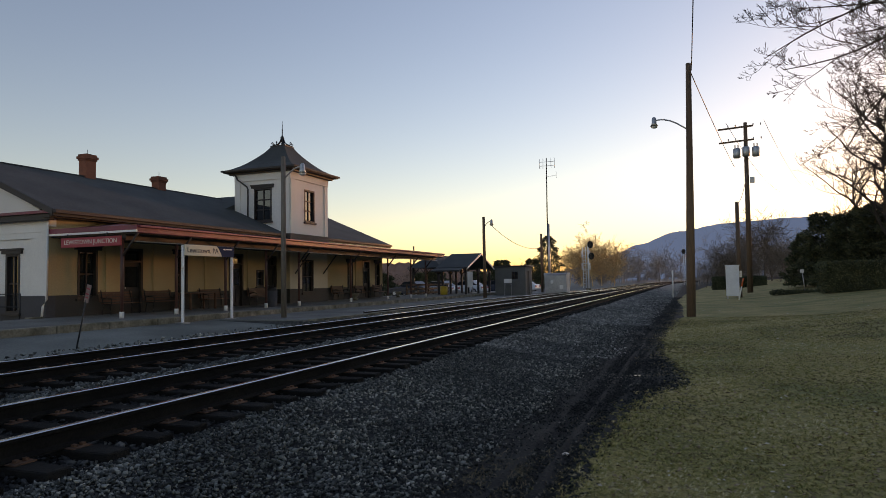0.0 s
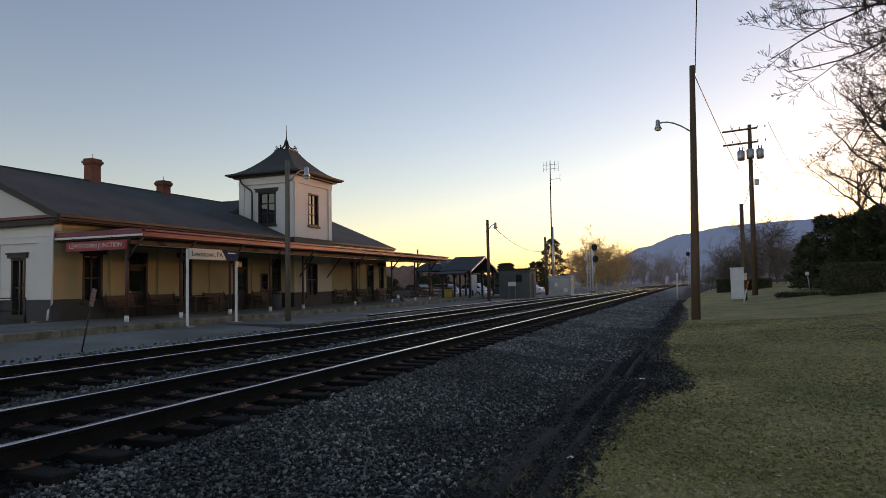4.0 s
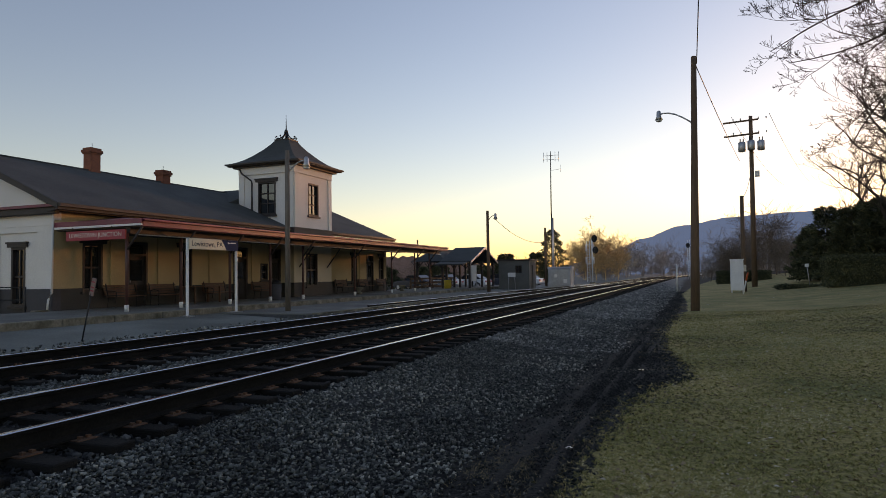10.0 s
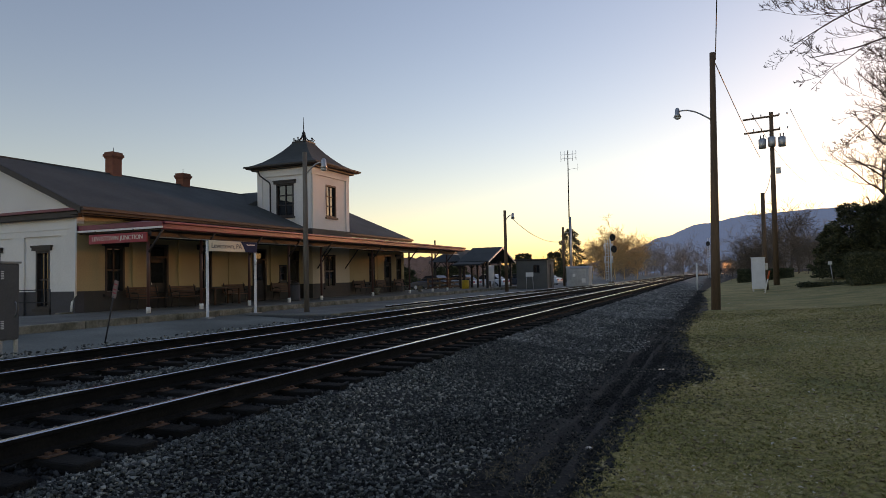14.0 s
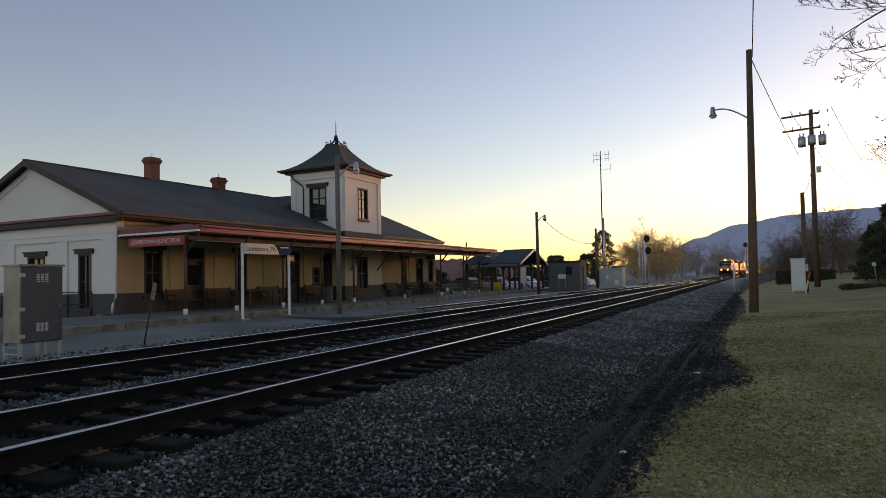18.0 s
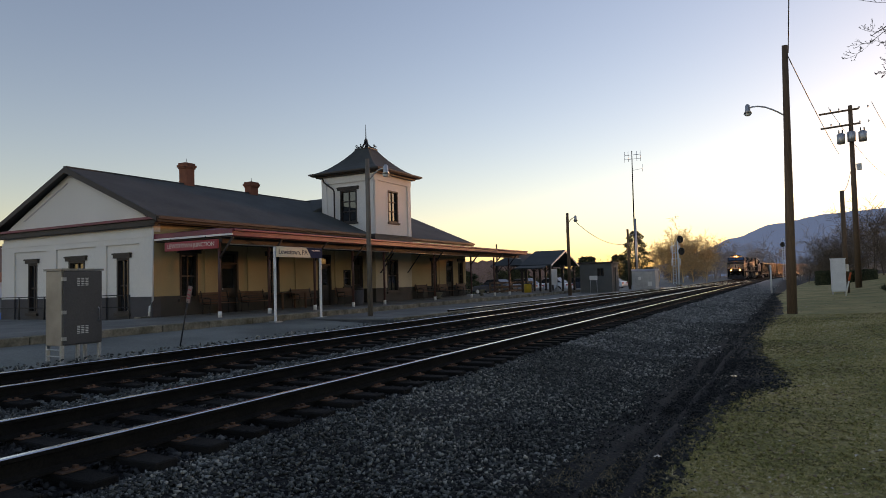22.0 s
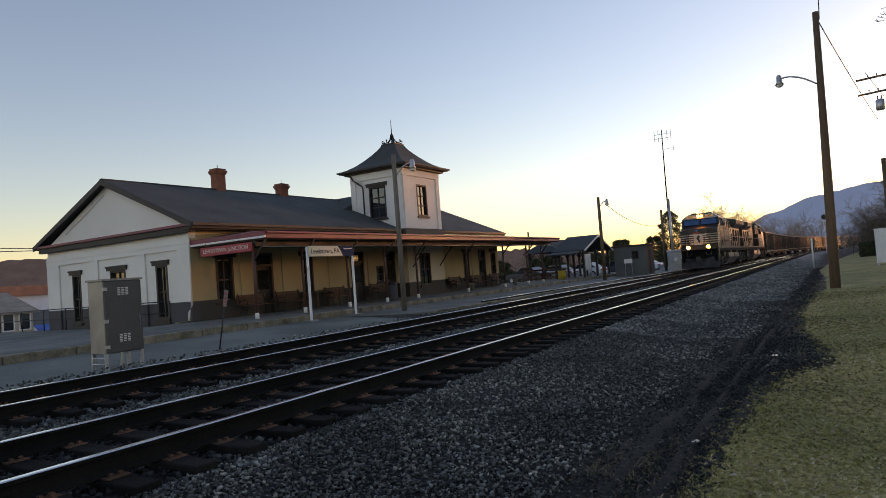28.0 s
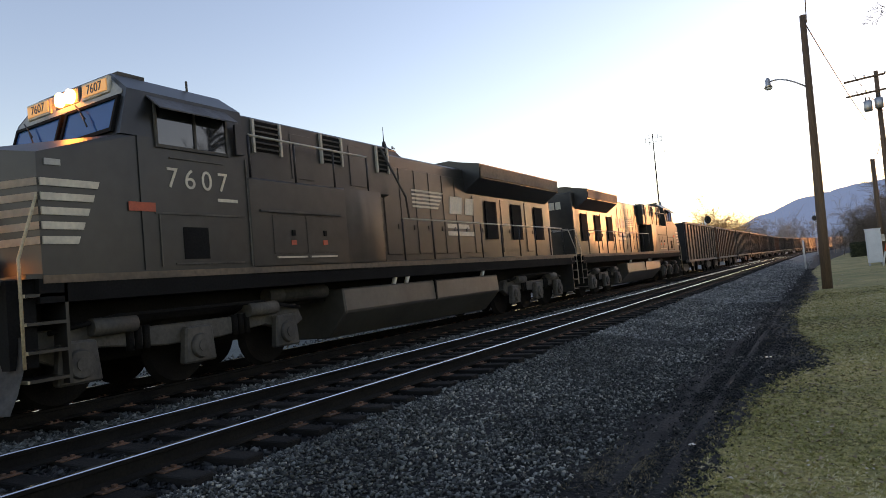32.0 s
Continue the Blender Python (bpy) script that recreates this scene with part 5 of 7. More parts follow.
class Twigs:
    """Collects tapered three-sided branches."""
    def __init__(self, seed):
        self.v, self.f, self.rng = [], [], random.Random(seed)

    def seg(self, a, b, ra, rb):
        d = (b - a).normalized()
        u = d.orthogonal().normalized()
        w = d.cross(u)
        k = len(self.v)
        for p, r in ((a, ra), (b, rb)):
            for q in range(3):
                t = q * math.tau / 3
                self.v.append(p + (u * math.cos(t) + w * math.sin(t)) * r)
        for q in range(3):
            self.f.append((k + q, k + (q + 1) % 3, k + 3 + (q + 1) % 3, k + 3 + q))

    def grow(self, p, d, length, r, level, droop=0.0, spread=0.6, kids=5, low=0.006, wig=0.19):
        rng = self.rng
        n = 6 if level > 2 else 4 if level > 1 else 3
        pts = [p]
        for i in range(n):
            d = (d + Vector((rng.gauss(0, wig), rng.gauss(0, wig), rng.gauss(0, wig) - droop))).normalized()
            q = pts[-1] + d * (length / n)
            self.seg(pts[-1], q, max(low, r * (1 - 0.8 * i / n)), max(low * 0.8, r * (1 - 0.8 * (i + 1) / n)))
            pts.append(q)
        if level == 0:
            return
        for k in range(kids):
            u = rng.uniform(0.2, 1.0)
            i = min(n - 1, int(u * n))
            at = pts[i].lerp(pts[i + 1], u * n - i)
            side = Vector((rng.gauss(0, 1), rng.gauss(0, 1), rng.gauss(0.15, 0.7))).normalized()
            nd = (d * (1 - spread) + side * spread).normalized()
            self.grow(at, nd, length * rng.uniform(0.42, 0.7), r * 0.42, level - 1, droop, spread, kids, low)

    def sweep(self, p, d, length, r, level, up=0.02, low=0.006, kids=(7, 6, 5, 4)):
        """A limb that bends gently, with side shoots in turn that curve back towards the light."""
        rng = self.rng
        n = max(3, min(14, int(length / 0.3)))
        turn = Vector((rng.gauss(0, 0.05), rng.gauss(0, 0.05), rng.gauss(0, 0.05)))
        pts, ways = [p], [d]
        for i in range(n):
            turn = turn * 0.75 + Vector((rng.gauss(0, 0.07), rng.gauss(0, 0.07), rng.gauss(0, 0.06)))
            d = (d + turn + Vector((0, 0, up))).normalized()
            q = pts[-1] + d * (length / n)
            self.seg(pts[-1], q, max(low, r * (1 - 0.85 * i / n)), max(low * 0.75, r * (1 - 0.85 * (i + 1) / n)))
            pts.append(q)
            ways.append(d)
        if level == 0:
            return
        count = kids[max(0, len(kids) - level)]
        flip = rng.choice((-1, 1))
        for k in range(count):
            u = 0.16 + 0.82 * (k + rng.uniform(0.1, 0.9)) / count
            i = min(n - 1, int(u * n))
            at, w = pts[i].lerp(pts[i + 1], u * n - i), ways[i + 1]
            a = w.cross(Vector((0, 0, 1)))
            a = a.normalized() if a.length > 0.05 else w.orthogonal().normalized()
            b = a.cross(w)
            flip = -flip
            t = rng.gauss(0.25, 0.75)
            side = a * (flip * math.cos(t)) + b * math.sin(t)
            ang = rng.uniform(0.35, 1.0)
            self.sweep(at, (w * math.cos(ang) + side * math.sin(ang)).normalized(), length * (0.16 + 0.46 * (1 - u)) * rng.uniform(0.5, 1.35),
                       max(low, r * (1 - 0.85 * u) * 0.6), level - 1, abs(up) + 0.03, low, kids)

    def done(self, name, material, parent):
        return fast(name, [tuple(x) for x in self.v], self.f, material, parent)


def bare_tree(at, height, radius, seed, label, limbs=9, low=0.006, reach=None, kids=(7, 6, 5, 4), start=0.35, bark="twig"):
    """A bare tree; with reach = (bearing, spread, length), all its limbs sweep out that way."""
    t = thing("bare_tree", at, label, "tree", "bare trees")
    w = Twigs(seed)
    rng = w.rng
    pts = [Vector((rng.gauss(0, 0.1), rng.gauss(0, 0.1), height * k / 8)) for k in range(8)]
    pts[0] = Vector((0, 0, -0.5))
    bm = bmesh.new()
    tube(bm, pts, [radius * (1 - i * 0.125) for i in range(8)], 10)
    part("trunk", bm, M["bark"], t)
    for k in range(limbs):
        i = 7 * (start + (0.98 - start) * (k + rng.uniform(0.2, 0.8)) / limbs)
        p = pts[int(i)].lerp(pts[int(i) + 1], i % 1)
        if reach:
            a = radians(reach[0] + reach[1] * rng.uniform(-1, 1))
            w.sweep(p, Vector((math.sin(a), math.cos(a), rng.uniform(0.12, 0.5))).normalized(), reach[2] * rng.uniform(0.85, 1.0) * (0.62 + 0.42 * k / limbs), radius * 0.3, 4, -0.03, low, kids)
        else:
            a = k * 2.4 + rng.uniform(-0.5, 0.5)
            w.sweep(p, Vector((math.cos(a), math.sin(a), rng.uniform(0.5, 1.3))).normalized(), height * rng.uniform(0.34, 0.52), radius * 0.38, 3, 0.03, low, kids)
    w.done("crown", M[bark], t)
    return t


def evergreen(at, height, radius, seed, label, name="evergreen"):
    """A conifer of many small needle sprays."""
    t = thing(name, at, label, "tree", "evergreens")
    rng = random.Random(seed)
    bm = bmesh.new()
    tube(bm, [(0, 0, -0.4), (0, 0, height * 0.95)], [0.12 * height / 5, 0.02], 8)
    part("trunk", bm, M["bark"], t)
    vs, fs = [], []
    for k in range(int(1300 * max(1, radius))):
        z = height * (0.03 + 0.95 * rng.random() ** 1.15)
        r = radius * (1 - z / height) ** 0.5 * rng.uniform(0.5, 1.12) * (1 + 0.25 * math.sin(5 * z + seed)) + 0.08
        a = rng.uniform(0, math.tau)
        c = Vector((r * math.cos(a), r * math.sin(a), z))
        out = Vector((math.cos(a), math.sin(a), rng.uniform(-0.2, 0.7)))
        for q in range(4):
            d = (out + Vector((rng.gauss(0, 0.5), rng.gauss(0, 0.5), rng.gauss(0, 0.5)))).normalized() * rng.uniform(0.14, 0.34)
            s = Vector((rng.gauss(0, 1), rng.gauss(0, 1), rng.gauss(0, 1))).normalized() * 0.045
            b = len(vs)
            vs += [tuple(c - s), tuple(c + s), tuple(c + d + s * 0.6), tuple(c + d - s * 0.6)]
            fs.append((b, b + 1, b + 2, b + 3))
    fast("crown", vs, fs, M["needle"], t)


def hedge(at, lx, ly, h, seed, label):
    t = thing("clipped_hedge", at, label, "hedge", "hedges")
    rng = random.Random(seed)
    vs, fs = [], []
    bm = bmesh.new()
    box(bm, -lx / 2 + 0.1, lx / 2 - 0.1, -ly / 2 + 0.1, ly / 2 - 0.1, 0.0, h - 0.12)
    part("core", bm, M["needle"], t)
    for k in range(int(700 * (lx * h + ly * h + lx * ly))):
        u, v = rng.random(), rng.random()
        f = rng.random() * (lx * ly + 2 * lx * h + 2 * ly * h)
        if f < lx * ly:
            c = Vector(((u - 0.5) * lx, (v - 0.5) * ly, h))
        elif f < lx * ly + 2 * lx * h:
            c = Vector(((u - 0.5) * lx, rng.choice((-0.5, 0.5)) * ly, v * h))
        else:
            c = Vector((rng.choice((-0.5, 0.5)) * lx, (u - 0.5) * ly, v * h))
        c += Vector((rng.gauss(0, 0.07), rng.gauss(0, 0.07), rng.gauss(0, 0.06)))
        s = Vector((rng.gauss(0, 1), rng.gauss(0, 1), rng.gauss(0, 1))).normalized() * 0.05
        d = Vector((rng.gauss(0, 1), rng.gauss(0, 1), rng.gauss(0, 1))).normalized() * 0.06
        b = len(vs)
        vs += [tuple(c - s), tuple(c + d), tuple(c + s), tuple(c - d)]
        fs.append((b, b + 1, b + 2, b + 3))
    fast("foliage", vs, fs, M["needle"], t)


def make_right_side():
    # big bare tree whose limbs reach over the lawn
    bare_tree((12.6, 25.0, 0.1), 14.2, 0.36, 11, "large bare tree with long sweeping limbs over the lawn", limbs=21, low=0.0075, reach=(-90, 22, 12.3), kids=(9, 7, 6, 4), start=0.4, bark="limb")
    for k, (x, y, h, n) in enumerate(((11.3, 47, 12, 16), (14.5, 43, 14, 16), (16, 54, 14.5, 16), (13.4, 66, 11.5, 14), (19, 46, 15, 14))):
        bare_tree((x, y, 0.4), h, 0.27, 12 + k, "bare tree with crooked dark limbs and fine twigs beside the evergreens", limbs=n, low=0.0095, kids=(7, 6, 5), start=0.2, bark="limb" if k < 2 else "twig")
    # those past x = 17 stand out of view, added to shade lawn and train
    for k, (x, y, h, r) in enumerate(((10.0, 61, 6.1, 1.9), (11.4, 59, 5.6, 2.3), (13.0, 57, 6.0, 2.5), (14.9, 54, 6.8, 2.8), (9.1, 64, 4.6, 1.5), (17.5, 52, 8.4, 3.0), (13.2, 62.5, 6.2, 2.6), (20.5, 50, 9.5, 3.2), (23.5, 49, 10, 3.4), (27, 47, 10, 3.4), (31, 45, 10, 3.6), (35, 43, 10, 3.6), (40, 41, 10, 3.8), (19, 60, 9.5, 3.2), (23, 58, 10.5, 3.4), (17.8, 66, 10.5, 3.0), (22, 68, 12, 3.4), (26, 64, 12, 3.6))):
        evergreen((x, y, land(x, y)), h, r, 30 + k, "dense dark evergreen at the lawn's far side, outer ones unseen shade trees")
    hedge((10.2, 46.5, 0.15), 5.4, 2.6, 1.75, 41, "dark clipped hedge on the lawn")
    hedge((3.7, 80, -0.27), 3.0, 2.0, 1.35, 42, "low dark clipped hedge far down the lawn")
    hedge((6.4, 81, -0.15), 2.4, 1.8, 1.25, 43, "low dark clipped hedge far down the lawn")
    hedge((6.5, 50.5, -0.08), 2.7, 1.4, 0.15, 44, "flat dark ground shrub on the lawn")
    # white cabinet, stake, small pole
    c = thing("utility_box", (2.2, 49.4, -0.38), "white painted metal utility box on short legs", "utility box")
    boxes("housing", [(0, 0.82, 0, 0.7, 0.2, 2.3)], M["whitebox"], c, bevel=0.02)
    boxes("roof_cap", [(-0.04, 0.86, -0.04, 0.74, 2.3, 2.36)], M["whitebox"], c)
    boxes("door", [(0.05, 0.77, -0.02, 0.0, 0.28, 2.22)], M["whitebox"], c, bevel=0.008)
    boxes("meter", [(0.82, 1.0, 0.1, 0.4, 1.5, 1.95)], M["galv"], c)
    for x in (0.06, 0.76):
        for y in (0.06, 0.64):
            boxes("leg", [(x - 0.04, x + 0.04, y - 0.04, y + 0.04, -0.02, 0.2)], M["galv"], c)
    k = thing("guy_marker", (2.75, 46.5, -0.4), "leaning stake with a white foot and an orange sleeve", "stake")
    bm = bmesh.new()
    tube(bm, [(0, 0, -0.1), (0.22, 0, 0.95)], 0.04, 8)
    part("stake", bm, M["paint"], k)
    bm = bmesh.new()
    tube(bm, [(0.215, 0, 0.93), (0.34, 0, 1.45)], 0.055, 8)
    part("sleeve", bm, M["orange"], k)
    p = thing("service_pole", (3.3, 51.5, -0.4), "slim dark wooden service pole behind the white box", "pole")
    bm = bmesh.new()
    tube(bm, [(-0.15, 0, -0.3), (-0.12, 0, 6.95)], [0.17, 0.13], 10)
    part("pole", bm, M["wood"], p)
    x = thing("transformer_pole", (4.65, 62.2, -0.35), "tall wooden power pole with two crossarms and transformers", "power pole")
    bm = bmesh.new()
    tube(bm, [(-0.02, 0, -0.4), (0.04, 0, 7), (0.1, 0, 14.9)], [0.24, 0.2, 0.15], 12)
    part("pole", bm, M["wood"], x)
    for z, w in ((14.5, 1.4), (13.3, 1.4)):
        bm = bmesh.new()
        box(bm, -w, w, -0.2, -0.08, z - 0.07, z + 0.07, Matrix.Translation((0, 0, 0)) @ Matrix.Rotation(-0.05, 4, "Y"))
        a = part("crossarm", bm, M["wood"], x)
        for u in (-w + 0.1, -w * 0.5, w * 0.5, w - 0.1):
            bm = bmesh.new()
            tube(bm, [(u, -0.14, z + 0.05), (u, -0.14, z + 0.2), (u, -0.14, z + 0.26)], [0.03, 0.06, 0.03], 8)
            part("insulator", bm, M["galv"], a)
    for u, z in ((-0.68, 12.2), (0.05, 12.3), (0.82, 12.25)):
        bm = bmesh.new()
        tube(bm, [(u, -0.35, z - 0.42), (u, -0.35, z - 0.38), (u, -0.35, z + 0.36), (u, -0.35, z + 0.45)], [0.26, 0.3, 0.3, 0.16], 14)
        a = part("transformer", bm, M["galv"], x, "grey transformer can")
        bm = bmesh.new()
        for q in (-0.12, 0.12):
            tube(bm, [(u + q, -0.35, z + 0.42), (u + q, -0.35, z + 0.72)], 0.045, 8)
        part("bushing", bm, M["black"], a)
    boxes("meter_can", [(0.3, 0.65, -0.2, 0.1, 9.6, 10.1)], M["galv"], x)
    wires = thing("overhead_wires", (0, 0, 0), "thin black overhead wires between the poles", "wires")
    for a, b, sag in (((0.15, 28.6, 9.8), (3.75, 62, 10.7), 0.15), ((0.25, 28.6, 9.7), (0.6, -2, 13.5), 0.6), ((3.18, 51.5, 6.4), (4.7, 62, 10.2), 0.6), ((-13.7, 46, 5.3), (-12.8, 64.5, 4.8), 1.1), ((3.2, 62, 14.6), (14, 120, 15), 1), ((6.2, 62, 14.6), (18, 120, 15), 1), ((-32.3, 17.0, 3.9), (-64, 6, 8.6), 0.5), ((-32.3, 17.0, 3.8), (-64, 6, 7.6), 0.5)):
        bm = bmesh.new()
        pts = [Vector(a).lerp(Vector(b), u / 14) - Vector((0, 0, sag * 4 * (u / 14) * (1 - u / 14))) for u in range(15)]
        tube(bm, pts, 0.02, 5)
        part("wire", bm, M["black"], wires)
    m = thing("white_marker_post", (-1.55, 58.7, -0.46), "slim white marker post beside the gravel", "post")
    bm = bmesh.new()
    tube(bm, [(0, 0, -0.1), (0, 0, 2.25)], 0.06, 8)
    part("post", bm, M["paint"], m)
    d = thing("lawn_sign", (6.95, 50, 0.0), "small pale sign on a leaning stick on the lawn", "sign")
    bm = bmesh.new()
    tube(bm, [(0.15, 0, -0.1), (0, 0, 1.4)], 0.03, 6)
    part("stick", bm, M["galv"], d)
    boxes("plate", [(-0.13, 0.1, -0.03, 0.0, 1.36, 1.58)], M["paint"], d)


M["orange"] = mat("orange_plastic", (0.6, 0.1, 0.02), 0.5, var=0.1, bump=0.02)
make_right_side()


# ---------- distance ----------
def far_woods(name, label, items, seed, material=None, level=2, kids=6, low=0.0014):
    """Distant bare trees with fine crowns, joined."""
    w = Twigs(seed)
    rng = w.rng
    for x, y, z, h, n in items:
        base = Vector((x, y, z))
        tp = base + Vector((rng.gauss(0, 0.3), rng.gauss(0, 0.3), h * 0.6))
        w.seg(base, tp, h * 0.013, h * 0.006)
        for k in range(n):
            p = base.lerp(tp, rng.uniform(0.25, 1))
            a = rng.uniform(0, math.tau)
            w.grow(p, Vector((math.cos(a) * 0.8, math.sin(a) * 0.8, rng.uniform(0.4, 1.3))).normalized(), h * rng.uniform(0.25, 0.45), h * 0.004, level, 0, 0.6, kids, h * low)
    ob = w.done(name, material or M["twig"], None)
    tagged(ob, label, "woods", kind="stuff")


def ridge(name, label, az0, az1, dist, fn, material, rough):
    """A far wooded ridge: heights by bearing, with an uneven top."""
    verts, faces = [], []
    n = 260
    for i in range(n + 1):
        az = az0 + (az1 - az0) * i / n
        x, y = dist * math.sin(radians(az)), dist * math.cos(radians(az))
        e = fn(az) * dist + rough * (noise.noise((az * 3.1, 1, 0)) + 0.6 * noise.noise((az * 11, 4, 0)) + 0.4 * noise.noise((az * 37, 4, 0)))
        for k in range(7):
            u = k / 6
            verts.append((x * (1 - 0.12 * (1 - u)), y * (1 - 0.12 * (1 - u)), -15 + (e + 15) * u ** 0.8))
    for i in range(n):
        for k in range(6):
            b = i * 7 + k
            faces.append((b, b + 7, b + 8, b + 1))
    tagged(fast(name, verts, faces, material), label, "hill", kind="structure")


def steps(*pairs):
    def fn(a):
        for (x0, y0), (x1, y1) in zip(pairs, pairs[1:]):
            if x0 <= a <= x1:
                u = (a - x0) / (x1 - x0)
                u = u * u * (3 - 2 * u)
                return y0 + (y1 - y0) * u
        return pairs[0][1] if a < pairs[0][0] else pairs[-1][1]
    return fn


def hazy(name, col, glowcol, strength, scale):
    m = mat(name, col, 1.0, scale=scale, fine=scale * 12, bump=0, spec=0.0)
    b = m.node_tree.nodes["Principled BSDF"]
    # weak emission stands in for the aerial haze over distant slopes
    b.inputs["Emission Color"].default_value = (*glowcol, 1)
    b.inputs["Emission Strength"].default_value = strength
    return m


M["far_blue"] = hazy("distant_ridge_haze_glow", (0.03, 0.035, 0.05), (0.12, 0.22, 0.38), 0.34, 0.004)
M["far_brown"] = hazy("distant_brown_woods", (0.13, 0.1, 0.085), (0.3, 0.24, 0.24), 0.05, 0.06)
# past 13.5 degrees the unseen ridge is cut low so sunlight clears it
ridge("backdrop_ridge", "long wooded ridge in the far distance, glowing haze blue", -11, 80, 2600, steps((-11, 0.012), (-8, 0.022), (-6.2, 0.036), (-4.1, 0.05), (-1, 0.067), (2.9, 0.076), (7.3, 0.079), (13.5, 0.078), (20, 0.032), (40, 0.03), (80, 0.05)), M["far_blue"], 4)
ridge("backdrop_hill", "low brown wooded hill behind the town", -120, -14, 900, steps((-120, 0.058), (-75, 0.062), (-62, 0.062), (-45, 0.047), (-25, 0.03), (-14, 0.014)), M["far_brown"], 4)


def make_woods():
    rng = random.Random(5)
    a = [(-17.6 + u, 125 + rng.uniform(-4, 4), -0.5, h, 18) for u, h in ((0, 10.6), (-4.6, 8.6), (3.8, 8.6), (-2.4, 8), (1.6, 9))]
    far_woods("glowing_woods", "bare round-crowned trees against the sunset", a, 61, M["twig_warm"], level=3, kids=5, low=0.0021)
    def clear(rows, gap):
        return [r for r in rows if abs(r[0] + 7.7 - (560 - math.sqrt(560 ** 2 - max(0, r[1] - 140) ** 2))) > gap]
    b = [(x + rng.uniform(-2, 2), 230 + rng.uniform(-55, 70) - 0.6 * x, -0.5, rng.uniform(8, 15), 9) for x in np.linspace(-30, 85, 190)]
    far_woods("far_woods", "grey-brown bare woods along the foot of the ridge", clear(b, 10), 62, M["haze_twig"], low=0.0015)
    c = [(rng.uniform(9, 36), rng.uniform(80, 135), 0, rng.uniform(5, 8.5), 9) for k in range(40)] + [(rng.uniform(1.8, 7), rng.uniform(92, 108), -0.4, rng.uniform(3.5, 7), 12) for k in range(18)] + [(8.8, 95, 0, 10.5, 16), (7.5, 98, 0, 9.5, 14), (10.2, 99, 0, 10, 14)]
    far_woods("brown_thicket", "brown bare thicket beyond the lawn", c, 63, low=0.0018)
    e = [(rng.uniform(-22, 8), rng.uniform(128, 150), -0.5, rng.uniform(2.5, 5.5), 9) for k in range(80)]
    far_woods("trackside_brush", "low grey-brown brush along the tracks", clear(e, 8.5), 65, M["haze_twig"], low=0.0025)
    g = [(rng.uniform(-45, 75), rng.uniform(215, 300), -0.5, rng.uniform(3, 6.5), 8) for k in range(170)]
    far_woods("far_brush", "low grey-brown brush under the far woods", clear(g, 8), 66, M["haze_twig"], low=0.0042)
    d = [(-75 + rng.uniform(-30, 50), 190 + rng.uniform(-30, 80), -2, rng.uniform(6, 10), 8) for k in range(60)]
    far_woods("town_trees", "bare trees behind the far end of the station", d, 64, low=0.002)
    for k, (x, y, h, r) in enumerate(((-20.6, 100, 8.6, 2.3), (-24, 104, 5.2, 2.6), (-28, 100, 5, 3))):
        evergreen((x, y, -0.6), h, r, 70 + k, "dark conifer beyond the signal hut")
    for k, (x, y) in enumerate(((-30, 76), (-34, 82), (-39, 79), (-27, 84), (-44, 84), (-24, 90))):
        evergreen((x, y, -2.2), 4.6, 3.4, 80 + k, "dark rounded evergreen shrub behind the shelters", name="evergreen_shrub")


make_woods()


def house(at, rz, w, d, h, rise, wall, roof, label, wins):
    t = thing("town_house", at, label, "house", "town houses", rz=rz)
    boxes("wall", [(0, w, 0, d, 0, h)], wall, t)
    bm = bmesh.new()
    prism(bm, [(-0.4, h - 0.05), (w / 2, h + rise), (w + 0.4, h - 0.05), (w + 0.4, h - 0.2), (w / 2, h + rise - 0.18), (-0.4, h - 0.2)], "y", -0.4, d + 0.4)
    part("roof", bm, roof, t)
    for side, u, z in wins:
        bm = bmesh.new()
        if side == "x":
            for a in ((w, w + 0.06, u - 0.5, u + 0.5, z, z + 1.5),):
                box(bm, *a)
        else:
            box(bm, u - 0.5, u + 0.5, -0.06, 0, z, z + 1.5)
        wn = part("window", bm, M["paint"], t, "white framed window")
        bm = bmesh.new()
        if side == "x":
            box(bm, w + 0.06, w + 0.07, u - 0.38, u + 0.38, z + 0.1, z + 1.4)
        else:
            box(bm, u - 0.38, u + 0.38, -0.07, -0.06, z + 0.1, z + 1.4)
        part("pane", bm, M["glass"], wn)


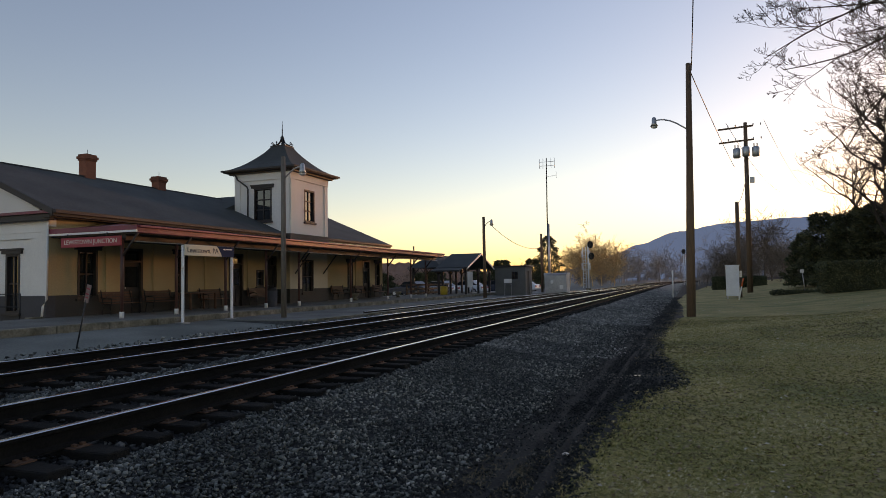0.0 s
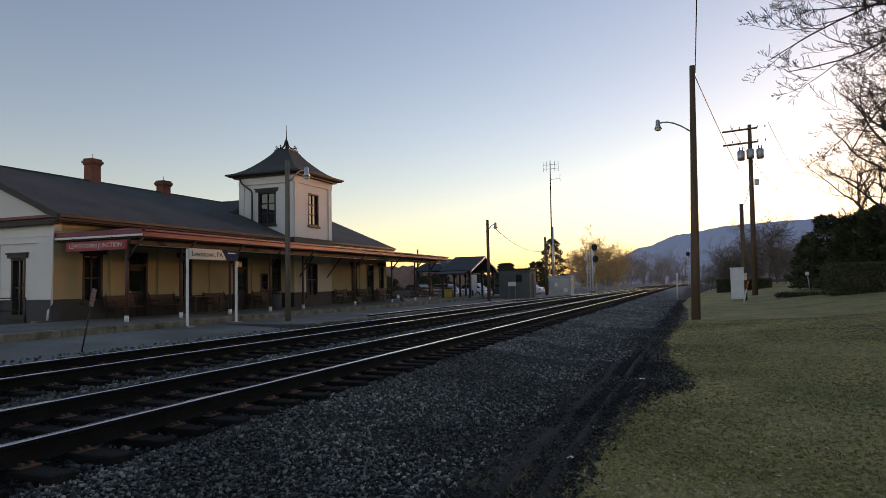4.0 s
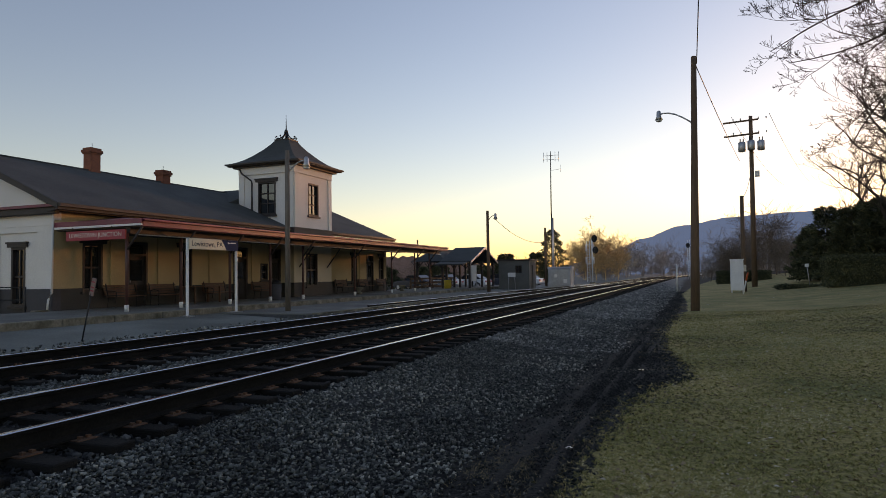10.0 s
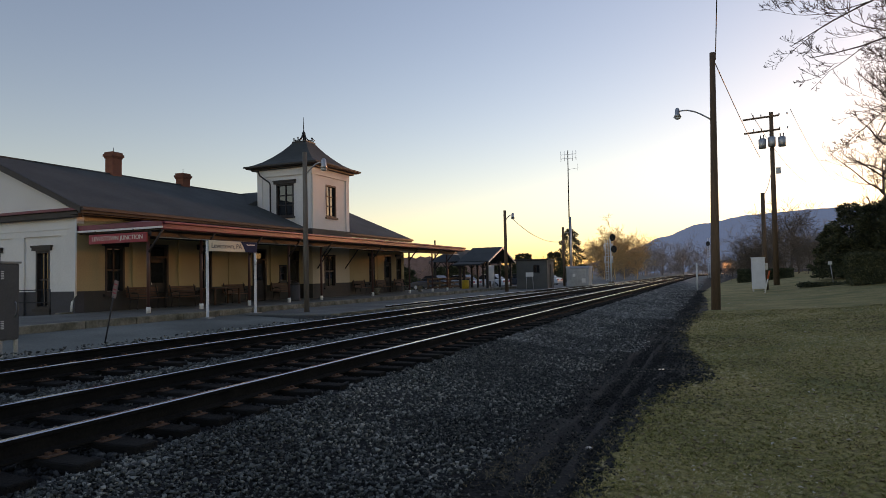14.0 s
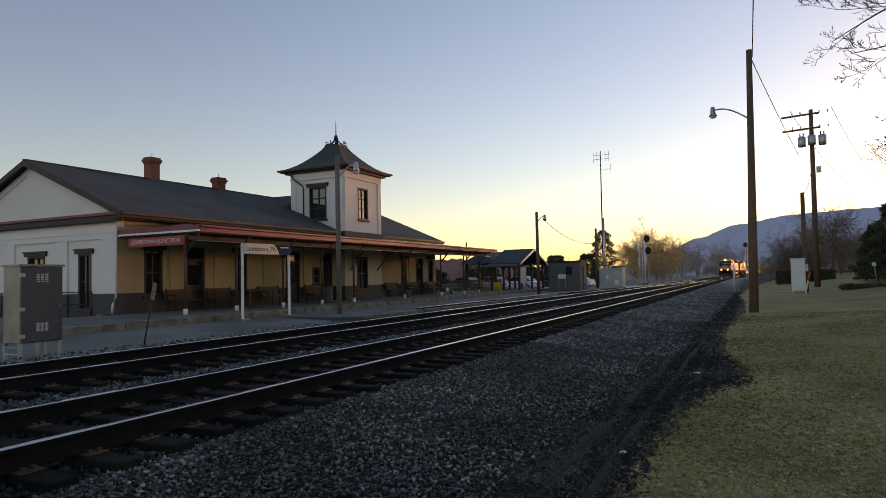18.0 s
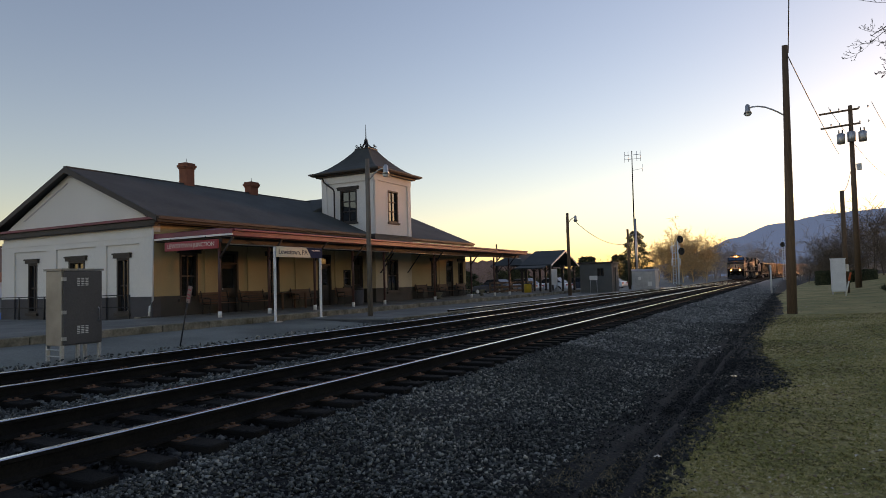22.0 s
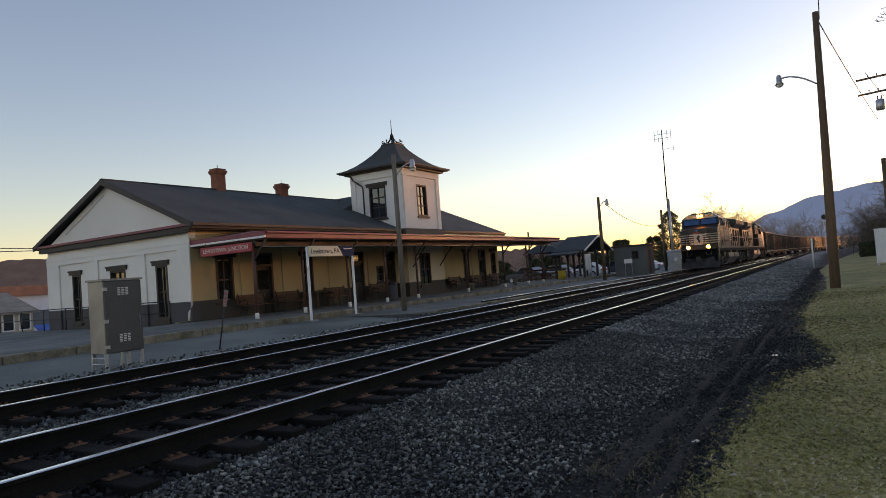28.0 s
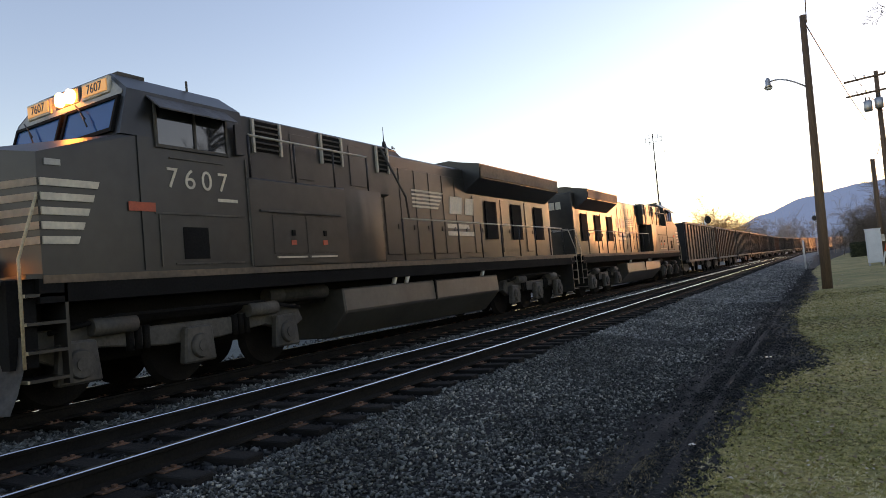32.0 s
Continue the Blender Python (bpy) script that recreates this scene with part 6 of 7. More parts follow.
def make_town():
    cream = mat("cream_siding", (0.5, 0.43, 0.32), 0.8, var=0.15, scale=1, bump=0.1)
    tanroof = mat("tan_grey_shingle", (0.33, 0.29, 0.24), 0.85, scale=1.2, fine=18, bump=0.2)
    pale = mat("pale_blue_siding", (0.48, 0.6, 0.72), 0.8, var=0.1, scale=1, bump=0.1)
    rustroof = mat("rust_red_roof", (0.3, 0.16, 0.12), 0.8, scale=0.8)
    tarp = mat("bright_blue_tarp", (0.02, 0.14, 0.55), 0.5, var=0.2, scale=2)
    house((-70, 19.5, -5), 0, 10, 11.0, 5.85, 1.75, cream, tanroof, "cream house with a tan-grey roof and white windows below the station", (("x", 9.0, 4.2), ("x", 10.3, 4.2), ("x", 7.0, 4.2), ("x", 4.0, 4.2)))
    b = thing("brick_block", (-112, 18, -5), "long low building with a rust-red roof in the town", "building")
    boxes("wall", [(0, 22, 0, 30.5, 0, 7.6)], pale, b)
    boxes("roof", [(-0.5, 22.5, -0.5, 31, 7.6, 8.9)], rustroof, b)
    for k in range(7):
        boxes("window", [(22.0, 22.05, 2 + k * 4, 3.4 + k * 4, 3.6, 5.2)], M["glass"], b)
    p = thing("low_shed", (-62.5, 30.75, -5), "pale blue low shed with a bright blue tarpaulin over its eave", "shed")
    boxes("wall", [(0, 2.6, 0, 2.4, 0, 3.9)], pale, p)
    bm = bmesh.new()
    prism(bm, [(-0.2, 5.6), (2.9, 4.1), (2.9, 4.2), (-0.2, 5.75)], "y", -0.1, 2.7)
    part("roof", bm, M["shed"], p)
    bm = bmesh.new()
    prism(bm, [(2.3, 4.52), (2.93, 4.22), (3.0, 3.8), (2.96, 3.8), (2.89, 4.2), (2.28, 4.49)], "y", -0.15, 2.75)
    part("tarpaulin", bm, tarp, p, "bright blue tarpaulin over the eave")
    pr = thing("porch", (-60, 20, -5), "dark flat porch roof on white posts before the house", "porch")
    boxes("roof", [(0, 2.6, 0, 10.6, 3.85, 4.05)], M["trim"], pr)
    for y in (0.2, 3.4, 6.8, 10.3):
        boxes("post", [(2.3, 2.46, y, y + 0.16, 0, 3.85)], M["paint"], pr)


make_town()


def make_car(at, rz, paint, label):
    c = thing("parked_car", at, label, "car", "parked cars", rz=rz)
    bm = bmesh.new()
    prism(bm, [(-2.2, 0.3), (2.2, 0.3), (2.25, 0.7), (1.9, 0.85), (1.0, 0.95), (-1.3, 0.98), (-2.1, 0.92), (-2.25, 0.6)], "x", -0.85, 0.85)
    part("body", bm, paint, c, bevel=0.06)
    bm = bmesh.new()
    prism(bm, [(1.0, 0.95), (0.35, 1.42), (-0.95, 1.45), (-1.7, 0.98)], "x", -0.74, 0.74)
    part("glasshouse", bm, M["glass"], c, "dark car windows")
    bm = bmesh.new()
    prism(bm, [(0.35, 1.42), (-0.95, 1.45), (-0.9, 1.49), (0.3, 1.46)], "x", -0.7, 0.7)
    part("roof_panel", bm, paint, c)
    for x in (-0.8, 0.8):
        for y in (-1.35, 1.4):
            bm = bmesh.new()
            tube(bm, [(x - 0.1, y, 0.32), (x + 0.1, y, 0.32)], 0.32, 16)
            w = part("wheel", bm, M["black"], c)
            bm = bmesh.new()
            tube(bm, [(x - 0.11, y, 0.32), (x + 0.11, y, 0.32)], 0.19, 12)
            part("rim", bm, M["galv"], w)
    for x in (-0.6, 0.6):
        boxes("headlight", [(x - 0.18, x + 0.18, 2.2, 2.27, 0.6, 0.74)], M["paint"], c)
        boxes("tail_light", [(x - 0.15, x + 0.15, -2.27, -2.2, 0.66, 0.8)], M["signred"], c)


def make_cars():
    white = mat("white_car_paint", (0.7, 0.72, 0.75), 0.25, var=0.05, bump=0)
    silver = mat("silver_car_paint", (0.35, 0.37, 0.4), 0.28, 0.5, var=0.05, bump=0)
    dark = mat("dark_car_paint", (0.03, 0.035, 0.05), 0.25, var=0.05, bump=0)
    for k, (x, y, rz, m, l) in enumerate(((-24.5, 63, 75, silver, "silver parked car behind the shelter"), (-22.6, 66.5, 80, white, "white parked car behind the shelter"), (-20.6, 70, 80, dark, "dark parked car behind the shelter"), (-18.5, 73.5, 80, white, "white parked car behind the shelter"), (-26, 59.5, 75, dark, "dark parked car behind the shelter"))):
        make_car((x, y, -0.25), rz, m, l)


make_cars()


# ---------- ballast ----------
stones("ballast", "loose dark grey crushed-stone ballast round the tracks", (
    (-4.5, -1.9, 1.0, 36, 84000, 0.0155, 0.0, 1.5), (-8.5, -7.1, 2.0, 42, 15000, 0.025, 0.0, 1.0),
    (-11.4, -8.4, 3.0, 44, 14000, 0.027, 0.0, 1.0), (-12.2, -11.2, 3, 36, 3500, 0.022, 0.0, 1.0)), M["stone"], 9)
stones("pale_ballast", "crushed stone further down the line, coloured paler for low skylight", (
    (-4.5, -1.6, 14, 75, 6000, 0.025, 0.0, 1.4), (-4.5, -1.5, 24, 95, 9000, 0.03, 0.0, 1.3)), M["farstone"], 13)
stones("fine_gravel", "fine black cinders beside the ballast", (
    (-3.0, -0.75, 2.0, 58, 42000, 0.0115, 0.0, 0.85), (-7.2, -4.4, 1.0, 36, 22000, 0.025, 0.0, 1.0), (-1.4, -0.05, 8.5, 14, 7000, 0.012, 0.0, 1.0)), M["grit"], 10)


# ---------- train ----------
M["loco"] = mat("grimy_black_loco_paint", (0.015, 0.0165, 0.0175), 0.34, col2=(0.034, 0.032, 0.028), scale=0.7, var=0.3, fine=5, bump=0.05, spec=0.45)
M["dust"] = mat("brown_road_dust", (0.16, 0.11, 0.07), 0.7, col2=(0.09, 0.07, 0.05), scale=1.2, fine=12, bump=0.1)
M["truck"] = mat("dusty_truck_iron", (0.085, 0.08, 0.068), 0.75, col2=(0.035, 0.032, 0.028), scale=2, fine=18, bump=0.3)
M["stripe"] = mat("cream_stripe", (0.62, 0.56, 0.44), 0.5, var=0.2, scale=2, fine=14, bump=0.02)
M["plow"] = mat("worn_grey_plow", (0.12, 0.12, 0.125), 0.6, 0.3, col2=(0.06, 0.055, 0.05), scale=2, fine=14, bump=0.15)
# the blue base colour stands in for sky mirrored in the cab panes
M["wind"] = glass("sky_blue_windshield_glass", (0.02, 0.09, 0.24), 0.04)
M["wind"].node_tree.nodes["Principled BSDF"].inputs["Specular IOR Level"].default_value = 0.35
M["lamp"] = glow("lit_headlight", (1.0, 0.34, 0.055), 15)
M["ditch"] = glow("lit_ditch_light", (1.0, 0.34, 0.055), 15)
M["board"] = glow("lit_number_board", (0.8, 0.42, 0.14), 0.14)
M["safety"] = mat("cream_grab_rail_paint", (0.5, 0.42, 0.27), 0.55, var=0.3, scale=4, bump=0.05)
M["brow"] = mat("pale_grey_brow", (0.4, 0.4, 0.37), 0.5, col2=(0.27, 0.27, 0.25), scale=2.5, var=0.2, fine=12, bump=0.03)
M["handrail"] = mat("pale_handrail", (0.5, 0.46, 0.38), 0.5, var=0.2, scale=4, bump=0.02)
M["hopper"] = mat("black_coal_car", (0.026, 0.027, 0.028), 0.55, col2=(0.045, 0.042, 0.039), scale=0.7, fine=8, bump=0.1, per=0.3, spec=0.35)
M["sill"] = mat("grey_dusty_sill", (0.1, 0.095, 0.088), 0.6, col2=(0.06, 0.056, 0.05), scale=1.2, fine=12, bump=0.1)
M["hopper2"] = mat("rusty_brown_coal_car", (0.12, 0.055, 0.03), 0.6, col2=(0.06, 0.035, 0.025), scale=0.7, fine=8, bump=0.1)
M["rubber"] = mat("black_hose", (0.012, 0.012, 0.012), 0.85, bump=0, spec=0.1)
M["marker_orange"] = mat("faded_orange_plate", (0.5, 0.09, 0.04), 0.6, var=0.2, scale=3, bump=0.02)


def make_truck(parent, y, name="truck"):
    """A three-axle truck with its side frames, centred at y."""
    t = new(name)
    t.parent, t.location = parent, (0, y, 0)
    t.empty_display_size = 0.2
    for sx in (-1, 1):
        x0, x1 = sorted((sx * 1.02, sx * 1.2))
        bm = bmesh.new()
        prism(bm, [(-2.45, 0.72), (-2.3, 1.02), (-1.2, 1.05), (-0.95, 0.92), (0.9, 0.92), (1.2, 1.05), (2.3, 1.02), (2.45, 0.72), (2.1, 0.55), (1.5, 0.72), (0.5, 0.62), (-0.5, 0.62), (-1.5, 0.72), (-2.1, 0.55)], "x", x0, x1)
        part("side_frame", bm, M["truck"], t, bevel=0.02)
        for a in (-1.87, 0, 1.87):
            bm = bmesh.new()
            c0, c1 = sorted((sx * 1.2, sx * 1.36))
            prism(bm, [(a - 0.3, 0.3), (a + 0.3, 0.3), (a + 0.24, 0.85), (a - 0.24, 0.85)], "x", c0, c1)
            part("axle_box", bm, M["truck"], t, bevel=0.03)
            bm = bmesh.new()
            tube(bm, [(sx * 1.34, a, 0.55), (sx * 1.42, a, 0.55)], [0.2, 0.17], 16)
            tube(bm, [(sx * 1.4, a, 0.55), (sx * 1.44, a, 0.55)], [0.09, 0.09], 12)
            part("axle_cap", bm, M["truck"], t)
            bm = bmesh.new()
            tube(bm, [(sx * 0.68, a, 0.53), (sx * 0.72, a, 0.53), (sx * 0.72, a, 0.53), (sx * 0.82, a, 0.53)], [0.56, 0.56, 0.52, 0.51], 24)
            part("wheel", bm, M["rail"], t)
        for a in (-0.94, 0.94):
            bm = bmesh.new()
            for q in (-0.13, 0.0, 0.13):
                tube(bm, [(sx * 1.2, a + q, 0.62), (sx * 1.2, a + q, 0.95)], 0.055, 8)
            part("spring_nest", bm, M["rail"], t)
        bm = bmesh.new()
        tube(bm, [(sx * 1.26, -2.2, 0.98), (sx * 1.3, -1.3, 1.12), (sx * 1.3, 1.3, 1.12), (sx * 1.26, 2.3, 0.95)], 0.035, 6)
        part("brake_pipe", bm, M["rubber"], t)
        for a in (-1.35, 1.35):
            bm = bmesh.new()
            tube(bm, [(sx * 1.28, a - 0.32, 1.0), (sx * 1.28, a + 0.32, 1.0)], 0.12, 12)
            part("brake_cylinder", bm, M["truck"], t)
    boxes("bolster", [(-0.7, 0.7, -2.2, 2.2, 0.5, 1.1)], M["rubber"], t)
    return t


def rails_and_posts(parent, x, ys, z0, z1, name="handrail"):
    bm = bmesh.new()
    tube(bm, [(x, ys[0], z1), (x, ys[-1], z1)], 0.022, 6)
    h = part(name, bm, M["handrail"], parent, "pale dusty handrail")
    for y in ys:
        bm = bmesh.new()
        tube(bm, [(x, y, z0), (x, y, z1)], 0.022, 6)
        part("stanchion", bm, M["black"], h)


def make_locomotive(lead):
    lc = thing("locomotive", (0, 0, 0), "grimy black diesel locomotive with cream stripes and lit headlights" if lead else "second dusty black diesel locomotive running cab to the rear", "locomotive", "locomotives")
    W = 1.5
    rear = 20.4
    # underframe
    boxes("underframe", [(-W, W, 0.95, rear, 1.36, 1.66)], M["rubber"], lc)
    boxes("sill_stripe", [(W, W + 0.012, 1.0, rear - 0.1, 1.6, 1.7), (-W - 0.012, -W, 1.0, rear - 0.1, 1.6, 1.7)], M["dust"], lc, "dusty tan stripe along the sill")
    boxes("center_sill", [(-0.95, 0.95, 1.0, rear, 1.0, 1.36)], M["rubber"], lc)
    boxes("walkway", [(-W, W, 0.8, rear + 0.25, 1.66, 1.72)], M["loco"], lc)
    # nose: centre face forward, sides angled back
    bm = bmesh.new()
    ring0 = [(-1.48, 1.01), (-0.72, 0.72), (0.72, 0.72), (1.48, 1.01), (1.48, 2.4), (-1.48, 2.4)]
    lo = [bm.verts.new((x, y, 1.72)) for x, y in ring0]
    mid = [bm.verts.new((x, y, 3.36 if abs(x) < 1 else 3.23 if y < 2 else 3.62)) for x, y in ring0]
    top = [bm.verts.new(p) for p in ((-1.47, 2.16, 3.62), (-0.7, 2.1, 3.62), (0.7, 2.1, 3.62), (1.47, 2.16, 3.62), (1.48, 2.4, 3.63), (-1.48, 2.4, 3.63))]
    for r, s in ((lo, mid), (mid, top)):
        for i in range(6):
            bm.faces.new((r[i], r[(i + 1) % 6], s[(i + 1) % 6], s[i]))
    bm.faces.new(top)
    part("nose", bm, M["loco"], lc, "wide angular black nose")
    # cab
    bm = bmesh.new()
    prism(bm, [(-1.5, 1.72), (1.5, 1.72), (1.5, 3.63), (-1.5, 3.63)], "y", 2.4, 4.4)
    part("cab_lower", bm, M["loco"], lc)
    bm = bmesh.new()
    sec0 = [(-1.5, 3.63), (1.5, 3.63), (1.44, 4.32), (0.95, 4.66), (-0.95, 4.66), (-1.44, 4.32)]

    def brow(z):
        return 2.14 + (z - 3.63) * 0.28

    a = [bm.verts.new((x, brow(z), z)) for x, z in sec0]
    b = [bm.verts.new((x, 4.4, z)) for x, z in sec0]
    for i in range(6):
        bm.faces.new((a[i], a[(i + 1) % 6], b[(i + 1) % 6], b[i]))
    bm.faces.new(a[::-1])
    bm.faces.new(b)
    part("cab_upper", bm, M["loco"], lc)
    bm = bmesh.new()
    for d in (0.012, 0.0):
        q = [bm.verts.new((x, brow(z) - d, z)) for x, z in ((-1.36, 4.25), (1.36, 4.25), (1.36, 4.31), (0.92, 4.62), (-0.92, 4.62), (-1.36, 4.31))]
    bmesh.ops.convex_hull(bm, input=bm.verts[:])
    part("brow_panel", bm, M["brow"], lc, "pale grey brow over the windshield")
    for sx in (-1, 1):
        bm = bmesh.new()
        u0, u1 = sorted((sx * 0.1, sx * 1.3))
        for x0, x1, z0, z1 in ((u0 - 0.05, u1 + 0.05, 3.68, 3.74), (u0 - 0.05, u1 + 0.05, 4.18, 4.23), (u0 - 0.05, u0, 3.74, 4.18), (u1, u1 + 0.05, 3.74, 4.18)):
            for z in (z0, z1):
                for x in (x0, x1):
                    for d in (0.05, 0.0):
                        bm.verts.new((x, brow(z) - d, z))
            bmesh.ops.convex_hull(bm, input=bm.verts[-8:])
        part("windshield_frame", bm, M["rubber"], lc, "black rubber windshield seal")
        bm = bmesh.new()
        v = [bm.verts.new((x, brow(z) - 0.025, z)) for x, z in ((u0, 3.74), (u1, 3.74), (u1, 4.18), (u0, 4.18))]
        w = [bm.verts.new((q.co.x, q.co.y + 0.03, q.co.z)) for q in v]
        bm.faces.new(v)
        bm.faces.new(w[::-1])
        for i in range(4):
            bm.faces.new((v[i], w[i], w[(i + 1) % 4], v[(i + 1) % 4]))
        ws = part("windshield", bm, M["wind"], lc, "windshield pane coloured sky-reflection blue")
        bm = bmesh.new()
        for p in (((u0 + 0.3, 2.2, 4.26), (u0 + 0.62, 2.14, 3.98)), ((u0 + 0.5, 2.16, 4.08), (u0 + 0.72, 2.1, 3.84))):
            tube(bm, p, 0.012, 5)
        part("wiper", bm, M["black"], ws)
        # side window
        p0, p1 = sorted((sx * 1.5, sx * 1.515))
        boxes("side_window", [(p0, p1, 2.72, 4.02, 3.54, 4.18)], M["glass"], lc, "dark sliding cab window")
        bm = bmesh.new()
        for r in ((2.68, 4.02, 3.5, 3.55), (2.68, 4.02, 4.14, 4.18), (2.68, 2.72, 3.55, 4.14), (3.98, 4.02, 3.55, 4.14), (3.36, 3.4, 3.55, 4.14)):
            q0, q1 = sorted((sx * 1.5, sx * 1.535))
            box(bm, q0, q1, *r)
        part("window_frame", bm, M["truck"], lc)
        bm = bmesh.new()
        prism(bm, [(sx * 1.46, 4.26), (sx * 1.76, 4.03), (sx * 1.755, 4.01), (sx * 1.45, 4.24)], "y", 2.62, 4.06)
        part("sunshade", bm, M["plow"], lc, "folded-out grey sunshade")
        bm = bmesh.new()
        box(bm, sx * 1.56 - 0.02, sx * 1.56 + 0.02, 4.14, 4.3, 3.55, 4.05)
        part("mirror", bm, M["black"], lc)
        # ditch light brackets, lamps
        bm = bmesh.new()
        box(bm, sx * 0.78 - 0.14, sx * 0.78 + 0.14, 0.34, 0.6, 1.66, 1.96)
        dl = part("ditch_light", bm, M["black"], lc, bevel=0.02)
        if lead:
            bm = bmesh.new()
            tube(bm, [(sx * 0.78, 0.28, 1.82), (sx * 0.78, 0.35, 1.82)], [0.15, 0.15], 16)
            part("lens", bm, M["ditch"], dl, "glowing warm lens")
        # stairwell at each corner
        bm = bmesh.new()
        s0, s1 = sorted((sx * 0.95, sx * 1.5))
        for k in range(4):
            box(bm, s0, s1, 0.78, 1.25, 0.42 + k * 0.34, 0.46 + k * 0.34)
        box(bm, s0, s1, 1.25, 1.29, 0.35, 1.7)
        st = part("step_well", bm, M["loco"], lc, "corner steps")
        boxes("step_edge", [(s0, s1, 0.755, 0.78, 0.42 + k * 0.34, 0.46 + k * 0.34) for k in range(4)], M["safety"], st, "yellow step edges")
        bm = bmesh.new()
        tube(bm, [(sx * 1.52, 0.72, 0.6), (sx * 1.52, 0.72, 1.9), (sx * 1.46, 1.0, 2.7), (sx * 1.3, 1.3, 2.95)], 0.02, 6)
        tube(bm, [(sx * 0.93, 0.55, 1.1), (sx * 0.93, 0.5, 2.1), (sx * 0.85, 0.72, 2.85)], 0.02, 6)
        part("grab_rail", bm, M["safety"], lc, "yellow-tinged grab rail")
        # side details of the cab
        g0, g1 = sorted((sx * 1.5, sx * 1.508))
        boxes("step_grille", [(g0, g1, 3.06, 3.52, 1.86, 2.34)], M["rubber"], lc)
        bm = bmesh.new()
        for r in ((2.6, 4.3, 2.52, 2.55), (2.9, 4.2, 1.78, 1.805), (2.66, 2.68, 1.76, 2.52), (4.36, 4.385, 1.72, 3.5), (2.9, 3.9, 3.36, 3.38)):
            box(bm, *sorted((sx * 1.5, sx * 1.52)), *r)
        part("seam", bm, M["truck"], lc)
        boxes("warning_plate", [(g0, g1, 2.2, 2.62, 2.55, 2.68)], M["marker_orange"], lc, "faded orange plate")
        # stripes that taper along the side
        for k in range(5):
            z = 2.91 - k * 0.182
            e = 1.8 - k * 0.075
            bm = bmesh.new()
            prism(bm, [(1.03, z), (e, z), (e - 0.03, z - 0.095), (1.03, z - 0.095)], "x", *sorted((sx * 1.475, sx * 1.506)))
            part("side_stripe", bm, M["stripe"], lc, "cream stripe")
            bm = bmesh.new()
            v = [bm.verts.new(p) for p in ((sx * 0.73, 0.708, z), (sx * 1.49, 0.998, z), (sx * 1.49, 0.998, z - 0.095), (sx * 0.73, 0.708, z - 0.095))]
            bm.faces.new(v)
            bmesh.ops.solidify(bm, geom=bm.faces[:], thickness=0.006)
            part("nose_stripe", bm, M["stripe"], lc, "cream stripe")
            boxes("nose_stripe", [(*sorted((sx * 0.38, sx * 0.72)), 0.704, 0.72, z - 0.095, z)], M["stripe"], lc)
    # plain pale emblem field on the nose
    boxes("emblem", [(-0.36, 0.36, 0.702, 0.72, 2.02, 2.92)], M["stripe"], lc, "cream field with a plain dark emblem")
    bm = bmesh.new()
    prism(bm, [(-0.12, 2.1), (-0.02, 2.35), (-0.16, 2.55), (0.02, 2.84), (0.14, 2.7), (0.06, 2.5), (0.16, 2.3), (0.04, 2.12), (0.02, 2.3)], "y", 0.694, 0.702)
    part("emblem_shape", bm, M["loco"], lc)
    boxes("nose_door", [(-0.62, 0.62, 0.702, 0.718, 2.94, 2.965)], M["truck"], lc)
    boxes("nose_door_seam", [(-0.46, -0.44, 0.706, 0.719, 1.8, 3.33), (0.26, 0.28, 0.706, 0.719, 1.8, 3.33)], M["rubber"], lc)
    boxes("nose_window_frame", [(-0.27, 0.09, 0.698, 0.719, 3.08, 3.33)], M["rubber"], lc, bevel=0.01)
    boxes("nose_window", [(-0.23, 0.05, 0.69, 0.698, 3.115, 3.295)], M["wind"], lc, bevel=0.004)
    boxes("warning_plate", [(-0.4, 0.12, 0.7, 0.716, 2.97, 3.06)], M["marker_orange"], lc)
    boxes("side_lamp", [(1.48, 1.5, 1.1, 1.3, 3.08, 3.16)], M["brow"], lc, "small pale side lamp")
    # headlight housing and number boards above the windshield
    for x in (-0.13, 0.13):
        bm = bmesh.new()
        tube(bm, [(x, 2.26, 4.47), (x, 2.32, 4.47)], 0.11, 16)
        part("headlight", bm, M["lamp"] if lead else M["paint"], lc, "glowing twin headlight" if lead else "unlit headlight")
    boxes("light_housing", [(-0.32, 0.32, 2.32, 2.6, 4.34, 4.6)], M["plow"], lc, bevel=0.02)
    for sx in (-1, 1):
        nb = boxes("number_board", [(*sorted((sx * 0.42, sx * 1.08)), 2.3, 2.36, 4.33, 4.58)], M["stripe"], lc, "amber-lit number board", bevel=0.01)
        boxes("board_glass", [(*sorted((sx * 0.46, sx * 1.04)), 2.285, 2.3, 4.37, 4.54)], M["board"], nb)
        if lead:
            words("digits", "7607", 0.19, M["letter"], nb, pose(sx * 0.75, 2.283, 4.455, 90, 0, 0))
        else:
            boxes("bar", [(*sorted((sx * (0.5 + k * 0.135), sx * (0.59 + k * 0.135))), 2.278, 2.285, 4.39, 4.52) for k in range(4)], M["letter"], nb)
    bm = bmesh.new()
    for x, y, h in ((-0.6, 3.0, 0.12), (0.4, 3.4, 0.1), (0.0, 2.9, 0.06), (0.7, 2.8, 0.08)):
        box(bm, x - 0.2, x + 0.2, y - 0.22, y + 0.22, 4.64, 4.66 + h)
    for x in (-0.9, 0.9, 0.3):
        tube(bm, [(x, 3.8, 4.6), (x, 3.8, 4.85)], 0.02, 5)
    part("roof_gear", bm, M["truck"], lc)
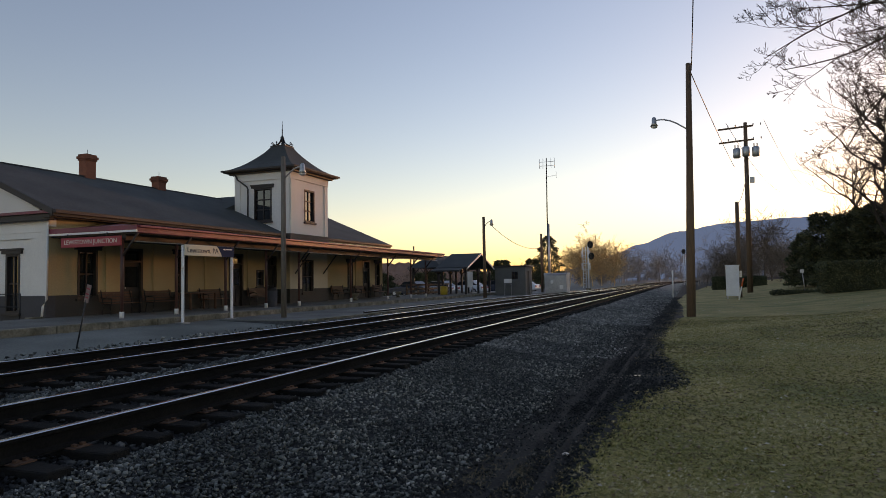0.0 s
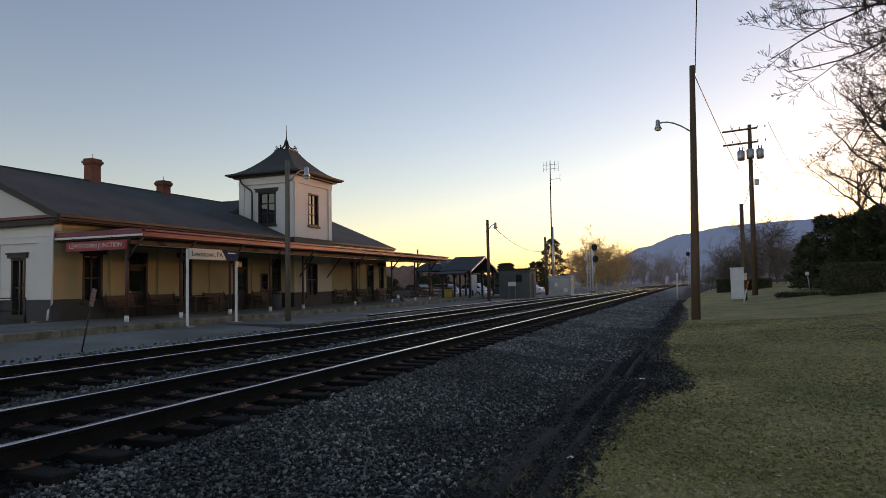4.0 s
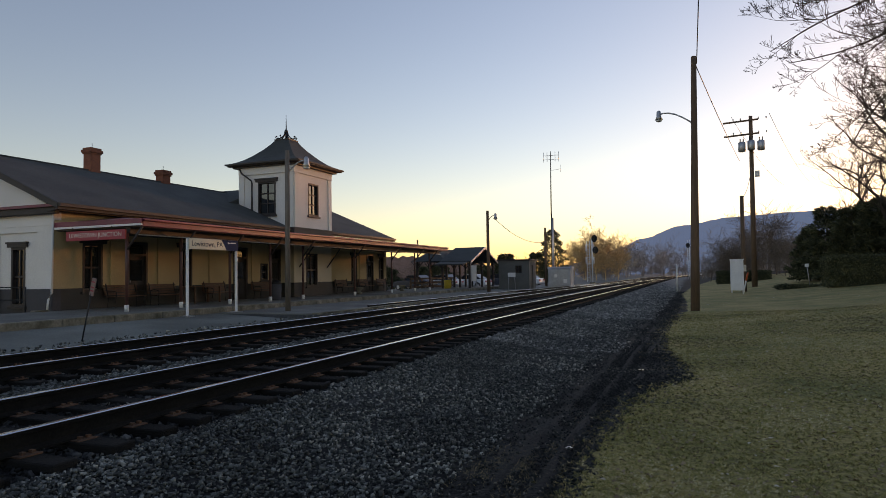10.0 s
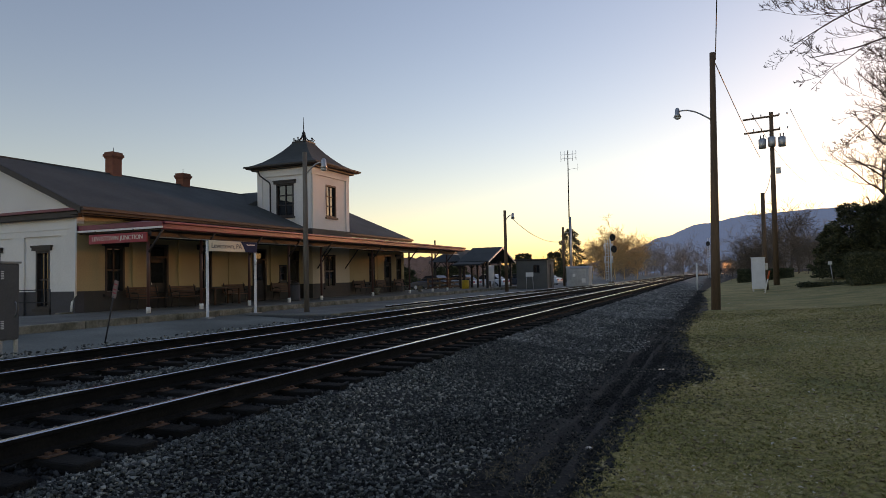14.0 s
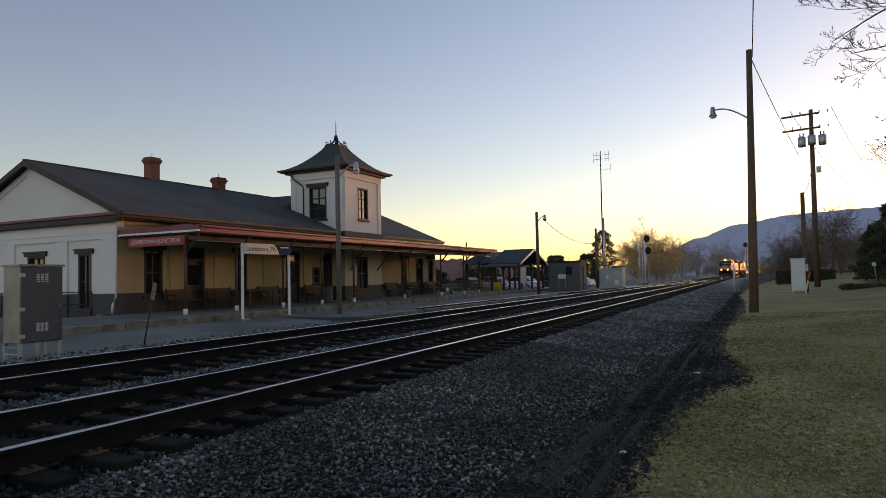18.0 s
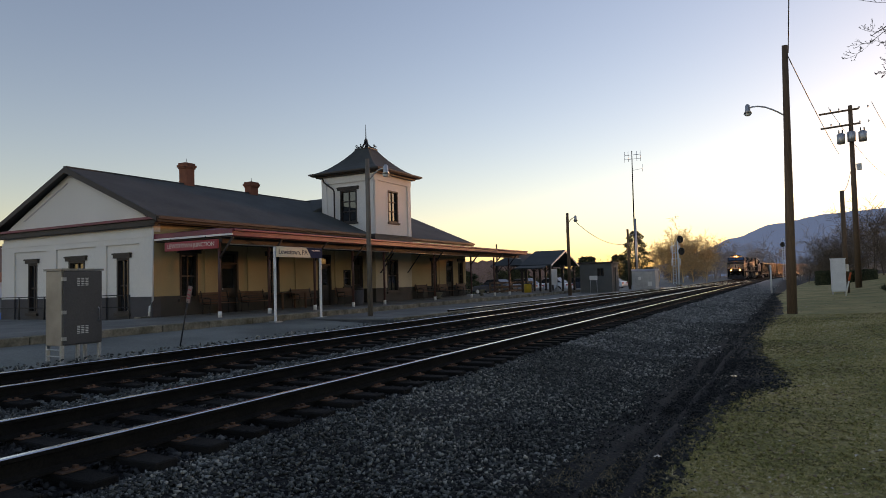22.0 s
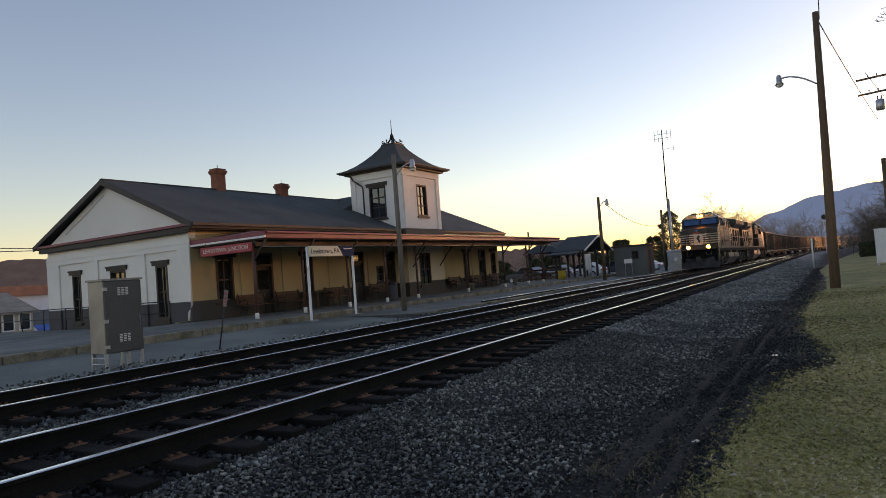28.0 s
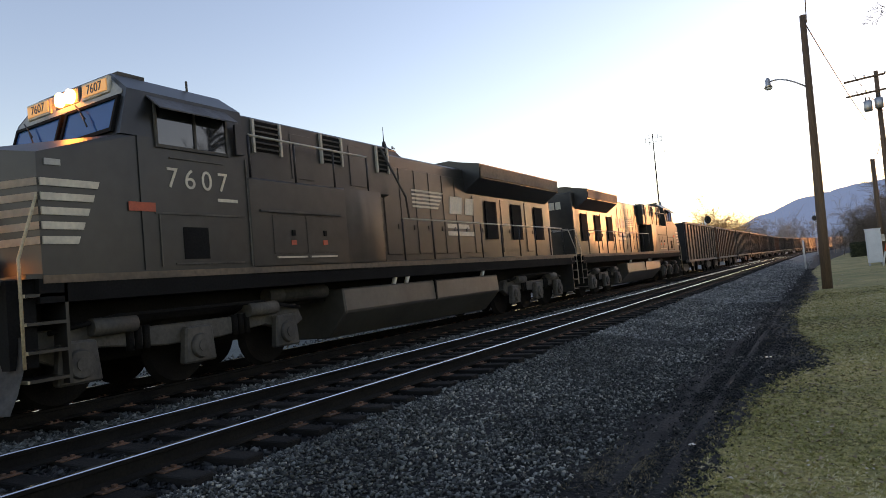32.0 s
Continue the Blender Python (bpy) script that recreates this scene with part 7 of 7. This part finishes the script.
    # behind the cab: full-width cabinet below, louvred room above
    boxes("equipment_cabinet", [(-W, W, 4.4, 8.2, 1.55, 3.22)], M["loco"], lc, bevel=0.03)
    for sx in (-1, 1):
        boxes("door_bar", [(*sorted((sx * 1.5, sx * 1.54)), 4.62, 6.75, 2.64, 2.68)], M["truck"], lc)
        for y in (4.95, 5.8):
            boxes("door_bar", [(*sorted((sx * 1.5, sx * 1.53)), y, y + 0.75, 1.84, 1.87)], M["handrail"], lc)
            boxes("cabinet_door", [(*sorted((sx * 1.5, sx * 1.512)), y - 0.05, y + 0.76, 1.92, 2.6)], M["loco"], lc, bevel=0.004)
            boxes("door_clip", [(*sorted((sx * 1.512, sx * 1.54)), y + 0.4, y + 0.47, 2.24, 2.34)], M["rubber"], lc)
            boxes("warning_dot", [(*sorted((sx * 1.512, sx * 1.52)), y + 0.37, y + 0.5, 2.07, 2.16)], M["marker_orange"], lc)
        # dented sheet that bulges out at the cabinet's rear
        bm = bmesh.new()
        cols, rows_ = 13, 7
        grid = [[bm.verts.new((sx * (1.503 + 0.05 * math.sin(math.pi * j / (rows_ - 1)) * math.sin(math.pi * i / (cols - 1)) * (0.6 + 0.7 * abs(noise.noise((i * 0.55, j * 0.25, 7 + sx))))), 6.95 + 1.24 * i / (cols - 1), 1.72 + 1.5 * j / (rows_ - 1))) for i in range(cols)] for j in range(rows_)]
        for r, q in zip(grid, grid[1:]):
            for i in range(cols - 1):
                bm.faces.new((r[i], r[i + 1], q[i + 1], q[i])).smooth = True
        part("dented_sheet", bm, M["loco"], lc, "dented bulging sheet metal")
    boxes("louvre_room", [(-1.25, 1.25, 4.4, 8.9, 3.22, 4.36)], M["loco"], lc, bevel=0.03)
    for sx in (-1, 1):
        for y0, y1 in ((4.85, 5.46), (6.64, 7.22), (8.5, 8.88)):
            lv = boxes("louvre", [(*sorted((sx * 1.25, sx * 1.262)), y0, y1, 3.76, 4.3)], M["rubber"], lc, "dark louvred vent")
            for q in (y0 - 0.05, y1):
                boxes("vent_frame", [(*sorted((sx * 1.25, sx * 1.3)), q, q + 0.05, 3.72, 4.32)], M["handrail"], lv)
            for k in range(5):
                boxes("slat", [(*sorted((sx * 1.262, sx * 1.285)), y0, y1, 3.8 + k * 0.1, 3.83 + k * 0.1)], M["truck"], lv)
        for y in (5.75, 7.5):
            boxes("panel", [(*sorted((sx * 1.25, sx * 1.265)), y, y + 0.6, 3.35, 4.2)], M["loco"], lc, bevel=0.004)
        rails_and_posts(lc, sx * 1.48, (4.5, 5.6, 6.7, 7.8), 3.22, 3.95, "upper_handrail")
        bm = bmesh.new()
        tube(bm, [(sx * 1.3, 8.6, 4.29), (sx * 1.46, 9.25, 3.2), (sx * 1.47, 9.3, 2.68)], 0.028, 6)
        part("corner_rail", bm, M["truck"], lc)
    # long hood
    r0, r1 = (13.0, 19.2) if lead else (14.8, 19.2)
    boxes("long_hood", [(-0.98, 0.98, 8.9, 19.6, 1.72, 4.3)], M["loco"], lc, bevel=0.04)
    for sx in (-1, 1):
        n = 9
        for k in range(n):
            y = 9.0 + k * 0.68 if k < 6 else 13.4 + (k - 6) * 1.9
            boxes("hood_door", [(*sorted((sx * 0.98, sx * 1.0)), y + 0.03, y + 0.66, 1.9, 3.55 if k >= 6 else 4.0)], M["loco"], lc, bevel=0.006)
            boxes("door_latch", [(*sorted((sx * 1.0, sx * 1.02)), y + 0.52, y + 0.58, 2.5, 2.62)], M["truck"], lc)
        for y in (14.2, 16.1, 18.0):
            boxes("dark_vent", [(*sorted((sx * 1.0, sx * 1.03)), y, y + 0.75, 2.3, 3.45)], M["rubber"], lc)
        # plain emblem: tapered bars and two pale blocks
        for k in range(5):
            bm = bmesh.new()
            prism(bm, [(10.2, 3.52 - k * 0.1), (11.75 - k * 0.07, 3.52 - k * 0.1), (11.72 - k * 0.07, 3.47 - k * 0.1), (10.2, 3.47 - k * 0.1)], "x", *sorted((sx * 1.005, sx * 1.012)))
            part("hood_stripe", bm, M["stripe"], lc)
        for a, b in ((12.02, 12.8), (12.9, 13.5)):
            bm = bmesh.new()
            prism(bm, [(a, 2.98), (b - 0.1, 2.98), (b, 3.46), (a + 0.1, 3.46)], "x", *sorted((sx * 1.005, sx * 1.012)))
            part("emblem_block", bm, M["stripe"], lc, "pale plain emblem block")
        boxes("bar", [(*sorted((sx * 1.005, sx * 1.012)), 11.86, 13.1, 2.58, 2.7), (*sorted((sx * 1.005, sx * 1.012)), 11.86, 13.37, 2.38, 2.5)], M["stripe"], lc)
        # radiator wing
        bm = bmesh.new()
        prism(bm, [(sx * 0.96, 3.6), (sx * 1.52, 3.98), (sx * 1.55, 4.38), (sx * 0.96, 4.5)], "y", r0, r1)
        part("radiator_wing", bm, M["loco"], lc, "overhanging radiator wing")
        boxes("wing_panel", [(*sorted((sx * 1.53, sx * 1.56)), r0 + 0.05, r1 - 0.05, 4.0, 4.36)], M["dust"], lc, bevel=0.01)
        ys = [9.0 + k * 1.3 for k in range(9)]
        rails_and_posts(lc, sx * 1.47, ys, 1.72, 2.68)
        # rear corner
        bm = bmesh.new()
        s0, s1 = sorted((sx * 0.95, sx * 1.5))
        for k in range(4):
            box(bm, s0, s1, rear - 0.3, rear + 0.2, 0.42 + k * 0.34, 0.46 + k * 0.34)
        box(bm, s0, s1, rear - 0.36, rear - 0.3, 0.35, 1.7)
        part("rear_steps", bm, M["loco"], lc)
        bm = bmesh.new()
        tube(bm, [(sx * 1.5, rear + 0.22, 0.6), (sx * 1.5, rear + 0.22, 1.9), (sx * 1.3, rear + 0.1, 2.7), (sx * 0.4, rear + 0.1, 2.7)], 0.022, 6)
        part("rear_rail", bm, M["handrail"], lc)
    bm = bmesh.new()
    prism(bm, [(-0.96, 4.3), (0.96, 4.3), (0.96, 4.5), (0.6, 4.6), (-0.6, 4.6), (-0.96, 4.5)], "y", r0, r1)
    part("radiator_deck", bm, M["loco"], lc)
    bm = bmesh.new()
    for y in (9.6, 10.9, 12.2):
        box(bm, -0.45, 0.45, y - 0.35, y + 0.35, 4.3, 4.4)
    tube(bm, [(0, 11.6, 4.3), (0, 11.6, 4.5)], 0.3, 14)
    part("hood_hatch", bm, M["truck"], lc)
    bm = bmesh.new()
    tube(bm, [(0.3, 9.1, 4.3), (0.3, 9.1, 4.42), (0.3, 8.75, 4.42)], 0.05, 8)
    tube(bm, [(0.1, 9.1, 4.42), (0.1, 8.7, 4.42)], 0.04, 8)
    part("horn", bm, M["galv"], lc)
    if not lead:
        boxes("bar", [(-0.5 + k * 0.28, -0.28 + k * 0.28, 19.6, 19.61, 3.65, 3.95) for k in range(4)], M["stripe"], lc, "pale plain bars on the hood end")
    # tank, trucks, pilot
    bm = bmesh.new()
    prism(bm, [(-1.42, 1.22), (1.42, 1.22), (1.46, 0.75), (0.95, 0.24), (-0.95, 0.24), (-1.46, 0.75)], "y", 6.75, 13.75)
    part("fuel_tank", bm, M["dusttank"], lc, "smooth dusty fuel tank", bevel=0.03)
    for sx in (-1, 1):
        boxes("tank_seam", [(*sorted((sx * 1.4, sx * 1.47)), 10.2, 10.26, 0.75, 1.24)], M["rubber"], lc)
        for y in (8.6, 9.1, 12.9):
            bm = bmesh.new()
            tube(bm, [(sx * 1.35, y, 1.2), (sx * 1.42, y, 1.38)], 0.05, 8)
            part("filler_cap", bm, M["paint"], lc)
        bm = bmesh.new()
        for y in (6.0, 6.35):
            tube(bm, [(sx * 1.1, y - 1.0, 1.2), (sx * 1.1, y + 0.2, 1.2)], 0.14, 12)
        part("air_reservoir", bm, M["truck"], lc)
    make_truck(lc, 3.35)
    make_truck(lc, 17.0)
    bm = bmesh.new()
    zs = (0.1, 0.32, 0.56, 0.8, 0.98)
    grid = [[bm.verts.new((x, 0.34 + 0.42 * (abs(x) / 1.5) ** 1.3 - 0.22 * (1 - (z - 0.1) / 0.88) ** 2, z - (0.12 if abs(x) < 0.5 and z > 0.9 else 0))) for x in (-1.5, -1.0, -0.45, 0, 0.45, 1.0, 1.5)] for z in zs]
    for r, q in zip(grid, grid[1:]):
        for i in range(6):
            bm.faces.new((r[i], r[i + 1], q[i + 1], q[i]))
    bmesh.ops.solidify(bm, geom=bm.faces[:], thickness=0.05)
    part("snow_plow", bm, M["plow"], lc, "worn grey snow plow")
    boxes("pilot", [(-1.4, 1.4, 0.62, 0.95, 0.6, 1.66)], M["rubber"], lc)
    boxes("front_deck", [(-1.3, 1.3, 0.2, 0.95, 1.6, 1.68)], M["truck"], lc, bevel=0.02)
    bm = bmesh.new()
    tube(bm, [(0, 0.55, 0.88), (0, -0.05, 0.88)], 0.11, 10)
    box(bm, -0.14, 0.14, -0.3, 0.0, 0.72, 1.04)
    part("coupler", bm, M["truck"], lc, bevel=0.02)
    for x in (-0.55, -0.35, 0.35, 0.55):
        bm = bmesh.new()
        tube(bm, [(x, 0.45, 1.2), (x * 1.05, 0.2, 1.0), (x * 0.9, 0.12, 0.75), (x * 0.6, 0.1, 0.66)], 0.03, 6)
        part("air_hose", bm, M["rubber"], lc)
    bm = bmesh.new()
    for a, b in ((-0.95, -0.55), (0.55, 0.95)):
        tube(bm, [(a, 0.26, 1.66), (a, 0.26, 2.66), (b, 0.26, 2.66), (b, 0.26, 1.66)], 0.022, 6)
        part("front_railing", bm, M["black"], lc)
        bm = bmesh.new()
    for sx in (-1, 1):
        tube(bm, [(sx * 0.5, 0.3, 1.35), (sx * 0.75, 0.1, 1.1), (sx * 1.0, 0.25, 1.3)], 0.025, 6)
    part("pilot_hose", bm, M["dust"], lc)
    bm = bmesh.new()
    for z in (3.2, 2.75, 2.35, 1.95):
        for x in (-1.0, 0.42):
            tube(bm, [(x, 0.72 if abs(x) < 0.7 else 0.86, z), (x, 0.64 if abs(x) < 0.7 else 0.76, z), (x + 0.22, 0.64, z), (x + 0.22, 0.74, z)], 0.014, 5)
    part("nose_step", bm, M["black"], lc)
    if lead:
        words("road_number", "7607", 0.43, M["stripe"], lc, Matrix.Translation((1.507, 3.4, 3.055)) @ pose(0, 0, 0, 90, 0, 90), "cream painted road number", 1.45)
        boxes("small_bar", [(1.502, 1.508, 3.75, 4.15, 2.76, 2.81)], M["stripe"], lc)
    return lc


M["dusttank"] = mat("dust_filmed_tank", (0.075, 0.072, 0.064), 0.42, col2=(0.045, 0.042, 0.036), scale=0.8, var=0.2, fine=8, bump=0.05)


def make_hopper(material, label):
    """A ribbed steel coal car with bolster trucks."""
    L = 14.4
    c = thing("coal_car", (0, 0, 0), label, "rail car", "coal cars")
    y0, y1, z0, z1 = 0.55, L - 0.55, 1.05, 3.6
    bm = bmesh.new()
    box(bm, -1.5, -1.44, y0, y1, z0, z1)
    box(bm, 1.44, 1.5, y0, y1, z0, z1)
    box(bm, -1.44, 1.44, y0, y0 + 0.06, z0, z1)
    box(bm, -1.44, 1.44, y1 - 0.06, y1, z0, z1)
    box(bm, -1.44, 1.44, y0 + 0.06, y1 - 0.06, z0, z0 + 0.06)
    part("body", bm, material, c)
    for sx in (-1, 1):
        for k in range(12):
            y = y0 + 0.1 + k * (y1 - y0 - 0.3) / 11
            boxes("rib", [(*sorted((sx * 1.5, sx * 1.58)), y, y + 0.1, z0, z1 - 0.1)], material, c)
        boxes("top_rail", [(*sorted((sx * 1.42, sx * 1.6)), y0, y1, z1 - 0.08, z1 + 0.04)], M["sill"], c)
        boxes("side_sill", [(*sorted((sx * 1.42, sx * 1.58)), y0, y1, z0 - 0.16, z0)], M["sill"], c)
        for y in (y0 + 0.15, y1 - 0.35):
            boxes("corner_post", [(*sorted((sx * 1.5, sx * 1.6)), y, y + 0.22, z0 - 0.1, z1)], M["sill"], c)
        for y in (2.1, L - 2.1):
            bm = bmesh.new()
            prism(bm, [(y - 1.15, 0.62), (y - 0.8, 0.78), (y + 0.8, 0.78), (y + 1.15, 0.62), (y + 0.7, 0.3), (y - 0.7, 0.3)], "x", *sorted((sx * 0.95, sx * 1.1)))
            part("truck_frame", bm, M["truck"], c)
            for a in (-0.88, 0.88):
                bm = bmesh.new()
                tube(bm, [(sx * 0.7, y + a, 0.45), (sx * 0.84, y + a, 0.45)], 0.45, 18)
                part("wheel", bm, M["rail"], c)
    for y in (5.0, 7.2, 9.4):
        bm = bmesh.new()
        prism(bm, [(y - 1.0, z0), (y + 1.0, z0), (y + 0.35, 0.55), (y - 0.35, 0.55)], "x", -1.1, 1.1)
        part("hopper_bay", bm, material, c)
    bm = bmesh.new()
    v = []
    for j in range(15):
        for i in range(5):
            v.append(bm.verts.new((-1.42 + 2.84 * i / 4, y0 + 0.07 + (y1 - y0 - 0.14) * j / 14, z1 - 0.25 + 0.3 * math.sin(math.pi * i / 4) + 0.08 * noise.noise((i * 2, j * 1.7, 1)))))
    for j in range(14):
        for i in range(4):
            bm.faces.new((v[j * 5 + i], v[j * 5 + i + 1], v[j * 5 + i + 6], v[j * 5 + i + 5]))
    part("coal_load", bm, M["rubber"], c)
    boxes("centre_sill", [(-0.25, 0.25, 0, L, 0.7, 0.95)], M["truck"], c)
    return c


TRAIN = []
s = 0.0
lead = make_locomotive(True)
TRAIN.append((lead, 0.0, 20.8, False))
TRAIN.append((make_locomotive(False), 21.0, 20.8, True))
s = 42.6
first = make_hopper(M["hopper"], "ribbed black steel coal car in the train")
rusty = make_hopper(M["hopper2"], "ribbed rust-brown steel coal car in the train")
for k in range(24):
    ob = {0: first, 1: rusty}.get(k) or copy_thing(rusty if k in (6, 13) else first, pose(0, 0, 0))
    TRAIN.append((ob, s, 14.4, False))
    s += 14.4


def y_front(t):
    """Where the leading nose stands along the track at t seconds."""
    return 30.15 + 13.35 * (30.0 - t)


def motions():
    for ob, back, ln, turned in TRAIN:
        rows = []
        for i in range(0, 33):
            s0 = y_front(i) + back
            xa, ya, _ = line_at(s0, FAR)
            xb, yb, _ = line_at(s0 + ln, FAR)
            a = math.degrees(math.atan2(-(xb - xa), yb - ya))
            rows.append((i, pose(xb, yb, 0, 0, 0, a + 180) if turned else pose(xa, ya, 0, 0, 0, a)))
        walk(ob, rows)


motions()
